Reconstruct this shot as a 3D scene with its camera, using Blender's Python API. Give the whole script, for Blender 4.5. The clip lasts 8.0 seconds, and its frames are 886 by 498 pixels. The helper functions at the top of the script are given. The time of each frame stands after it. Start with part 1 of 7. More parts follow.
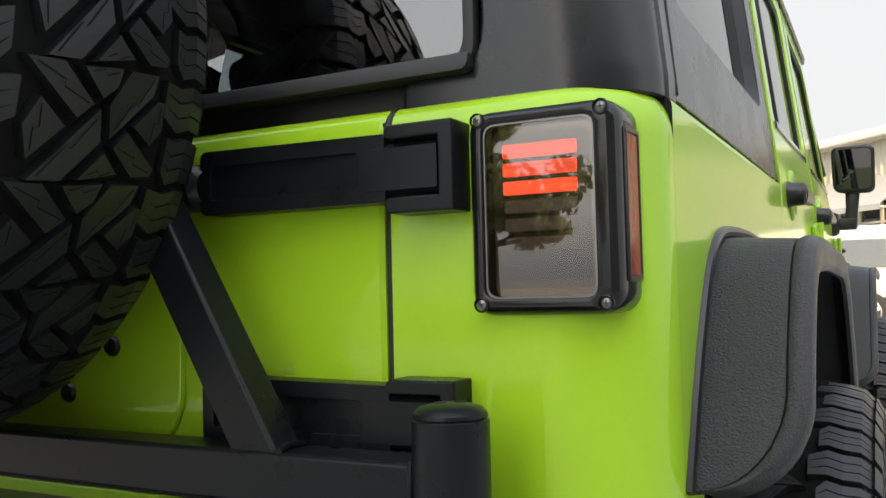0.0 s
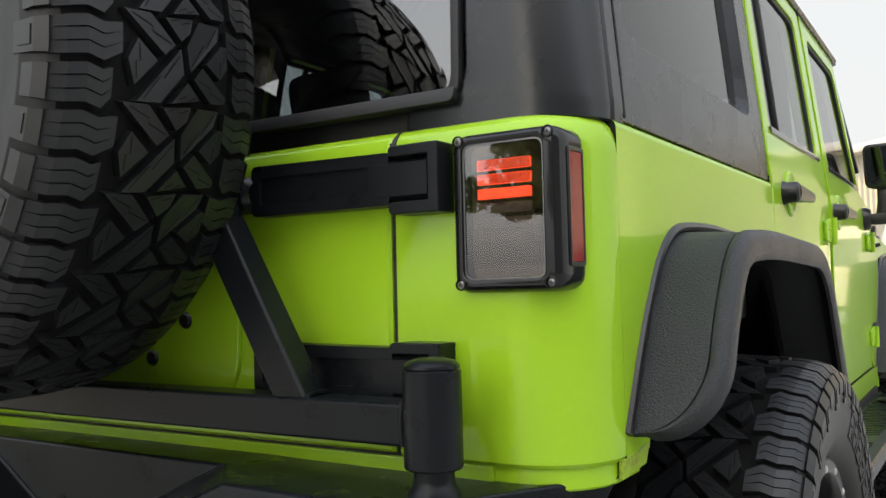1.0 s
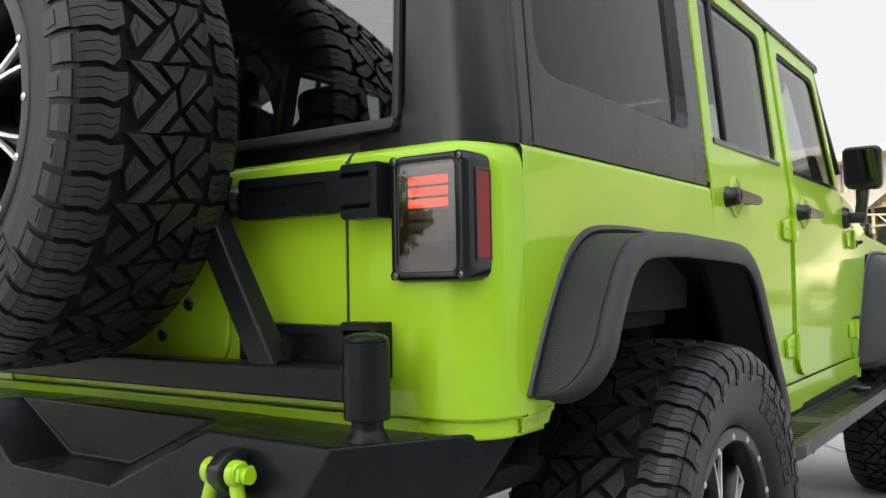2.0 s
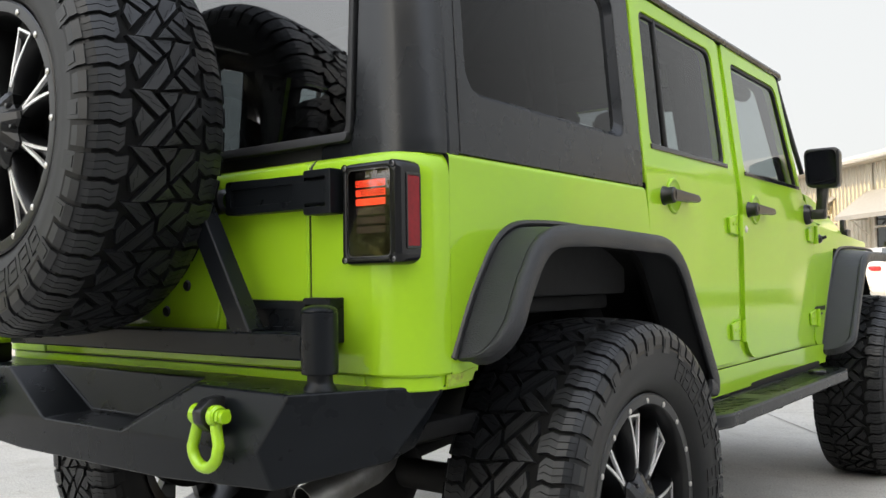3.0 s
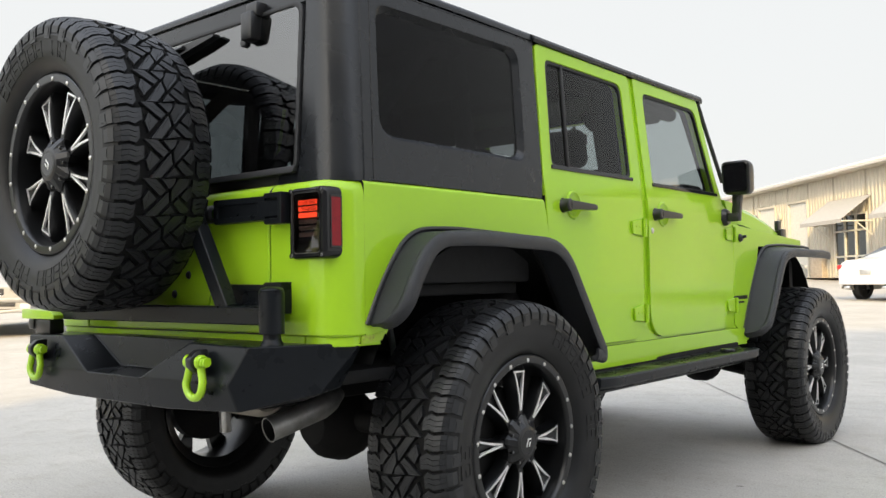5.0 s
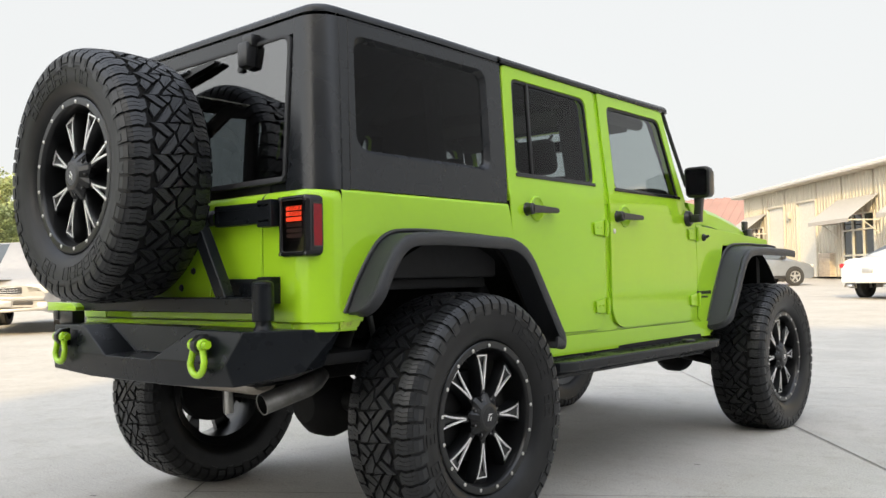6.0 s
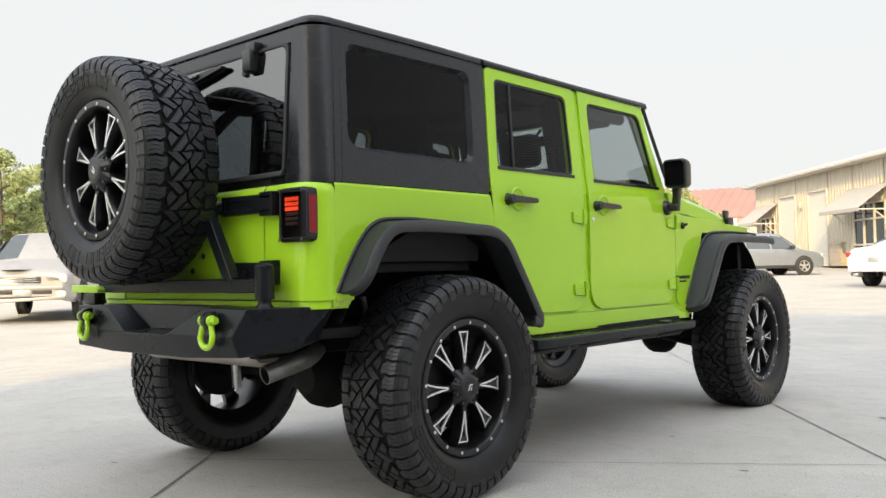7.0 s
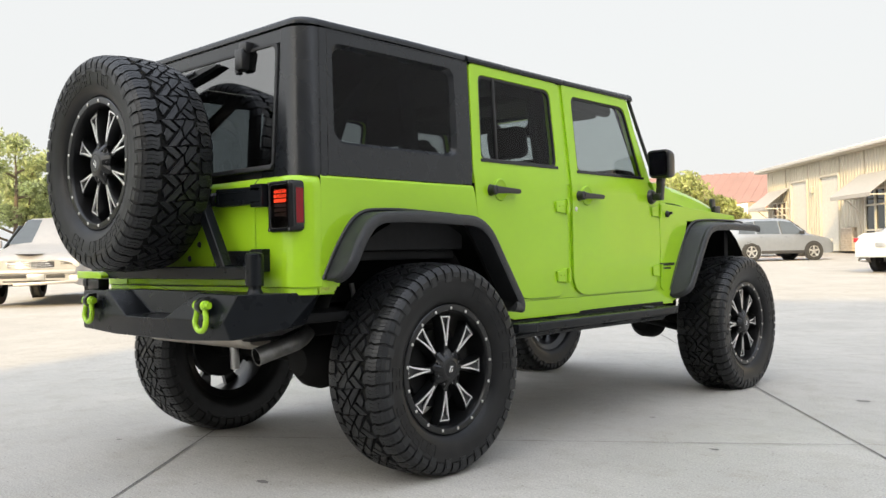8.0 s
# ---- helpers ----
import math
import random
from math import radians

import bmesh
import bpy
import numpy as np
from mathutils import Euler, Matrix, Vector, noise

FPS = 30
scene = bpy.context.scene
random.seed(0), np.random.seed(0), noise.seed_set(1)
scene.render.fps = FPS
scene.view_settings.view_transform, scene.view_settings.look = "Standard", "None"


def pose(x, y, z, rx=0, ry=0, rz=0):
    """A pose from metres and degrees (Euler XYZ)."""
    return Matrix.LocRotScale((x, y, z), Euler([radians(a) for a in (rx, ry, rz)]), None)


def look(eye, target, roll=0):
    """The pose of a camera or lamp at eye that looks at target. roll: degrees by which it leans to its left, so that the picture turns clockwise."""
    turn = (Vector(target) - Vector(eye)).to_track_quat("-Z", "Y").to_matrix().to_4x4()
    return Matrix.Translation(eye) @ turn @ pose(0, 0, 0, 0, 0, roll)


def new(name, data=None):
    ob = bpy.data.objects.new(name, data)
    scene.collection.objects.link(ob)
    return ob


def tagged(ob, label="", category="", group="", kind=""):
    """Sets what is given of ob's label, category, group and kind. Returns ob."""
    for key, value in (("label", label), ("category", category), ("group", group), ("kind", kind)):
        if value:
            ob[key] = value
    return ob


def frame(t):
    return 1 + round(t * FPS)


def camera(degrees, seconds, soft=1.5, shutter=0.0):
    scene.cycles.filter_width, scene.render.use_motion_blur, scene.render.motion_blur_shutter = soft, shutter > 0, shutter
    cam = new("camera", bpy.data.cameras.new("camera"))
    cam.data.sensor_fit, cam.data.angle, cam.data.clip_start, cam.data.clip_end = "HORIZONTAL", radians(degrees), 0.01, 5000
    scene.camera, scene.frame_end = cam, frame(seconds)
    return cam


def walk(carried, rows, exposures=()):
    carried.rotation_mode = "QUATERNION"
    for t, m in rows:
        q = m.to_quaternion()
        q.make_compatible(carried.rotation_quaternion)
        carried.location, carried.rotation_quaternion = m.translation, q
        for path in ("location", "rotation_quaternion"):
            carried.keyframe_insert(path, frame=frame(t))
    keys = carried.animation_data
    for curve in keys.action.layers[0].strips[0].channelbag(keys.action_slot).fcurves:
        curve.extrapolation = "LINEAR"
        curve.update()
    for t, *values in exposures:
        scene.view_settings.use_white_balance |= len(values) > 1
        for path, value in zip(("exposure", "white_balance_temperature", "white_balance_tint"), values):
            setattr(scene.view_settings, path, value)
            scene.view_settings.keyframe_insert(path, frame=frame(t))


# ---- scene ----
cam = camera(54.0, 8.0)
PATH = [
    (0, (0.986, -1.451, 1.04), (0.058, 0.318, 1.132), -1.4),
    (0.5, (1.083, -1.538, 1.027), (0.08, 0.19, 1.118), -1.5),
    (1, (1.19, -1.614, 1.021), (0.115, 0.071, 1.11), -1.4),
    (1.5, (1.326, -1.676, 1.016), (0.198, -0.026, 1.101), -1.2),
    (2.8, (1.73, -1.879, 0.994), (0.525, -0.284, 1.063), -0.9),
    (3, (1.799, -1.907, 0.983), (0.58, -0.324, 1.055), -0.9),
    (3.5, (1.975, -1.98, 0.97), (0.73, -0.417, 1.042), -1.0),
    (4, (2.15, -2.056, 0.961), (0.89, -0.505, 1.034), -1.0),
    (4.5, (2.32, -2.156, 0.954), (1.042, -0.619, 1.027), -1.0),
    (6, (2.86, -2.458, 0.932), (1.546, -0.952, 1.003), -1.1),
    (6.5, (3.023, -2.568, 0.912), (1.699, -1.071, 0.982), -1.1),
    (7, (3.159, -2.63, 0.902), (1.821, -1.144, 0.952), -1.2),
    (7.5, (3.276, -2.658, 0.904), (1.925, -1.184, 0.932), -1.2),
    (8, (3.378, -2.685, 0.916), (2.018, -1.219, 0.93), -1.1),
]
walk(cam, [(t, look(eye, target, roll)) for t, eye, target, roll in PATH])

# ---------------------------------------------------------------- world, sun, exposure
scene.view_settings.exposure = 0.0
world = bpy.data.worlds.new("hazy_sky")
scene.world = world
world.use_nodes = True
wn = world.node_tree.nodes
wl = world.node_tree.links
SUN_EL, SUN_AZ = 25.0, (0.40, -0.917)
sky = wn.new("ShaderNodeTexSky")
sky.sky_type = "NISHITA"
sky.sun_disc = False
sky.sun_elevation = radians(SUN_EL)
sky.sun_rotation = math.atan2(SUN_AZ[0], SUN_AZ[1])
sky.dust_density = 4.0
sky.air_density = 1.4
haze = wn.new("ShaderNodeMix")
haze.data_type = "RGBA"
haze.inputs[0].default_value = 0.90
wl.new(sky.outputs[0], haze.inputs[6])
# the haze is white near the horizon and bluer overhead
tone = wn.new("ShaderNodeMix")
tone.data_type = "RGBA"
tone.inputs[6].default_value = (9.55, 9.65, 9.6, 1)
tone.inputs[7].default_value = (8.95, 9.62, 11.0, 1)
warmth = wn.new("ShaderNodeMix")
warmth.data_type = "RGBA"
warmth.inputs[7].default_value = (9.9, 9.55, 8.8, 1)
wl.new(tone.outputs[2], warmth.inputs[6])
wl.new(warmth.outputs[2], haze.inputs[7])
tcw = wn.new("ShaderNodeTexCoord")
sep = wn.new("ShaderNodeSeparateXYZ")
wl.new(tcw.outputs["Generated"], sep.inputs[0])
overhead = wn.new("ShaderNodeMapRange")
overhead.interpolation_type = "SMOOTHSTEP"
overhead.inputs[1].default_value, overhead.inputs[2].default_value = 0.32, 0.72
wl.new(sep.outputs[2], overhead.inputs[0])
wl.new(overhead.outputs[0], tone.inputs[0])
lift = wn.new("ShaderNodeMapRange")
lift.interpolation_type = "SMOOTHSTEP"
lift.inputs[1].default_value, lift.inputs[2].default_value = 0.30, 0.95
lift.inputs[3].default_value, lift.inputs[4].default_value = 0.100, 0.100
wl.new(sep.outputs[2], lift.inputs[0])
# hazy air is brighter towards the sun
d_sun = Vector((SUN_AZ[0] * math.cos(radians(SUN_EL)), SUN_AZ[1] * math.cos(radians(SUN_EL)), math.sin(radians(SUN_EL))))
dot = wn.new("ShaderNodeVectorMath")
dot.operation = "DOT_PRODUCT"
wl.new(tcw.outputs["Generated"], dot.inputs[0])
dot.inputs[1].default_value = tuple(d_sun)
glow = wn.new("ShaderNodeMapRange")
glow.interpolation_type = "SMOOTHSTEP"
glow.inputs[1].default_value, glow.inputs[2].default_value = -0.3, 1.0
glow.inputs[3].default_value, glow.inputs[4].default_value = 1.0, 3.2
wl.new(dot.outputs["Value"], glow.inputs[0])
# and warmer
halo = wn.new("ShaderNodeMapRange")
halo.interpolation_type = "SMOOTHSTEP"
halo.inputs[1].default_value, halo.inputs[2].default_value = 0.55, 0.95
wl.new(dot.outputs["Value"], halo.inputs[0])
wl.new(halo.outputs[0], warmth.inputs[0])
high = wn.new("ShaderNodeMapRange")
high.interpolation_type = "SMOOTHSTEP"
high.inputs[1].default_value, high.inputs[2].default_value = -0.02, 0.14
wl.new(sep.outputs[2], high.inputs[0])
less = wn.new("ShaderNodeMapRange")
less.inputs[3].default_value = 1.0
wl.new(high.outputs[0], less.inputs[0])
wl.new(glow.outputs[0], less.inputs[4])
# the bright ring of haze close round the sun
ringlight = wn.new("ShaderNodeMapRange")
ringlight.interpolation_type = "SMOOTHSTEP"
ringlight.inputs[1].default_value, ringlight.inputs[2].default_value = 0.78, 1.0
ringlight.inputs[4].default_value = 1.2
wl.new(dot.outputs["Value"], ringlight.inputs[0])
summed = wn.new("ShaderNodeMath")
wl.new(less.outputs[0], summed.inputs[0])
wl.new(ringlight.outputs[0], summed.inputs[1])
both = wn.new("ShaderNodeMath")
both.operation = "MULTIPLY"
wl.new(lift.outputs[0], both.inputs[0])
wl.new(summed.outputs[0], both.inputs[1])
bg = wn["Background"]
wl.new(both.outputs[0], bg.inputs[1])
wl.new(haze.outputs[2], bg.inputs[0])

sun_data = bpy.data.lights.new("sun", "SUN")
sun_data.energy = 5.0
sun_data.angle = radians(1.5)
sun_data.color = (1.0, 0.72, 0.34)
sun = new("sun", sun_data)
sun.matrix_world = Matrix.Translation((20, -20, 30)) @ (-d_sun).to_track_quat("-Z", "Y").to_matrix().to_4x4()


# ---------------------------------------------------------------- materials
def mat(name, col, rough=0.5, metal=0.0, coat=0.0, spec=0.5, vary=0.08, vscale=8.0, bump=0.0, bscale=200.0,
        rvary=0.0, dirt=None, dscale=3.0, damt=0.0, coatrough=0.03, bdist=0.002):
    """A surface: colour varied at two scales, grain as bump, optional stains."""
    m = bpy.data.materials.new(name)
    m.use_nodes = True
    n, l = m.node_tree.nodes, m.node_tree.links
    b = n["Principled BSDF"]
    tc = n.new("ShaderNodeTexCoord")
    n1 = n.new("ShaderNodeTexNoise")
    n1.inputs["Scale"].default_value = vscale
    n1.inputs["Detail"].default_value = 6
    l.new(tc.outputs["Object"], n1.inputs["Vector"])
    ramp = n.new("ShaderNodeMapRange")
    ramp.inputs[1].default_value, ramp.inputs[2].default_value = 0.3, 0.7
    ramp.inputs[3].default_value, ramp.inputs[4].default_value = 1 - vary, 1 + vary
    l.new(n1.outputs[0], ramp.inputs[0])
    mul = n.new("ShaderNodeMix")
    mul.data_type, mul.blend_type = "RGBA", "MULTIPLY"
    mul.inputs[0].default_value = 1
    mul.inputs[6].default_value = (*col, 1)
    l.new(ramp.outputs[0], mul.inputs[7])
    out = mul.outputs[2]
    if dirt:
        n2 = n.new("ShaderNodeTexNoise")
        n2.inputs["Scale"].default_value = dscale
        n2.inputs["Detail"].default_value = 8
        n2.inputs["Roughness"].default_value = 0.65
        l.new(tc.outputs["Object"], n2.inputs["Vector"])
        r2 = n.new("ShaderNodeMapRange")
        r2.inputs[1].default_value, r2.inputs[2].default_value = 0.48, 0.72
        r2.inputs[4].default_value = damt
        l.new(n2.outputs[0], r2.inputs[0])
        mx = n.new("ShaderNodeMix")
        mx.data_type = "RGBA"
        l.new(r2.outputs[0], mx.inputs[0])
        l.new(out, mx.inputs[6])
        mx.inputs[7].default_value = (*dirt, 1)
        out = mx.outputs[2]
    l.new(out, b.inputs["Base Color"])
    b.inputs["Roughness"].default_value = rough
    if rvary:
        r3 = n.new("ShaderNodeMapRange")
        r3.inputs[1].default_value, r3.inputs[2].default_value = 0.3, 0.7
        r3.inputs[3].default_value, r3.inputs[4].default_value = rough - rvary, rough + rvary
        l.new(n1.outputs[0], r3.inputs[0])
        l.new(r3.outputs[0], b.inputs["Roughness"])
    b.inputs["Metallic"].default_value = metal
    b.inputs["Specular IOR Level"].default_value = spec
    b.inputs["Coat Weight"].default_value = coat
    b.inputs["Coat Roughness"].default_value = coatrough
    if bump:
        n4 = n.new("ShaderNodeTexNoise")
        n4.inputs["Scale"].default_value = bscale
        n4.inputs["Detail"].default_value = 3
        l.new(tc.outputs["Object"], n4.inputs["Vector"])
        bp = n.new("ShaderNodeBump")
        bp.inputs["Strength"].default_value = bump
        bp.inputs["Distance"].default_value = bdist
        l.new(n4.outputs[0], bp.inputs["Height"])
        l.new(bp.outputs[0], b.inputs["Normal"])
    return m


def concrete_mat(name, col):
    """Broom-finished slab: mottling, fine speckle, pores and brush lines."""
    m = mat(name, col, rough=0.78, vary=0.10, vscale=1.1, dirt=(col[0] * 0.80, col[1] * 0.775, col[2] * 0.73), dscale=4.5, damt=0.7)
    n, l = m.node_tree.nodes, m.node_tree.links
    b = n["Principled BSDF"]
    src = b.inputs["Base Color"].links[0].from_socket
    tc = n.new("ShaderNodeTexCoord")
    mp = n.new("ShaderNodeMapping")
    mp.inputs["Rotation"].default_value = (0, 0, radians(49))
    mp.inputs["Scale"].default_value = (5, 170, 1)
    l.new(tc.outputs["Object"], mp.inputs["Vector"])
    brush = n.new("ShaderNodeTexNoise")
    brush.inputs["Scale"].default_value = 1.0
    brush.inputs["Detail"].default_value = 4
    l.new(mp.outputs[0], brush.inputs["Vector"])
    speck = n.new("ShaderNodeTexNoise")
    speck.inputs["Scale"].default_value = 120
    speck.inputs["Detail"].default_value = 4
    l.new(tc.outputs["Object"], speck.inputs["Vector"])
    pore = n.new("ShaderNodeTexVoronoi")
    pore.inputs["Scale"].default_value = 26
    l.new(tc.outputs["Object"], pore.inputs["Vector"])
    total = None
    for out, lo, hi, a0, a1 in ((brush.outputs[0], 0.3, 0.7, 0.91, 1.09), (speck.outputs[0], 0.32, 0.68, 0.79, 1.19), (pore.outputs["Distance"], 0.03, 0.16, 0.45, 1.0)):
        r = n.new("ShaderNodeMapRange")
        r.inputs[1].default_value, r.inputs[2].default_value = lo, hi
        r.inputs[3].default_value, r.inputs[4].default_value = a0, a1
        l.new(out, r.inputs[0])
        if total is None:
            total = r.outputs[0]
        else:
            q = n.new("ShaderNodeMath")
            q.operation = "MULTIPLY"
            l.new(total, q.inputs[0])
            l.new(r.outputs[0], q.inputs[1])
            total = q.outputs[0]
    mul = n.new("ShaderNodeMix")
    mul.data_type, mul.blend_type = "RGBA", "MULTIPLY"
    mul.inputs[0].default_value = 1
    l.new(src, mul.inputs[6])
    l.new(total, mul.inputs[7])
    l.new(mul.outputs[2], b.inputs["Base Color"])
    bp = n.new("ShaderNodeBump")
    bp.inputs["Strength"].default_value = 0.35
    bp.inputs["Distance"].default_value = 0.0015
    l.new(total, bp.inputs["Height"])
    l.new(bp.outputs[0], b.inputs["Normal"])
    return m


def glass_mat(name, tint, rough=0.0, gloss=0.06):
    """Tinted pane: what passes is coloured by the tint, gloss by Fresnel."""
    m = bpy.data.materials.new(name)
    m.use_nodes = True
    n, l = m.node_tree.nodes, m.node_tree.links
    n.remove(n["Principled BSDF"])
    tr = n.new("ShaderNodeBsdfTransparent")
    tr.inputs[0].default_value = (*tint, 1)
    gl = n.new("ShaderNodeBsdfGlossy")
    gl.inputs["Roughness"].default_value = rough
    lw = n.new("ShaderNodeLayerWeight")
    lw.inputs[0].default_value = 0.5
    pw = n.new("ShaderNodeMath")
    pw.operation = "POWER"
    pw.inputs[1].default_value = 4.5
    l.new(lw.outputs["Facing"], pw.inputs[0])
    fr = n.new("ShaderNodeMapRange")
    fr.inputs[3].default_value, fr.inputs[4].default_value = gloss, 1.0
    l.new(pw.outputs[0], fr.inputs[0])
    mx = n.new("ShaderNodeMixShader")
    l.new(fr.outputs[0], mx.inputs[0])
    l.new(tr.outputs[0], mx.inputs[1])
    l.new(gl.outputs[0], mx.inputs[2])
    l.new(mx.outputs[0], n["Material Output"].inputs[0])
    return m


def emit_mat(name, col, strength):
    m = bpy.data.materials.new(name)
    m.use_nodes = True
    b = m.node_tree.nodes["Principled BSDF"]
    b.inputs["Base Color"].default_value = (*col, 1)
    b.inputs["Emission Color"].default_value = (*col, 1)
    b.inputs["Emission Strength"].default_value = strength
    return m


LIME = mat("lime_paint", (0.328, 0.568, 0.018), rough=0.38, coat=0.7, spec=0.10, vary=0.03, vscale=3, bump=0.02, bscale=900, bdist=0.0004, coatrough=0.07)
SATIN = mat("satin_black_coat", (0.0072, 0.0086, 0.0106), rough=0.30, spec=0.19, vary=0.12, vscale=14, rvary=0.05, bump=0.12, bscale=700, bdist=0.0006)
HARDTOP = mat("textured_hardtop", (0.0062, 0.0074, 0.0094), rough=0.27, spec=0.42, vary=0.10, vscale=9, rvary=0.03, bump=0.15, bscale=560, bdist=0.0006)
PLASTIC = mat("black_plastic", (0.011, 0.011, 0.012), rough=0.32, vary=0.1, vscale=20, bump=0.1, bscale=600, bdist=0.0005)
GRAINED = mat("grained_flare_plastic", (0.021, 0.0225, 0.026), rough=0.42, vary=0.12, vscale=12, rvary=0.06, bump=0.9, bscale=420, bdist=0.0034)
GLOSSBLACK = mat("gloss_black", (0.008, 0.008, 0.009), rough=0.12, spec=0.25, coat=0.2, vary=0.05)
RUBBER = mat("tyre_rubber", (0.0105, 0.0112, 0.0126), rough=0.41, spec=0.42, vary=0.22, vscale=16, rvary=0.07, bump=0.12, bscale=320,
             dirt=(0.030, 0.031, 0.032), dscale=7, damt=0.35, bdist=0.0008)
# near-black that paints shade into the tyre grooves; also colours the wheel liners
RECESS_SHADE = mat("tyre_groove_rubber", (0.005, 0.005, 0.005), rough=0.9, spec=0.2, vary=0.1)
SIDEWALL = mat("tyre_sidewall", (0.0068, 0.0070, 0.0076), rough=0.38, spec=0.26, vary=0.2, vscale=12, dirt=(0.020, 0.0195, 0.019), dscale=6, damt=0.4, bump=0.08, bscale=300, bdist=0.0006)
RIMBLACK = mat("wheel_black", (0.0062, 0.0064, 0.007), rough=0.30, spec=0.35, vary=0.1, coat=0.15, coatrough=0.2)
MACHINED = mat("machined_aluminium", (0.80, 0.79, 0.78), rough=0.36, metal=0.65, vary=0.06, vscale=60)
STEEL = mat("zinc_steel", (0.62, 0.61, 0.59), rough=0.32, metal=1.0, vary=0.12, vscale=40)
EXHAUST = mat("exhaust_steel", (0.30, 0.295, 0.285), rough=0.5, metal=0.85, vary=0.2, vscale=30, dirt=(0.14, 0.12, 0.10), dscale=12, damt=0.5)
SILENCER = mat("silencer_steel", (0.50, 0.46, 0.40), rough=0.42, metal=0.8, vary=0.15, vscale=10, dirt=(0.25, 0.19, 0.13), dscale=6, damt=0.5)
UNDER = mat("underbody_black", (0.007, 0.007, 0.0072), rough=0.7, spec=0.2, vary=0.3, vscale=9, dirt=(0.017, 0.0155, 0.014), damt=0.4)
INTERIOR = mat("interior_black_cloth", (0.014, 0.014, 0.015), rough=0.85, vary=0.2, vscale=30)
GASKET = mat("black_gasket", (0.010, 0.010, 0.011), rough=0.6, vary=0.1)
REDLENS = mat("red_reflector", (0.22, 0.003, 0.008), rough=0.18, spec=0.3, coat=0.0, vary=0.15, vscale=90, bump=0.05, bscale=420)
LED = emit_mat("led_red", (1.0, 0.075, 0.025), 1.25)
LEDOFF = mat("unlit_led_bar", (0.05, 0.035, 0.035), rough=0.25, vary=0.1)
SMOKED = glass_mat("smoked_lens", (0.72, 0.64, 0.58), gloss=0.115)
TINT_REAR = glass_mat("dark_tinted_glass", (0.34, 0.375, 0.385), gloss=0.185)
TINT_QUARTER = glass_mat("dark_tinted_side_glass", (0.19, 0.205, 0.21), gloss=0.012)
TINT_SIDE = glass_mat("tinted_glass", (0.42, 0.46, 0.46), gloss=0.008)
TINT_FRONT = glass_mat("light_tinted_glass", (0.58, 0.62, 0.62))
CHROMEDARK = mat("smoked_chrome", (0.13, 0.115, 0.10), rough=0.06, metal=1.0, vary=0.0)
CHROMEDEEP = mat("smoked_chrome_panel", (0.055, 0.05, 0.045), rough=0.08, metal=1.0, vary=0.0)
SCREW = mat("dark_screw_metal", (0.16, 0.16, 0.165), rough=0.3, metal=1.0, vary=0.1)
RUST = mat("rusty_lime_flange", (0.30, 0.47, 0.012), rough=0.5, coat=0.3, vary=0.06, dirt=(0.16, 0.075, 0.025), dscale=45, damt=0.9)
CLEARBACK = bpy.data.materials.new("glass_inner_face")
CLEARBACK.use_nodes = True
CLEARBACK.node_tree.nodes.remove(CLEARBACK.node_tree.nodes["Principled BSDF"])
clear = CLEARBACK.node_tree.nodes.new("ShaderNodeBsdfTransparent")
CLEARBACK.node_tree.links.new(clear.outputs[0], CLEARBACK.node_tree.nodes["Material Output"].inputs[0])
MIRROR = mat("mirror_glass", (0.085, 0.09, 0.10), rough=0.02, metal=1.0, vary=0.0)
BADGEBLACK = mat("badge_black", (0.012, 0.014, 0.010), rough=0.4)
SHACKLE = mat("lime_powder_coat", (0.33, 0.58, 0.008), rough=0.33, coat=0.5, vary=0.04)


# ---------------------------------------------------------------- building helpers
FLATTISH = (LIME, SATIN, HARDTOP, GLOSSBLACK)


FOLD = 1.245


def finish(name, bm, material, parent=None, label="", smooth=True, m=None):
    bmesh.ops.recalc_face_normals(bm, faces=bm.faces)
    me = bpy.data.meshes.new(name)
    bm.to_mesh(me)
    bm.free()
    for mt in material if isinstance(material, (list, tuple)) else [material]:
        me.materials.append(mt)
    if smooth:
        me.shade_smooth()
        me.set_sharp_from_angle(angle=radians(32))
    ob = new(name, me)
    if smooth and (material[0] if isinstance(material, (list, tuple)) else material) in FLATTISH:
        wn_mod = ob.modifiers.new("even_shading", "WEIGHTED_NORMAL")
        wn_mod.keep_sharp = True
        wn_mod.weight = 90
    if parent is not None:
        ob.parent = parent
    if m is not None:
        ob.matrix_local = m
    if label:
        ob["label"] = label
    return ob


def part(name, bm, material, parent, label="", smooth=True, m=None):
    return finish(name, bm, material, parent, label, smooth, m)


def thing(name, label, category, m=None, group="", kind=""):
    e = new(name)
    e.empty_display_size = 0.1
    if m is not None:
        e.matrix_world = m
    return tagged(e, label, category, group, kind)


def hold(name, parent, label="", m=None):
    """A part that is itself made of pieces."""
    e = new(name)
    e.empty_display_size = 0.05
    e.parent = parent
    if m is not None:
        e.matrix_local = m
    if label:
        e["label"] = label
    return e


def bevel(bm, w, seg=2, angle=28, but=None):
    """Rounds the sharp edges, but for those in the height given."""
    if w <= 0:
        return bm
    bm.normal_update()
    ed = [e for e in bm.edges if len(e.link_faces) == 2 and e.calc_face_angle(0) > radians(angle) and not (but and all(abs(v.co.z - but) < 2e-3 for v in e.verts))]
    bmesh.ops.bevel(bm, geom=ed, offset=w, segments=seg, affect="EDGES", profile=0.5, clamp_overlap=True)
    return bm


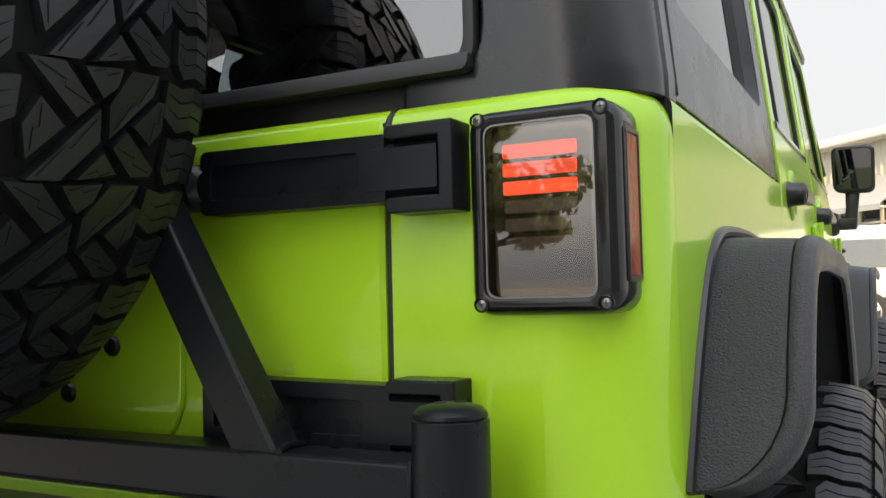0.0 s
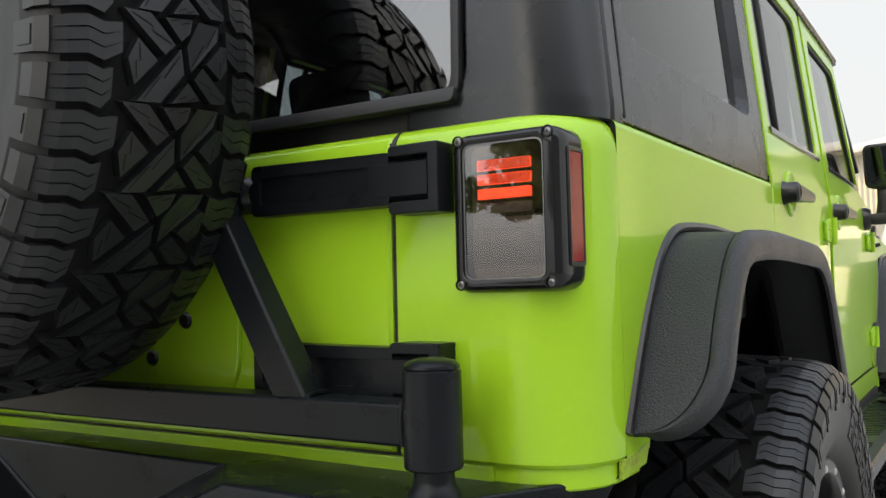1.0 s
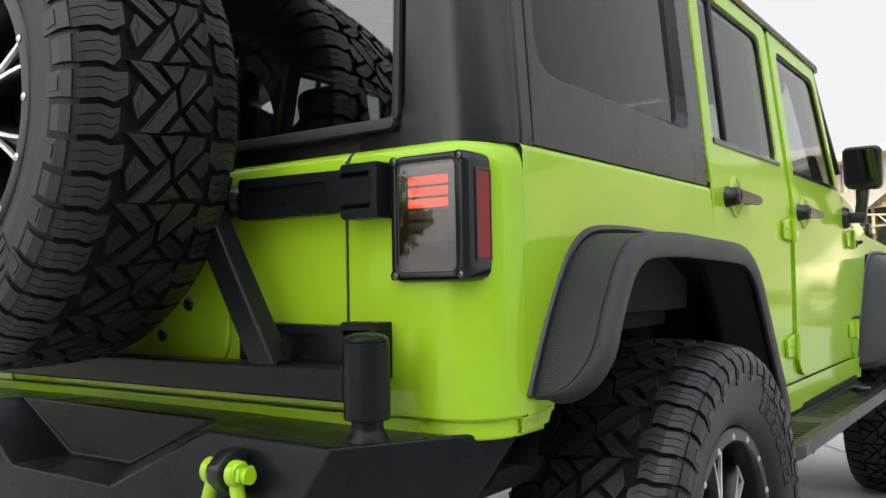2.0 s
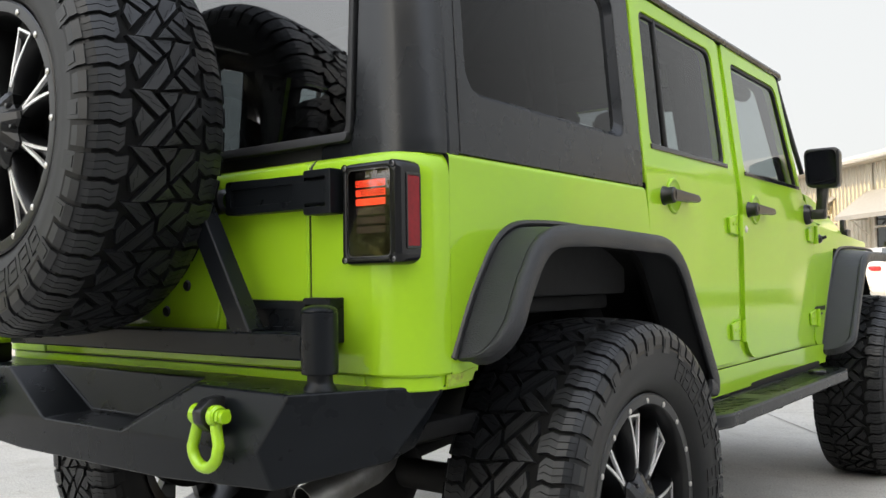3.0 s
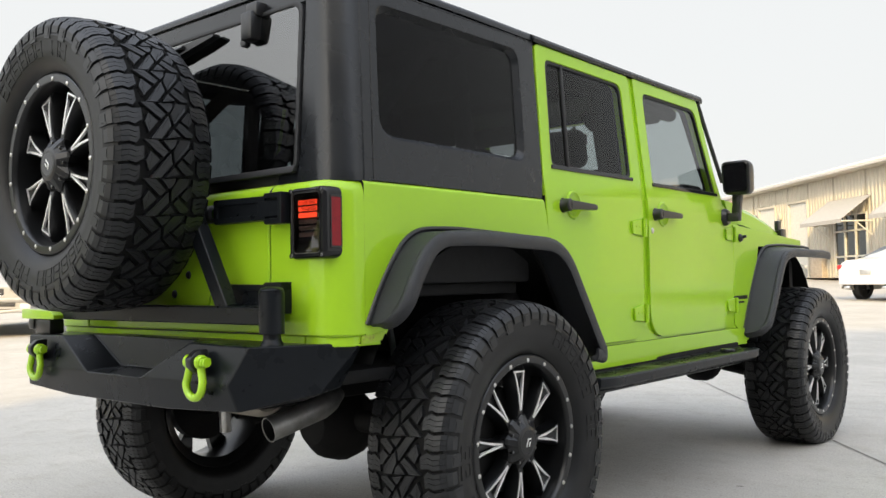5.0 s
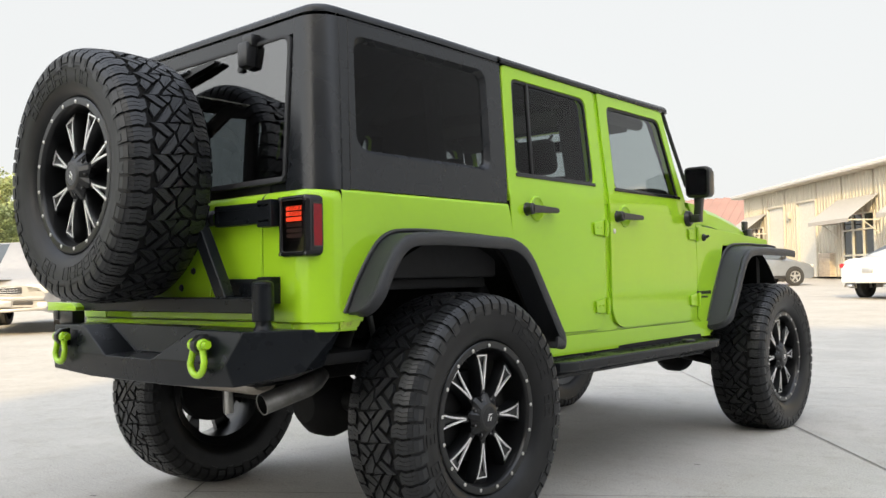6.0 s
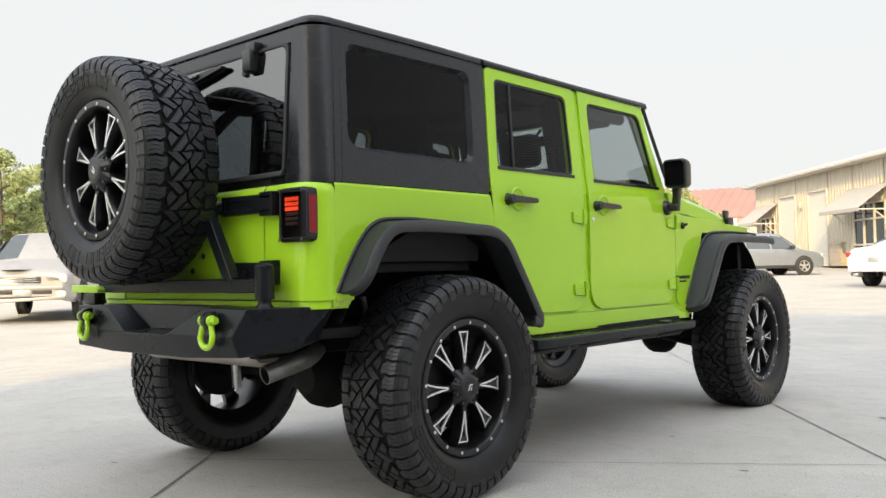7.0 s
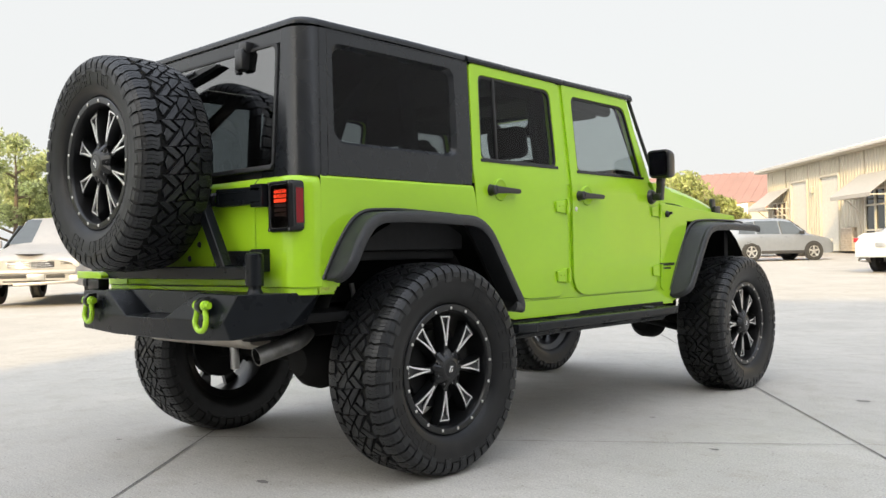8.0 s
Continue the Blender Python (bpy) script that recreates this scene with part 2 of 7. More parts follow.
def box(x0, x1, y0, y1, z0, z1, w=0.004, seg=2, bm=None):
    own = bm is None
    b = bmesh.new()
    vs = [b.verts.new((x, y, z)) for z in (z0, z1) for y in (y0, y1) for x in (x0, x1)]
    for f in ((0, 2, 3, 1), (4, 5, 7, 6), (0, 1, 5, 4), (2, 6, 7, 3), (0, 4, 6, 2), (1, 3, 7, 5)):
        b.faces.new([vs[i] for i in f])
    bevel(b, w, seg)
    return b if own else merge(bm, b)


def merge(bm, other, m=None):
    """Adds other to bm and frees it."""
    if m is not None:
        bmesh.ops.transform(other, matrix=m, verts=other.verts)
    me = bpy.data.meshes.new("tmp")
    other.to_mesh(me)
    other.free()
    bm.from_mesh(me)
    bpy.data.meshes.remove(me)
    return bm


def rounded(pts, r, n=4):
    """A polygon's corners rounded; r one radius or one each."""
    out = []
    k = len(pts)
    for i in range(k):
        p, a, b = Vector(pts[i]), Vector(pts[i - 1]), Vector(pts[(i + 1) % k])
        ri = r[i] if isinstance(r, (list, tuple)) else r
        if ri <= 0:
            out += [tuple(p)] * 1
            continue
        u, v = (a - p), (b - p)
        d = min(ri, u.length * 0.49, v.length * 0.49)
        s, e = p + u.normalized() * d, p + v.normalized() * d
        for j in range(n + 1):
            t = j / n
            out.append(tuple((1 - t) ** 2 * s + 2 * t * (1 - t) * p + t * t * e))
    return out


def prism(pts, fn, a, b, w=0.0, seg=2):
    """A polygon drawn out from a to b; fn(p, q, h) gives the place."""
    bm = bmesh.new()
    lo = [bm.verts.new(fn(p, q, a)) for p, q in pts]
    hi = [bm.verts.new(fn(p, q, b)) for p, q in pts]
    bm.faces.new(lo)
    bm.faces.new(hi[::-1])
    k = len(pts)
    for i in range(k):
        bm.faces.new((lo[i], hi[i], hi[(i + 1) % k], lo[(i + 1) % k]))
    bmesh.ops.recalc_face_normals(bm, faces=bm.faces)
    return bevel(bm, w, seg)


def pane(pts, fn, a, b):
    """A sheet of glass; gloss and tint belong to its face at a."""
    bm = prism(pts, fn, a, b)
    bm.faces.ensure_lookup_table()
    for f in bm.faces[1:]:
        f.material_index = 1
    return bm


def side_sheet(pts, s, a, b, w=0.006, dark=False, but=None):
    """A body panel on the vehicle's side, folded where the glasshouse begins to lean."""
    out = []
    k = len(pts)
    for i in range(k):
        p, q = pts[i], pts[(i + 1) % k]
        out.append(p)
        if (p[1] - FOLD) * (q[1] - FOLD) < 0:
            t = (FOLD - p[1]) / (q[1] - p[1])
            out.append((p[0] + (q[0] - p[0]) * t, FOLD))
    bm = prism(out, sidefn(s), a, b)
    for co, no in (((0, 0, FOLD), (0, 0, 1)), ((0, 1.12, 0), (0, 1, 0))):
        bmesh.ops.bisect_plane(bm, geom=bm.verts[:] + bm.edges[:] + bm.faces[:], plane_co=co, plane_no=no, dist=1e-5)
    bmesh.ops.recalc_face_normals(bm, faces=bm.faces)
    bm.normal_update()
    bevel(bm, w, 2, but=but)
    # inward faces painted black: the arch's dark inside, and shade in the door gaps
    if dark:
        bm.normal_update()
        for f in bm.faces:
            if f.normal.x * s < 0.3 and f.calc_center_median().z < 1.2:
                f.material_index = 1
    return bm


def ring(outer, inner, fn, a, b, w=0.0, seg=2, but=None):
    """A frame between two outlines of as many points, drawn out from a to b."""
    bm = bmesh.new()
    k = len(outer)
    V = [[bm.verts.new(fn(p, q, h)) for p, q in pts] for h in (a, b) for pts in (outer, inner)]
    for i in range(k):
        j = (i + 1) % k
        bm.faces.new((V[0][i], V[0][j], V[1][j], V[1][i]))
        bm.faces.new((V[2][i], V[3][i], V[3][j], V[2][j]))
        bm.faces.new((V[0][i], V[2][i], V[2][j], V[0][j]))
        bm.faces.new((V[1][i], V[1][j], V[3][j], V[3][i]))
    bmesh.ops.recalc_face_normals(bm, faces=bm.faces)
    return bevel(bm, w, seg, but=but)


def loft(rows, closed=False, caps=False):
    """A skin over rows of points."""
    bm = bmesh.new()
    V = [[bm.verts.new(p) for p in r] for r in rows]
    k = len(rows[0])
    for a, b in zip(V, V[1:]):
        for i in range(k if closed else k - 1):
            j = (i + 1) % k
            bm.faces.new((a[i], a[j], b[j], b[i]))
    if caps:
        bm.faces.new(V[0][::-1])
        bm.faces.new(V[-1])
    bmesh.ops.recalc_face_normals(bm, faces=bm.faces)
    return bm


def thick(bm, d):
    bmesh.ops.solidify(bm, geom=bm.faces[:], thickness=d)
    return bm


def lathe(profile, n=64, axis="x", closed=False):
    """(radius, height) points turned about the x (or z) axis."""
    rows = []
    for i in range(n + 1):
        a = 2 * math.pi * i / n
        c, s = math.cos(a), math.sin(a)
        rows.append([(h, r * c, r * s) if axis == "x" else (r * c, r * s, h) if axis == "z" else (r * c, h, r * s) for r, h in profile])
    bm = loft(rows, False)
    bmesh.ops.remove_doubles(bm, verts=bm.verts, dist=1e-5)
    bmesh.ops.recalc_face_normals(bm, faces=bm.faces)
    return bm


def tube(pts, r, n=10, caps=True, closed=False):
    """A round bar along points; r one radius or one each."""
    pts = [Vector(p) for p in pts]
    rows = []
    k = len(pts)
    ref = None
    for i, p in enumerate(pts):
        if closed:
            d = (pts[(i + 1) % k] - pts[i - 1]).normalized()
        else:
            d = (pts[min(i + 1, k - 1)] - pts[max(i - 1, 0)]).normalized()
        if ref is None:
            ref = d.orthogonal().normalized()
        u = (ref - d * ref.dot(d)).normalized()
        ref = u
        v = d.cross(u)
        ri = r[i] if isinstance(r, (list, tuple)) else r
        rows.append([p + ri * (math.cos(2 * math.pi * j / n) * u + math.sin(2 * math.pi * j / n) * v) for j in range(n)])
    if closed:
        rows.append(rows[0])
    return loft(rows, True, caps and not closed)


def arc(c, r, a0, a1, n=12):
    return [(c[0] + r * math.cos(radians(a0 + (a1 - a0) * i / n)), c[1] + r * math.sin(radians(a0 + (a1 - a0) * i / n))) for i in range(n + 1)]


# ---------------------------------------------------------------- ground
def ground_z(x, y):
    """The yard is level under the vehicle and rises gently to the north-west."""
    s = 0.0145 * y - 0.012 * x - 0.14
    return 0.5 * (s + math.sqrt(s * s + 0.002)) - 0.5 * (-0.14 + math.sqrt(0.0196 + 0.002)) if s > -3 else 0.0


CONCRETE = concrete_mat("brushed_concrete", (0.398, 0.382, 0.350))


def build_ground():
    xs = sorted(set([-900, -400, -200, -120, -80, -60, -45, -35] + [v * 2.0 for v in range(-15, 16)] + [35, 50, 80, 200, 500]))
    ys = sorted(set([-500, -200, -100, -60, -40, -30] + [v * 2.0 for v in range(-12, 41)] + [95, 120, 200, 400, 900]))
    bm = loft([[(x, y, ground_z(x, y) if abs(x) < 100 and y < 100 else ground_z(max(-100, min(100, x)), min(100, y))) for x in xs] for y in ys])
    tagged(finish("ground", bm, CONCRETE), "light grey broom-finished concrete yard with saw-cut joints", "ground", kind="structure")


build_ground()


# ---------------------------------------------------------------- the vehicle
car = thing("off_road_vehicle", "lime green four-door off-road vehicle with black hardtop on concrete", "car")


def xs(y, z):
    """Half-width of the body at a place on its side."""
    return 0.79 - 0.0125 * max(0.0, y - 1.12) - (0.116 * (z - FOLD) if z > FOLD else 0.0)


def sidefn(s, off=0.0):
    return lambda y, z, h: (s * (xs(y, z) + h + off), y, z)


def crease_y(z):
    return -0.576 + 0.095 * (z - 1.23) if z > 1.23 else -0.576


BELT = 1.234


# ---- wheels
TR, TW = 0.447, 0.318          # tyre radius, tyre width


def tread_r(u):
    """Crown of the tread."""
    return TR - 0.012 * (abs(u) / 0.14) ** 2.4 - (0.9 * (abs(u) - 0.135) if abs(u) > 0.135 else 0)


def wrap(u, v, dr):
    a = v / TR
    r = tread_r(u) + dr
    return (u, r * math.sin(a), r * math.cos(a))


def clip_poly(poly, a, b, c):
    """Keeps the side a*u + b*v <= c of a convex polygon."""
    out = []
    for i in range(len(poly)):
        p, q = poly[i], poly[(i + 1) % len(poly)]
        fp, fq = a * p[0] + b * p[1] - c, a * q[0] + b * q[1] - c
        if fp <= 0:
            out.append(p)
        if fp * fq < 0:
            t = fp / (fp - fq)
            out.append((p[0] + t * (q[0] - p[0]), p[1] + t * (q[1] - p[1])))
    return out


def inset(poly, d):
    """A convex counter-clockwise polygon shrunk by d."""
    res = poly
    k = len(poly)
    for i in range(k):
        p, q = poly[i], poly[(i + 1) % k]
        nx, ny = q[1] - p[1], p[0] - q[0]
        ln = math.hypot(nx, ny)
        if ln < 1e-9:
            continue
        nx, ny = nx / ln, ny / ln
        res = clip_poly(res, nx, ny, nx * p[0] + ny * p[1] - d)
        if len(res) < 3:
            return []
    return res


# one pitch of the centre pattern, across the zone and along the tyre, both 0 to 1
PITCH_BLOCKS = [
    [(0.02, 0.07), (0.25, 0.05), (0.46, 0.33), (0.36, 0.47)],
    [(0.37, 0.05), (0.64, -0.01), (0.61, 0.16), (0.52, 0.28)],
    [(0.70, 0.00), (0.91, -0.02), (0.88, 0.17), (0.61, 0.60), (0.575, 0.31)],
    [(0.93, 0.20), (0.99, 0.20), (1.00, 0.45), (0.92, 0.60), (0.77, 0.46)],
    [(0.13, 0.36), (0.30, 0.56), (0.11, 0.87), (0.05, 0.60)],
    [(0.51, 0.37), (0.545, 0.65), (0.35, 1.00), (0.14, 1.03)],
    [(0.735, 0.52), (0.99, 0.80), (0.97, 0.88), (0.83, 0.905), (0.65, 0.68)],
    [(0.59, 0.72), (0.72, 0.90), (0.44, 0.995)],
]


def tread_mesh():
    """Interlocking centre blocks between staggered shoulder lugs."""
    bm = bmesh.new()
    N = 26
    P = 2 * math.pi * TR / N

    def block(poly, depth=0.0135):
        top = inset(poly, 0.0012)
        if len(top) != len(poly):
            top = poly
        lo = [bm.verts.new(wrap(u, v, -depth)) for u, v in poly]
        hi = [bm.verts.new(wrap(u, v, 0)) for u, v in top]
        k = len(poly)
        bm.faces.new(hi)
        for i in range(k):
            bm.faces.new((lo[i], lo[(i + 1) % k], hi[(i + 1) % k], hi[i]))
        # a fine zigzag sipe, its dark slit painted as a strip laid over the block
        q = inset(poly, 0.005)
        if len(q) < 3:
            return
        far = max(((i, j) for i in range(len(q)) for j in range(i)), key=lambda e: math.dist(q[e[0]], q[e[1]]))
        p0, p1 = Vector(q[far[0]]), Vector(q[far[1]])
        if (p1 - p0).length < 0.012:
            return
        d = (p1 - p0).normalized()
        n = Vector((-d.y, d.x))
        mid = (p0 + p1) / 2
        zz = [p0, mid - d * 0.001 + n * 0.0028, mid + d * 0.001 - n * 0.0028, p1]
        rows = [[bm.verts.new(wrap(*(z + n * e), 0.0003)) for e in (-0.0006, 0.0006)] for z in zz]
        for r0, r1 in zip(rows, rows[1:]):
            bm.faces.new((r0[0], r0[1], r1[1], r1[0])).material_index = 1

    for i in range(N):
        v = i * P
        for poly in PITCH_BLOCKS:
            cu, cw = sum(q[0] for q in poly) / len(poly), sum(q[1] for q in poly) / len(poly)
            pts = [((0.5 - cu - (u - cu) * 1.07) * 0.158, v + (cw + (w - cw) * 1.07) * P) for u, w in poly]
            area = sum(pts[k][0] * pts[(k + 1) % len(pts)][1] - pts[(k + 1) % len(pts)][0] * pts[k][1] for k in range(len(pts)))
            block(pts if area > 0 else pts[::-1])
        for s in (-1, 1):
            for k in range(2):
                v0 = v + (k + 0.42) * P / 2 + (0.24 * P if s > 0 else 0.0)
                ui = (0.078, 0.089)[k]
                deep = (0.080, 0.062)[k]
                hw = P / 4 - 0.0050
                us = [ui, 0.100, 0.118, 0.138, 0.152]
                fs = ((0.0, 0), (0.30, 0), (0.31, -0.003), (0.335, -0.003), (0.345, 0), (0.65, 0), (0.66, -0.003), (0.685, -0.003), (0.695, 0), (1.0, 0))
                top, low = [], []
                for q, u in enumerate(us):
                    w = hw * (0.78 if q == 0 else 1.0)
                    zig = (-0.006, 0.003, -0.002, 0.002, 0.004)[q]
                    va, vb = v0 - w + zig, v0 + w + zig
                    top.append([bm.verts.new(wrap(s * u, va + (vb - va) * f, h if 0 < q < 4 else 0)) for f, h in fs])
                    low.append([bm.verts.new(wrap(s * u, va - 0.0012, -0.0135)), bm.verts.new(wrap(s * u, vb + 0.0012, -0.0135))])
                n = len(fs)
                for q in range(len(us) - 1):
                    for j in range(n - 1):
                        f = bm.faces.new((top[q][j], top[q][j + 1], top[q + 1][j + 1], top[q + 1][j]))
                        # the sunken sipe rows are painted with the groove shade too
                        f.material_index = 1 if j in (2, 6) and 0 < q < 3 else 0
                    bm.faces.new((low[q][0], top[q][0], top[q + 1][0], low[q + 1][0]))
                    bm.faces.new((low[q][1], low[q + 1][1], top[q + 1][-1], top[q][-1]))
                bm.faces.new([low[0][0], low[0][1]] + top[0][::-1])
                # side biter on the sidewall
                am, ah = (v0 + 0.004) / TR, hw * 0.94 / TR
                xo = s * (TW / 2 - 0.0005)
                pts = []
                for rr, xx in ((TR - 0.0265, s * 0.1535), (TR - 0.042, xo + s * 0.003), (TR - deep, xo + s * 0.0030)):
                    pts.append([(xx, rr * math.sin(am + t * ah), rr * math.cos(am + t * ah)) for t in (-1, -0.1, 0.1, 1)])
                g = [[bm.verts.new(p) for p in row] for row in pts]
                gi = [[bm.verts.new((p[0] - s * 0.009, p[1], p[2])) for p in row] for row in pts]
                for q in range(2):
                    for j in range(3):
                        bm.faces.new((g[q][j], g[q][j + 1], g[q + 1][j + 1], g[q + 1][j]))
                    for e in (0, 3):
                        bm.faces.new((g[q][e], g[q + 1][e], gi[q + 1][e], gi[q][e]))
                bm.faces.new(g[2] + gi[2][::-1])
                bm.faces.new((top[-1][0], top[-1][-1], g[0][3], g[0][0]))
                # recessed-looking pocket on the longer biters
                if k == 0:
                    pk = [[(xo + s * 0.0042, rr * math.sin(am + t * ah), rr * math.cos(am + t * ah)) for t in (-0.62, 0.55)] for rr in (TR - 0.047, TR - 0.070)]
                    o = [bm.verts.new(p) for p in (pk[0][0], pk[0][1], pk[1][1], pk[1][0])]
                    ii = [bm.verts.new((p[0] - s * 0.006, p[1], p[2])) for p in (pk[0][0], pk[0][1], pk[1][1], pk[1][0])]
                    bm.faces.new(o)
                    for q in range(4):
                        bm.faces.new((o[q], o[(q + 1) % 4], ii[(q + 1) % 4], ii[q]))
    return bm


def carcass_mesh():
    w = TW / 2
    half = [(0.268, 0.118), (0.276, 0.126), (0.284, 0.136), (0.300, 0.146), (0.318, 0.1525), (0.345, w - 0.002), (0.372, w), (0.376, w + 0.0012), (0.379, w + 0.0012),
            (0.383, w - 0.001), (0.400, w - 0.003), (0.414, w - 0.009), (0.424, 0.142), (0.4315, 0.120), (0.434, 0.08), (0.4345, 0.0)]
    prof = half + [(r, -h) for r, h in half[-2::-1]]
    bm = lathe(prof, 96)
    # carcass between the blocks painted near-black, as the grooves' shade
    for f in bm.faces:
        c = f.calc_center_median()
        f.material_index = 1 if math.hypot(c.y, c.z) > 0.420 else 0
    return bm


def lettering_mesh():
    """Raised unreadable lettering on the outer sidewall, as plain bars."""
    bm = bmesh.new()
    for a0 in (20, 200):
        for i in range(9):
            if i == 6:
                continue
            # each letter is the outline of a plain block
            lo_r, hi_r, thin = 0.318, 0.364, 0.0022
            for f0, f1, r0, r1 in ((0.0, 0.07, lo_r, hi_r), (0.75, 0.82, lo_r, hi_r), (0.07, 0.75, lo_r, lo_r + thin), (0.07, 0.75, hi_r - thin, hi_r), (0.07, 0.5, 0.340, 0.340 + thin)):
                am0, am1 = radians(a0 + 8.6 * i + 8.0 * f0), radians(a0 + 8.6 * i + 8.0 * f1)
                pts = [(r0, am0), (r0, am1), (r1, am1), (r1, am0)]

                def at(r, ang, up):
                    x = 0.1525 + (r - 0.318) / 0.027 * 0.0045 if r < 0.345 else 0.157 + (r - 0.345) / 0.027 * 0.002
                    return (x + up, r * math.sin(ang), r * math.cos(ang))
                lo = [bm.verts.new(at(r, g, -0.002)) for r, g in pts]
                hi = [bm.verts.new(at(r, g, 0.0016)) for r, g in pts]
                bm.faces.new(hi)
                for q in range(4):
                    bm.faces.new((lo[q], lo[(q + 1) % 4], hi[(q + 1) % 4], hi[q]))
    return bm


def rim_meshes():
    barrel = lathe([(0.272, 0.128), (0.268, 0.131), (0.262, 0.1315), (0.247, 0.1305), (0.243, 0.126), (0.240, 0.112), (0.236, 0.06), (0.229, 0.035), (0.225, -0.02), (0.232, -0.10), (0.262, -0.118), (0.270, -0.122),
                    (0.272, -0.115), (0.24, -0.08), (0.236, 0.0), (0.25, 0.10), (0.272, 0.122)], 80)
    sec = [(0.050, 0.021, 0.098), (0.085, 0.0125, 0.103), (0.115, 0.0120, 0.1038), (0.14, 0.0155, 0.1035), (0.165, 0.0200, 0.1025), (0.19, 0.0252, 0.1010), (0.221, 0.0310, 0.098), (0.238, 0.040, 0.088)]
    rows = []
    for r, hw, x in sec:
        pk, dip = (0.50, 0.014) if 0.12 < r < 0.215 else (0.30, 0.0)
        rows.append([(x - 0.045, -hw * 1.25, r), (x - 0.004, -hw, r), (x, -hw * 0.86, r), (x - dip, -hw * pk, r), (x - dip, hw * pk, r), (x, hw * 0.86, r), (x - 0.004, hw, r), (x - 0.045, hw * 1.25, r)])
    spokes = loft(rows, True, True)
    # bright edges: two legs that meet at the hub, closed by a short bar at the rim
    accents = bmesh.new()
    face = lambda r: 0.1042 - 0.0062 * max(0.0, (r - 0.13) / 0.09) ** 1.3
    for sgn in (-1, 1):
        rows = []
        for r, mid, wd in ((0.096, 0.0022, 0.0022), (0.115, 0.0042, 0.0036), (0.14, 0.0074, 0.0042), (0.165, 0.0116, 0.0040), (0.19, 0.0172, 0.0036), (0.207, 0.0224, 0.0033), (0.2185, 0.0260, 0.0031)):
            x = face(r)
            rows.append([(x - 0.006, sgn * (mid - wd), r), (x + 0.0010, sgn * (mid - wd * 0.8), r), (x + 0.0010, sgn * (mid + wd * 0.8), r), (x - 0.006, sgn * (mid + wd), r)])
        merge(accents, loft(rows, True, True))
    x = face(0.2185)
    merge(accents, loft([[(x + 0.0012, y, 0.2145), (x + 0.0008, y, 0.2195), (x - 0.006, y, 0.2205), (x - 0.006, y, 0.2140)] for y in (-0.0285, -0.014, 0.0, 0.014, 0.0285)], True, True))
    cap = bmesh.new()
    rows = []
    for r, x in ((0.086, 0.086), (0.086, 0.105), (0.081, 0.111), (0.050, 0.130), (0.041, 0.133)):
        ring_pts = []
        for j in range(32):
            an = 2 * math.pi * j / 32
            notch = 1 - (0.16 if (j % 4 in (1, 2)) and x < 0.125 else 0.0)
            ring_pts.append((x, r * notch * math.cos(an), r * notch * math.sin(an)))
        rows.append(ring_pts)
    merge(cap, loft(rows, True, True))
    nuts = lathe([(0.0, 0.121), (0.0045, 0.120), (0.0055, 0.117), (0.0055, 0.104)], 8)
    emblem = bmesh.new()
    for bar in (((-0.013, -0.013), (-0.008, -0.013), (0.003, 0.012), (-0.003, 0.012)), ((0.001, -0.013), (0.006, -0.013), (0.012, 0.001), (0.006, 0.001)), ((-0.001, 0.007), (0.012, 0.007), (0.015, 0.012), (0.001, 0.0118))):
        merge(emblem, prism(bar, lambda p, q, h: (h, p, q), 0.1325, 0.1345))
    disc = lathe([(0.0, 0.1334), (0.034, 0.1334), (0.036, 0.132), (0.036, 0.128)], 32)
    bolt = lathe([(0.0, 0.1345), (0.0035, 0.1345), (0.0065, 0.133), (0.0072, 0.130)], 10)
    drum = lathe([(0.0, 0.045), (0.16, 0.045), (0.165, 0.04), (0.165, -0.01), (0.06, -0.015), (0.05, -0.09), (0.0, -0.09)], 40)
    return barrel, spokes, accents, cap, nuts, emblem, disc, bolt, drum


def around(first, n, place):
    """Repeats one piece round the hub; the pieces share a mesh."""
    for i in range(n):
        o = first if i == 0 else first.copy()
        if i:
            scene.collection.objects.link(o)
        o.matrix_local = place(2 * math.pi * i / n)


def build_wheel(name, m, label):
    w = hold(name, car, label, m)
    part("tyre", carcass_mesh(), [SIDEWALL, RECESS_SHADE], w, "black rubber tyre sidewall")
    part("tread", tread_mesh(), [RUBBER, RECESS_SHADE], w, "chunky all-terrain tread blocks", smooth=False)
    part("sidewall_lettering", lettering_mesh(), SIDEWALL, w, "raised black lettering", smooth=False)["kind"] = "stuff"
    barrel, spokes, accents, cap, nuts, emblem, disc, bolt, drum = rim_meshes()
    part("rim", barrel, RIMBLACK, w, "gloss black deep-lip rim")
    around(part("spoke", spokes, RIMBLACK, w, "gloss black spoke"), 8, lambda an: Matrix.Rotation(an, 4, "X"))
    around(part("spoke_accent", accents, MACHINED, w, "bright machined spoke edge", smooth=False), 8, lambda an: Matrix.Rotation(an, 4, "X"))
    part("centre_cap", cap, RIMBLACK, w, "faceted black centre cap", smooth=False)
    part("cap_disc", disc, GLOSSBLACK, w)
    part("emblem", emblem, MACHINED, w, "slanted silver bars", smooth=False)
    around(part("lug_nut", nuts, SCREW, w), 8, lambda an: Matrix.Translation((0, 0.066 * math.cos(an + 0.39), 0.066 * math.sin(an + 0.39))))
    part("brake_drum", drum, UNDER, w)
    around(part("rim_bolt", bolt, STEEL, w), 17, lambda an: Matrix.Translation((0, 0.2548 * math.sin(an), 0.2548 * math.cos(an))))
    return w


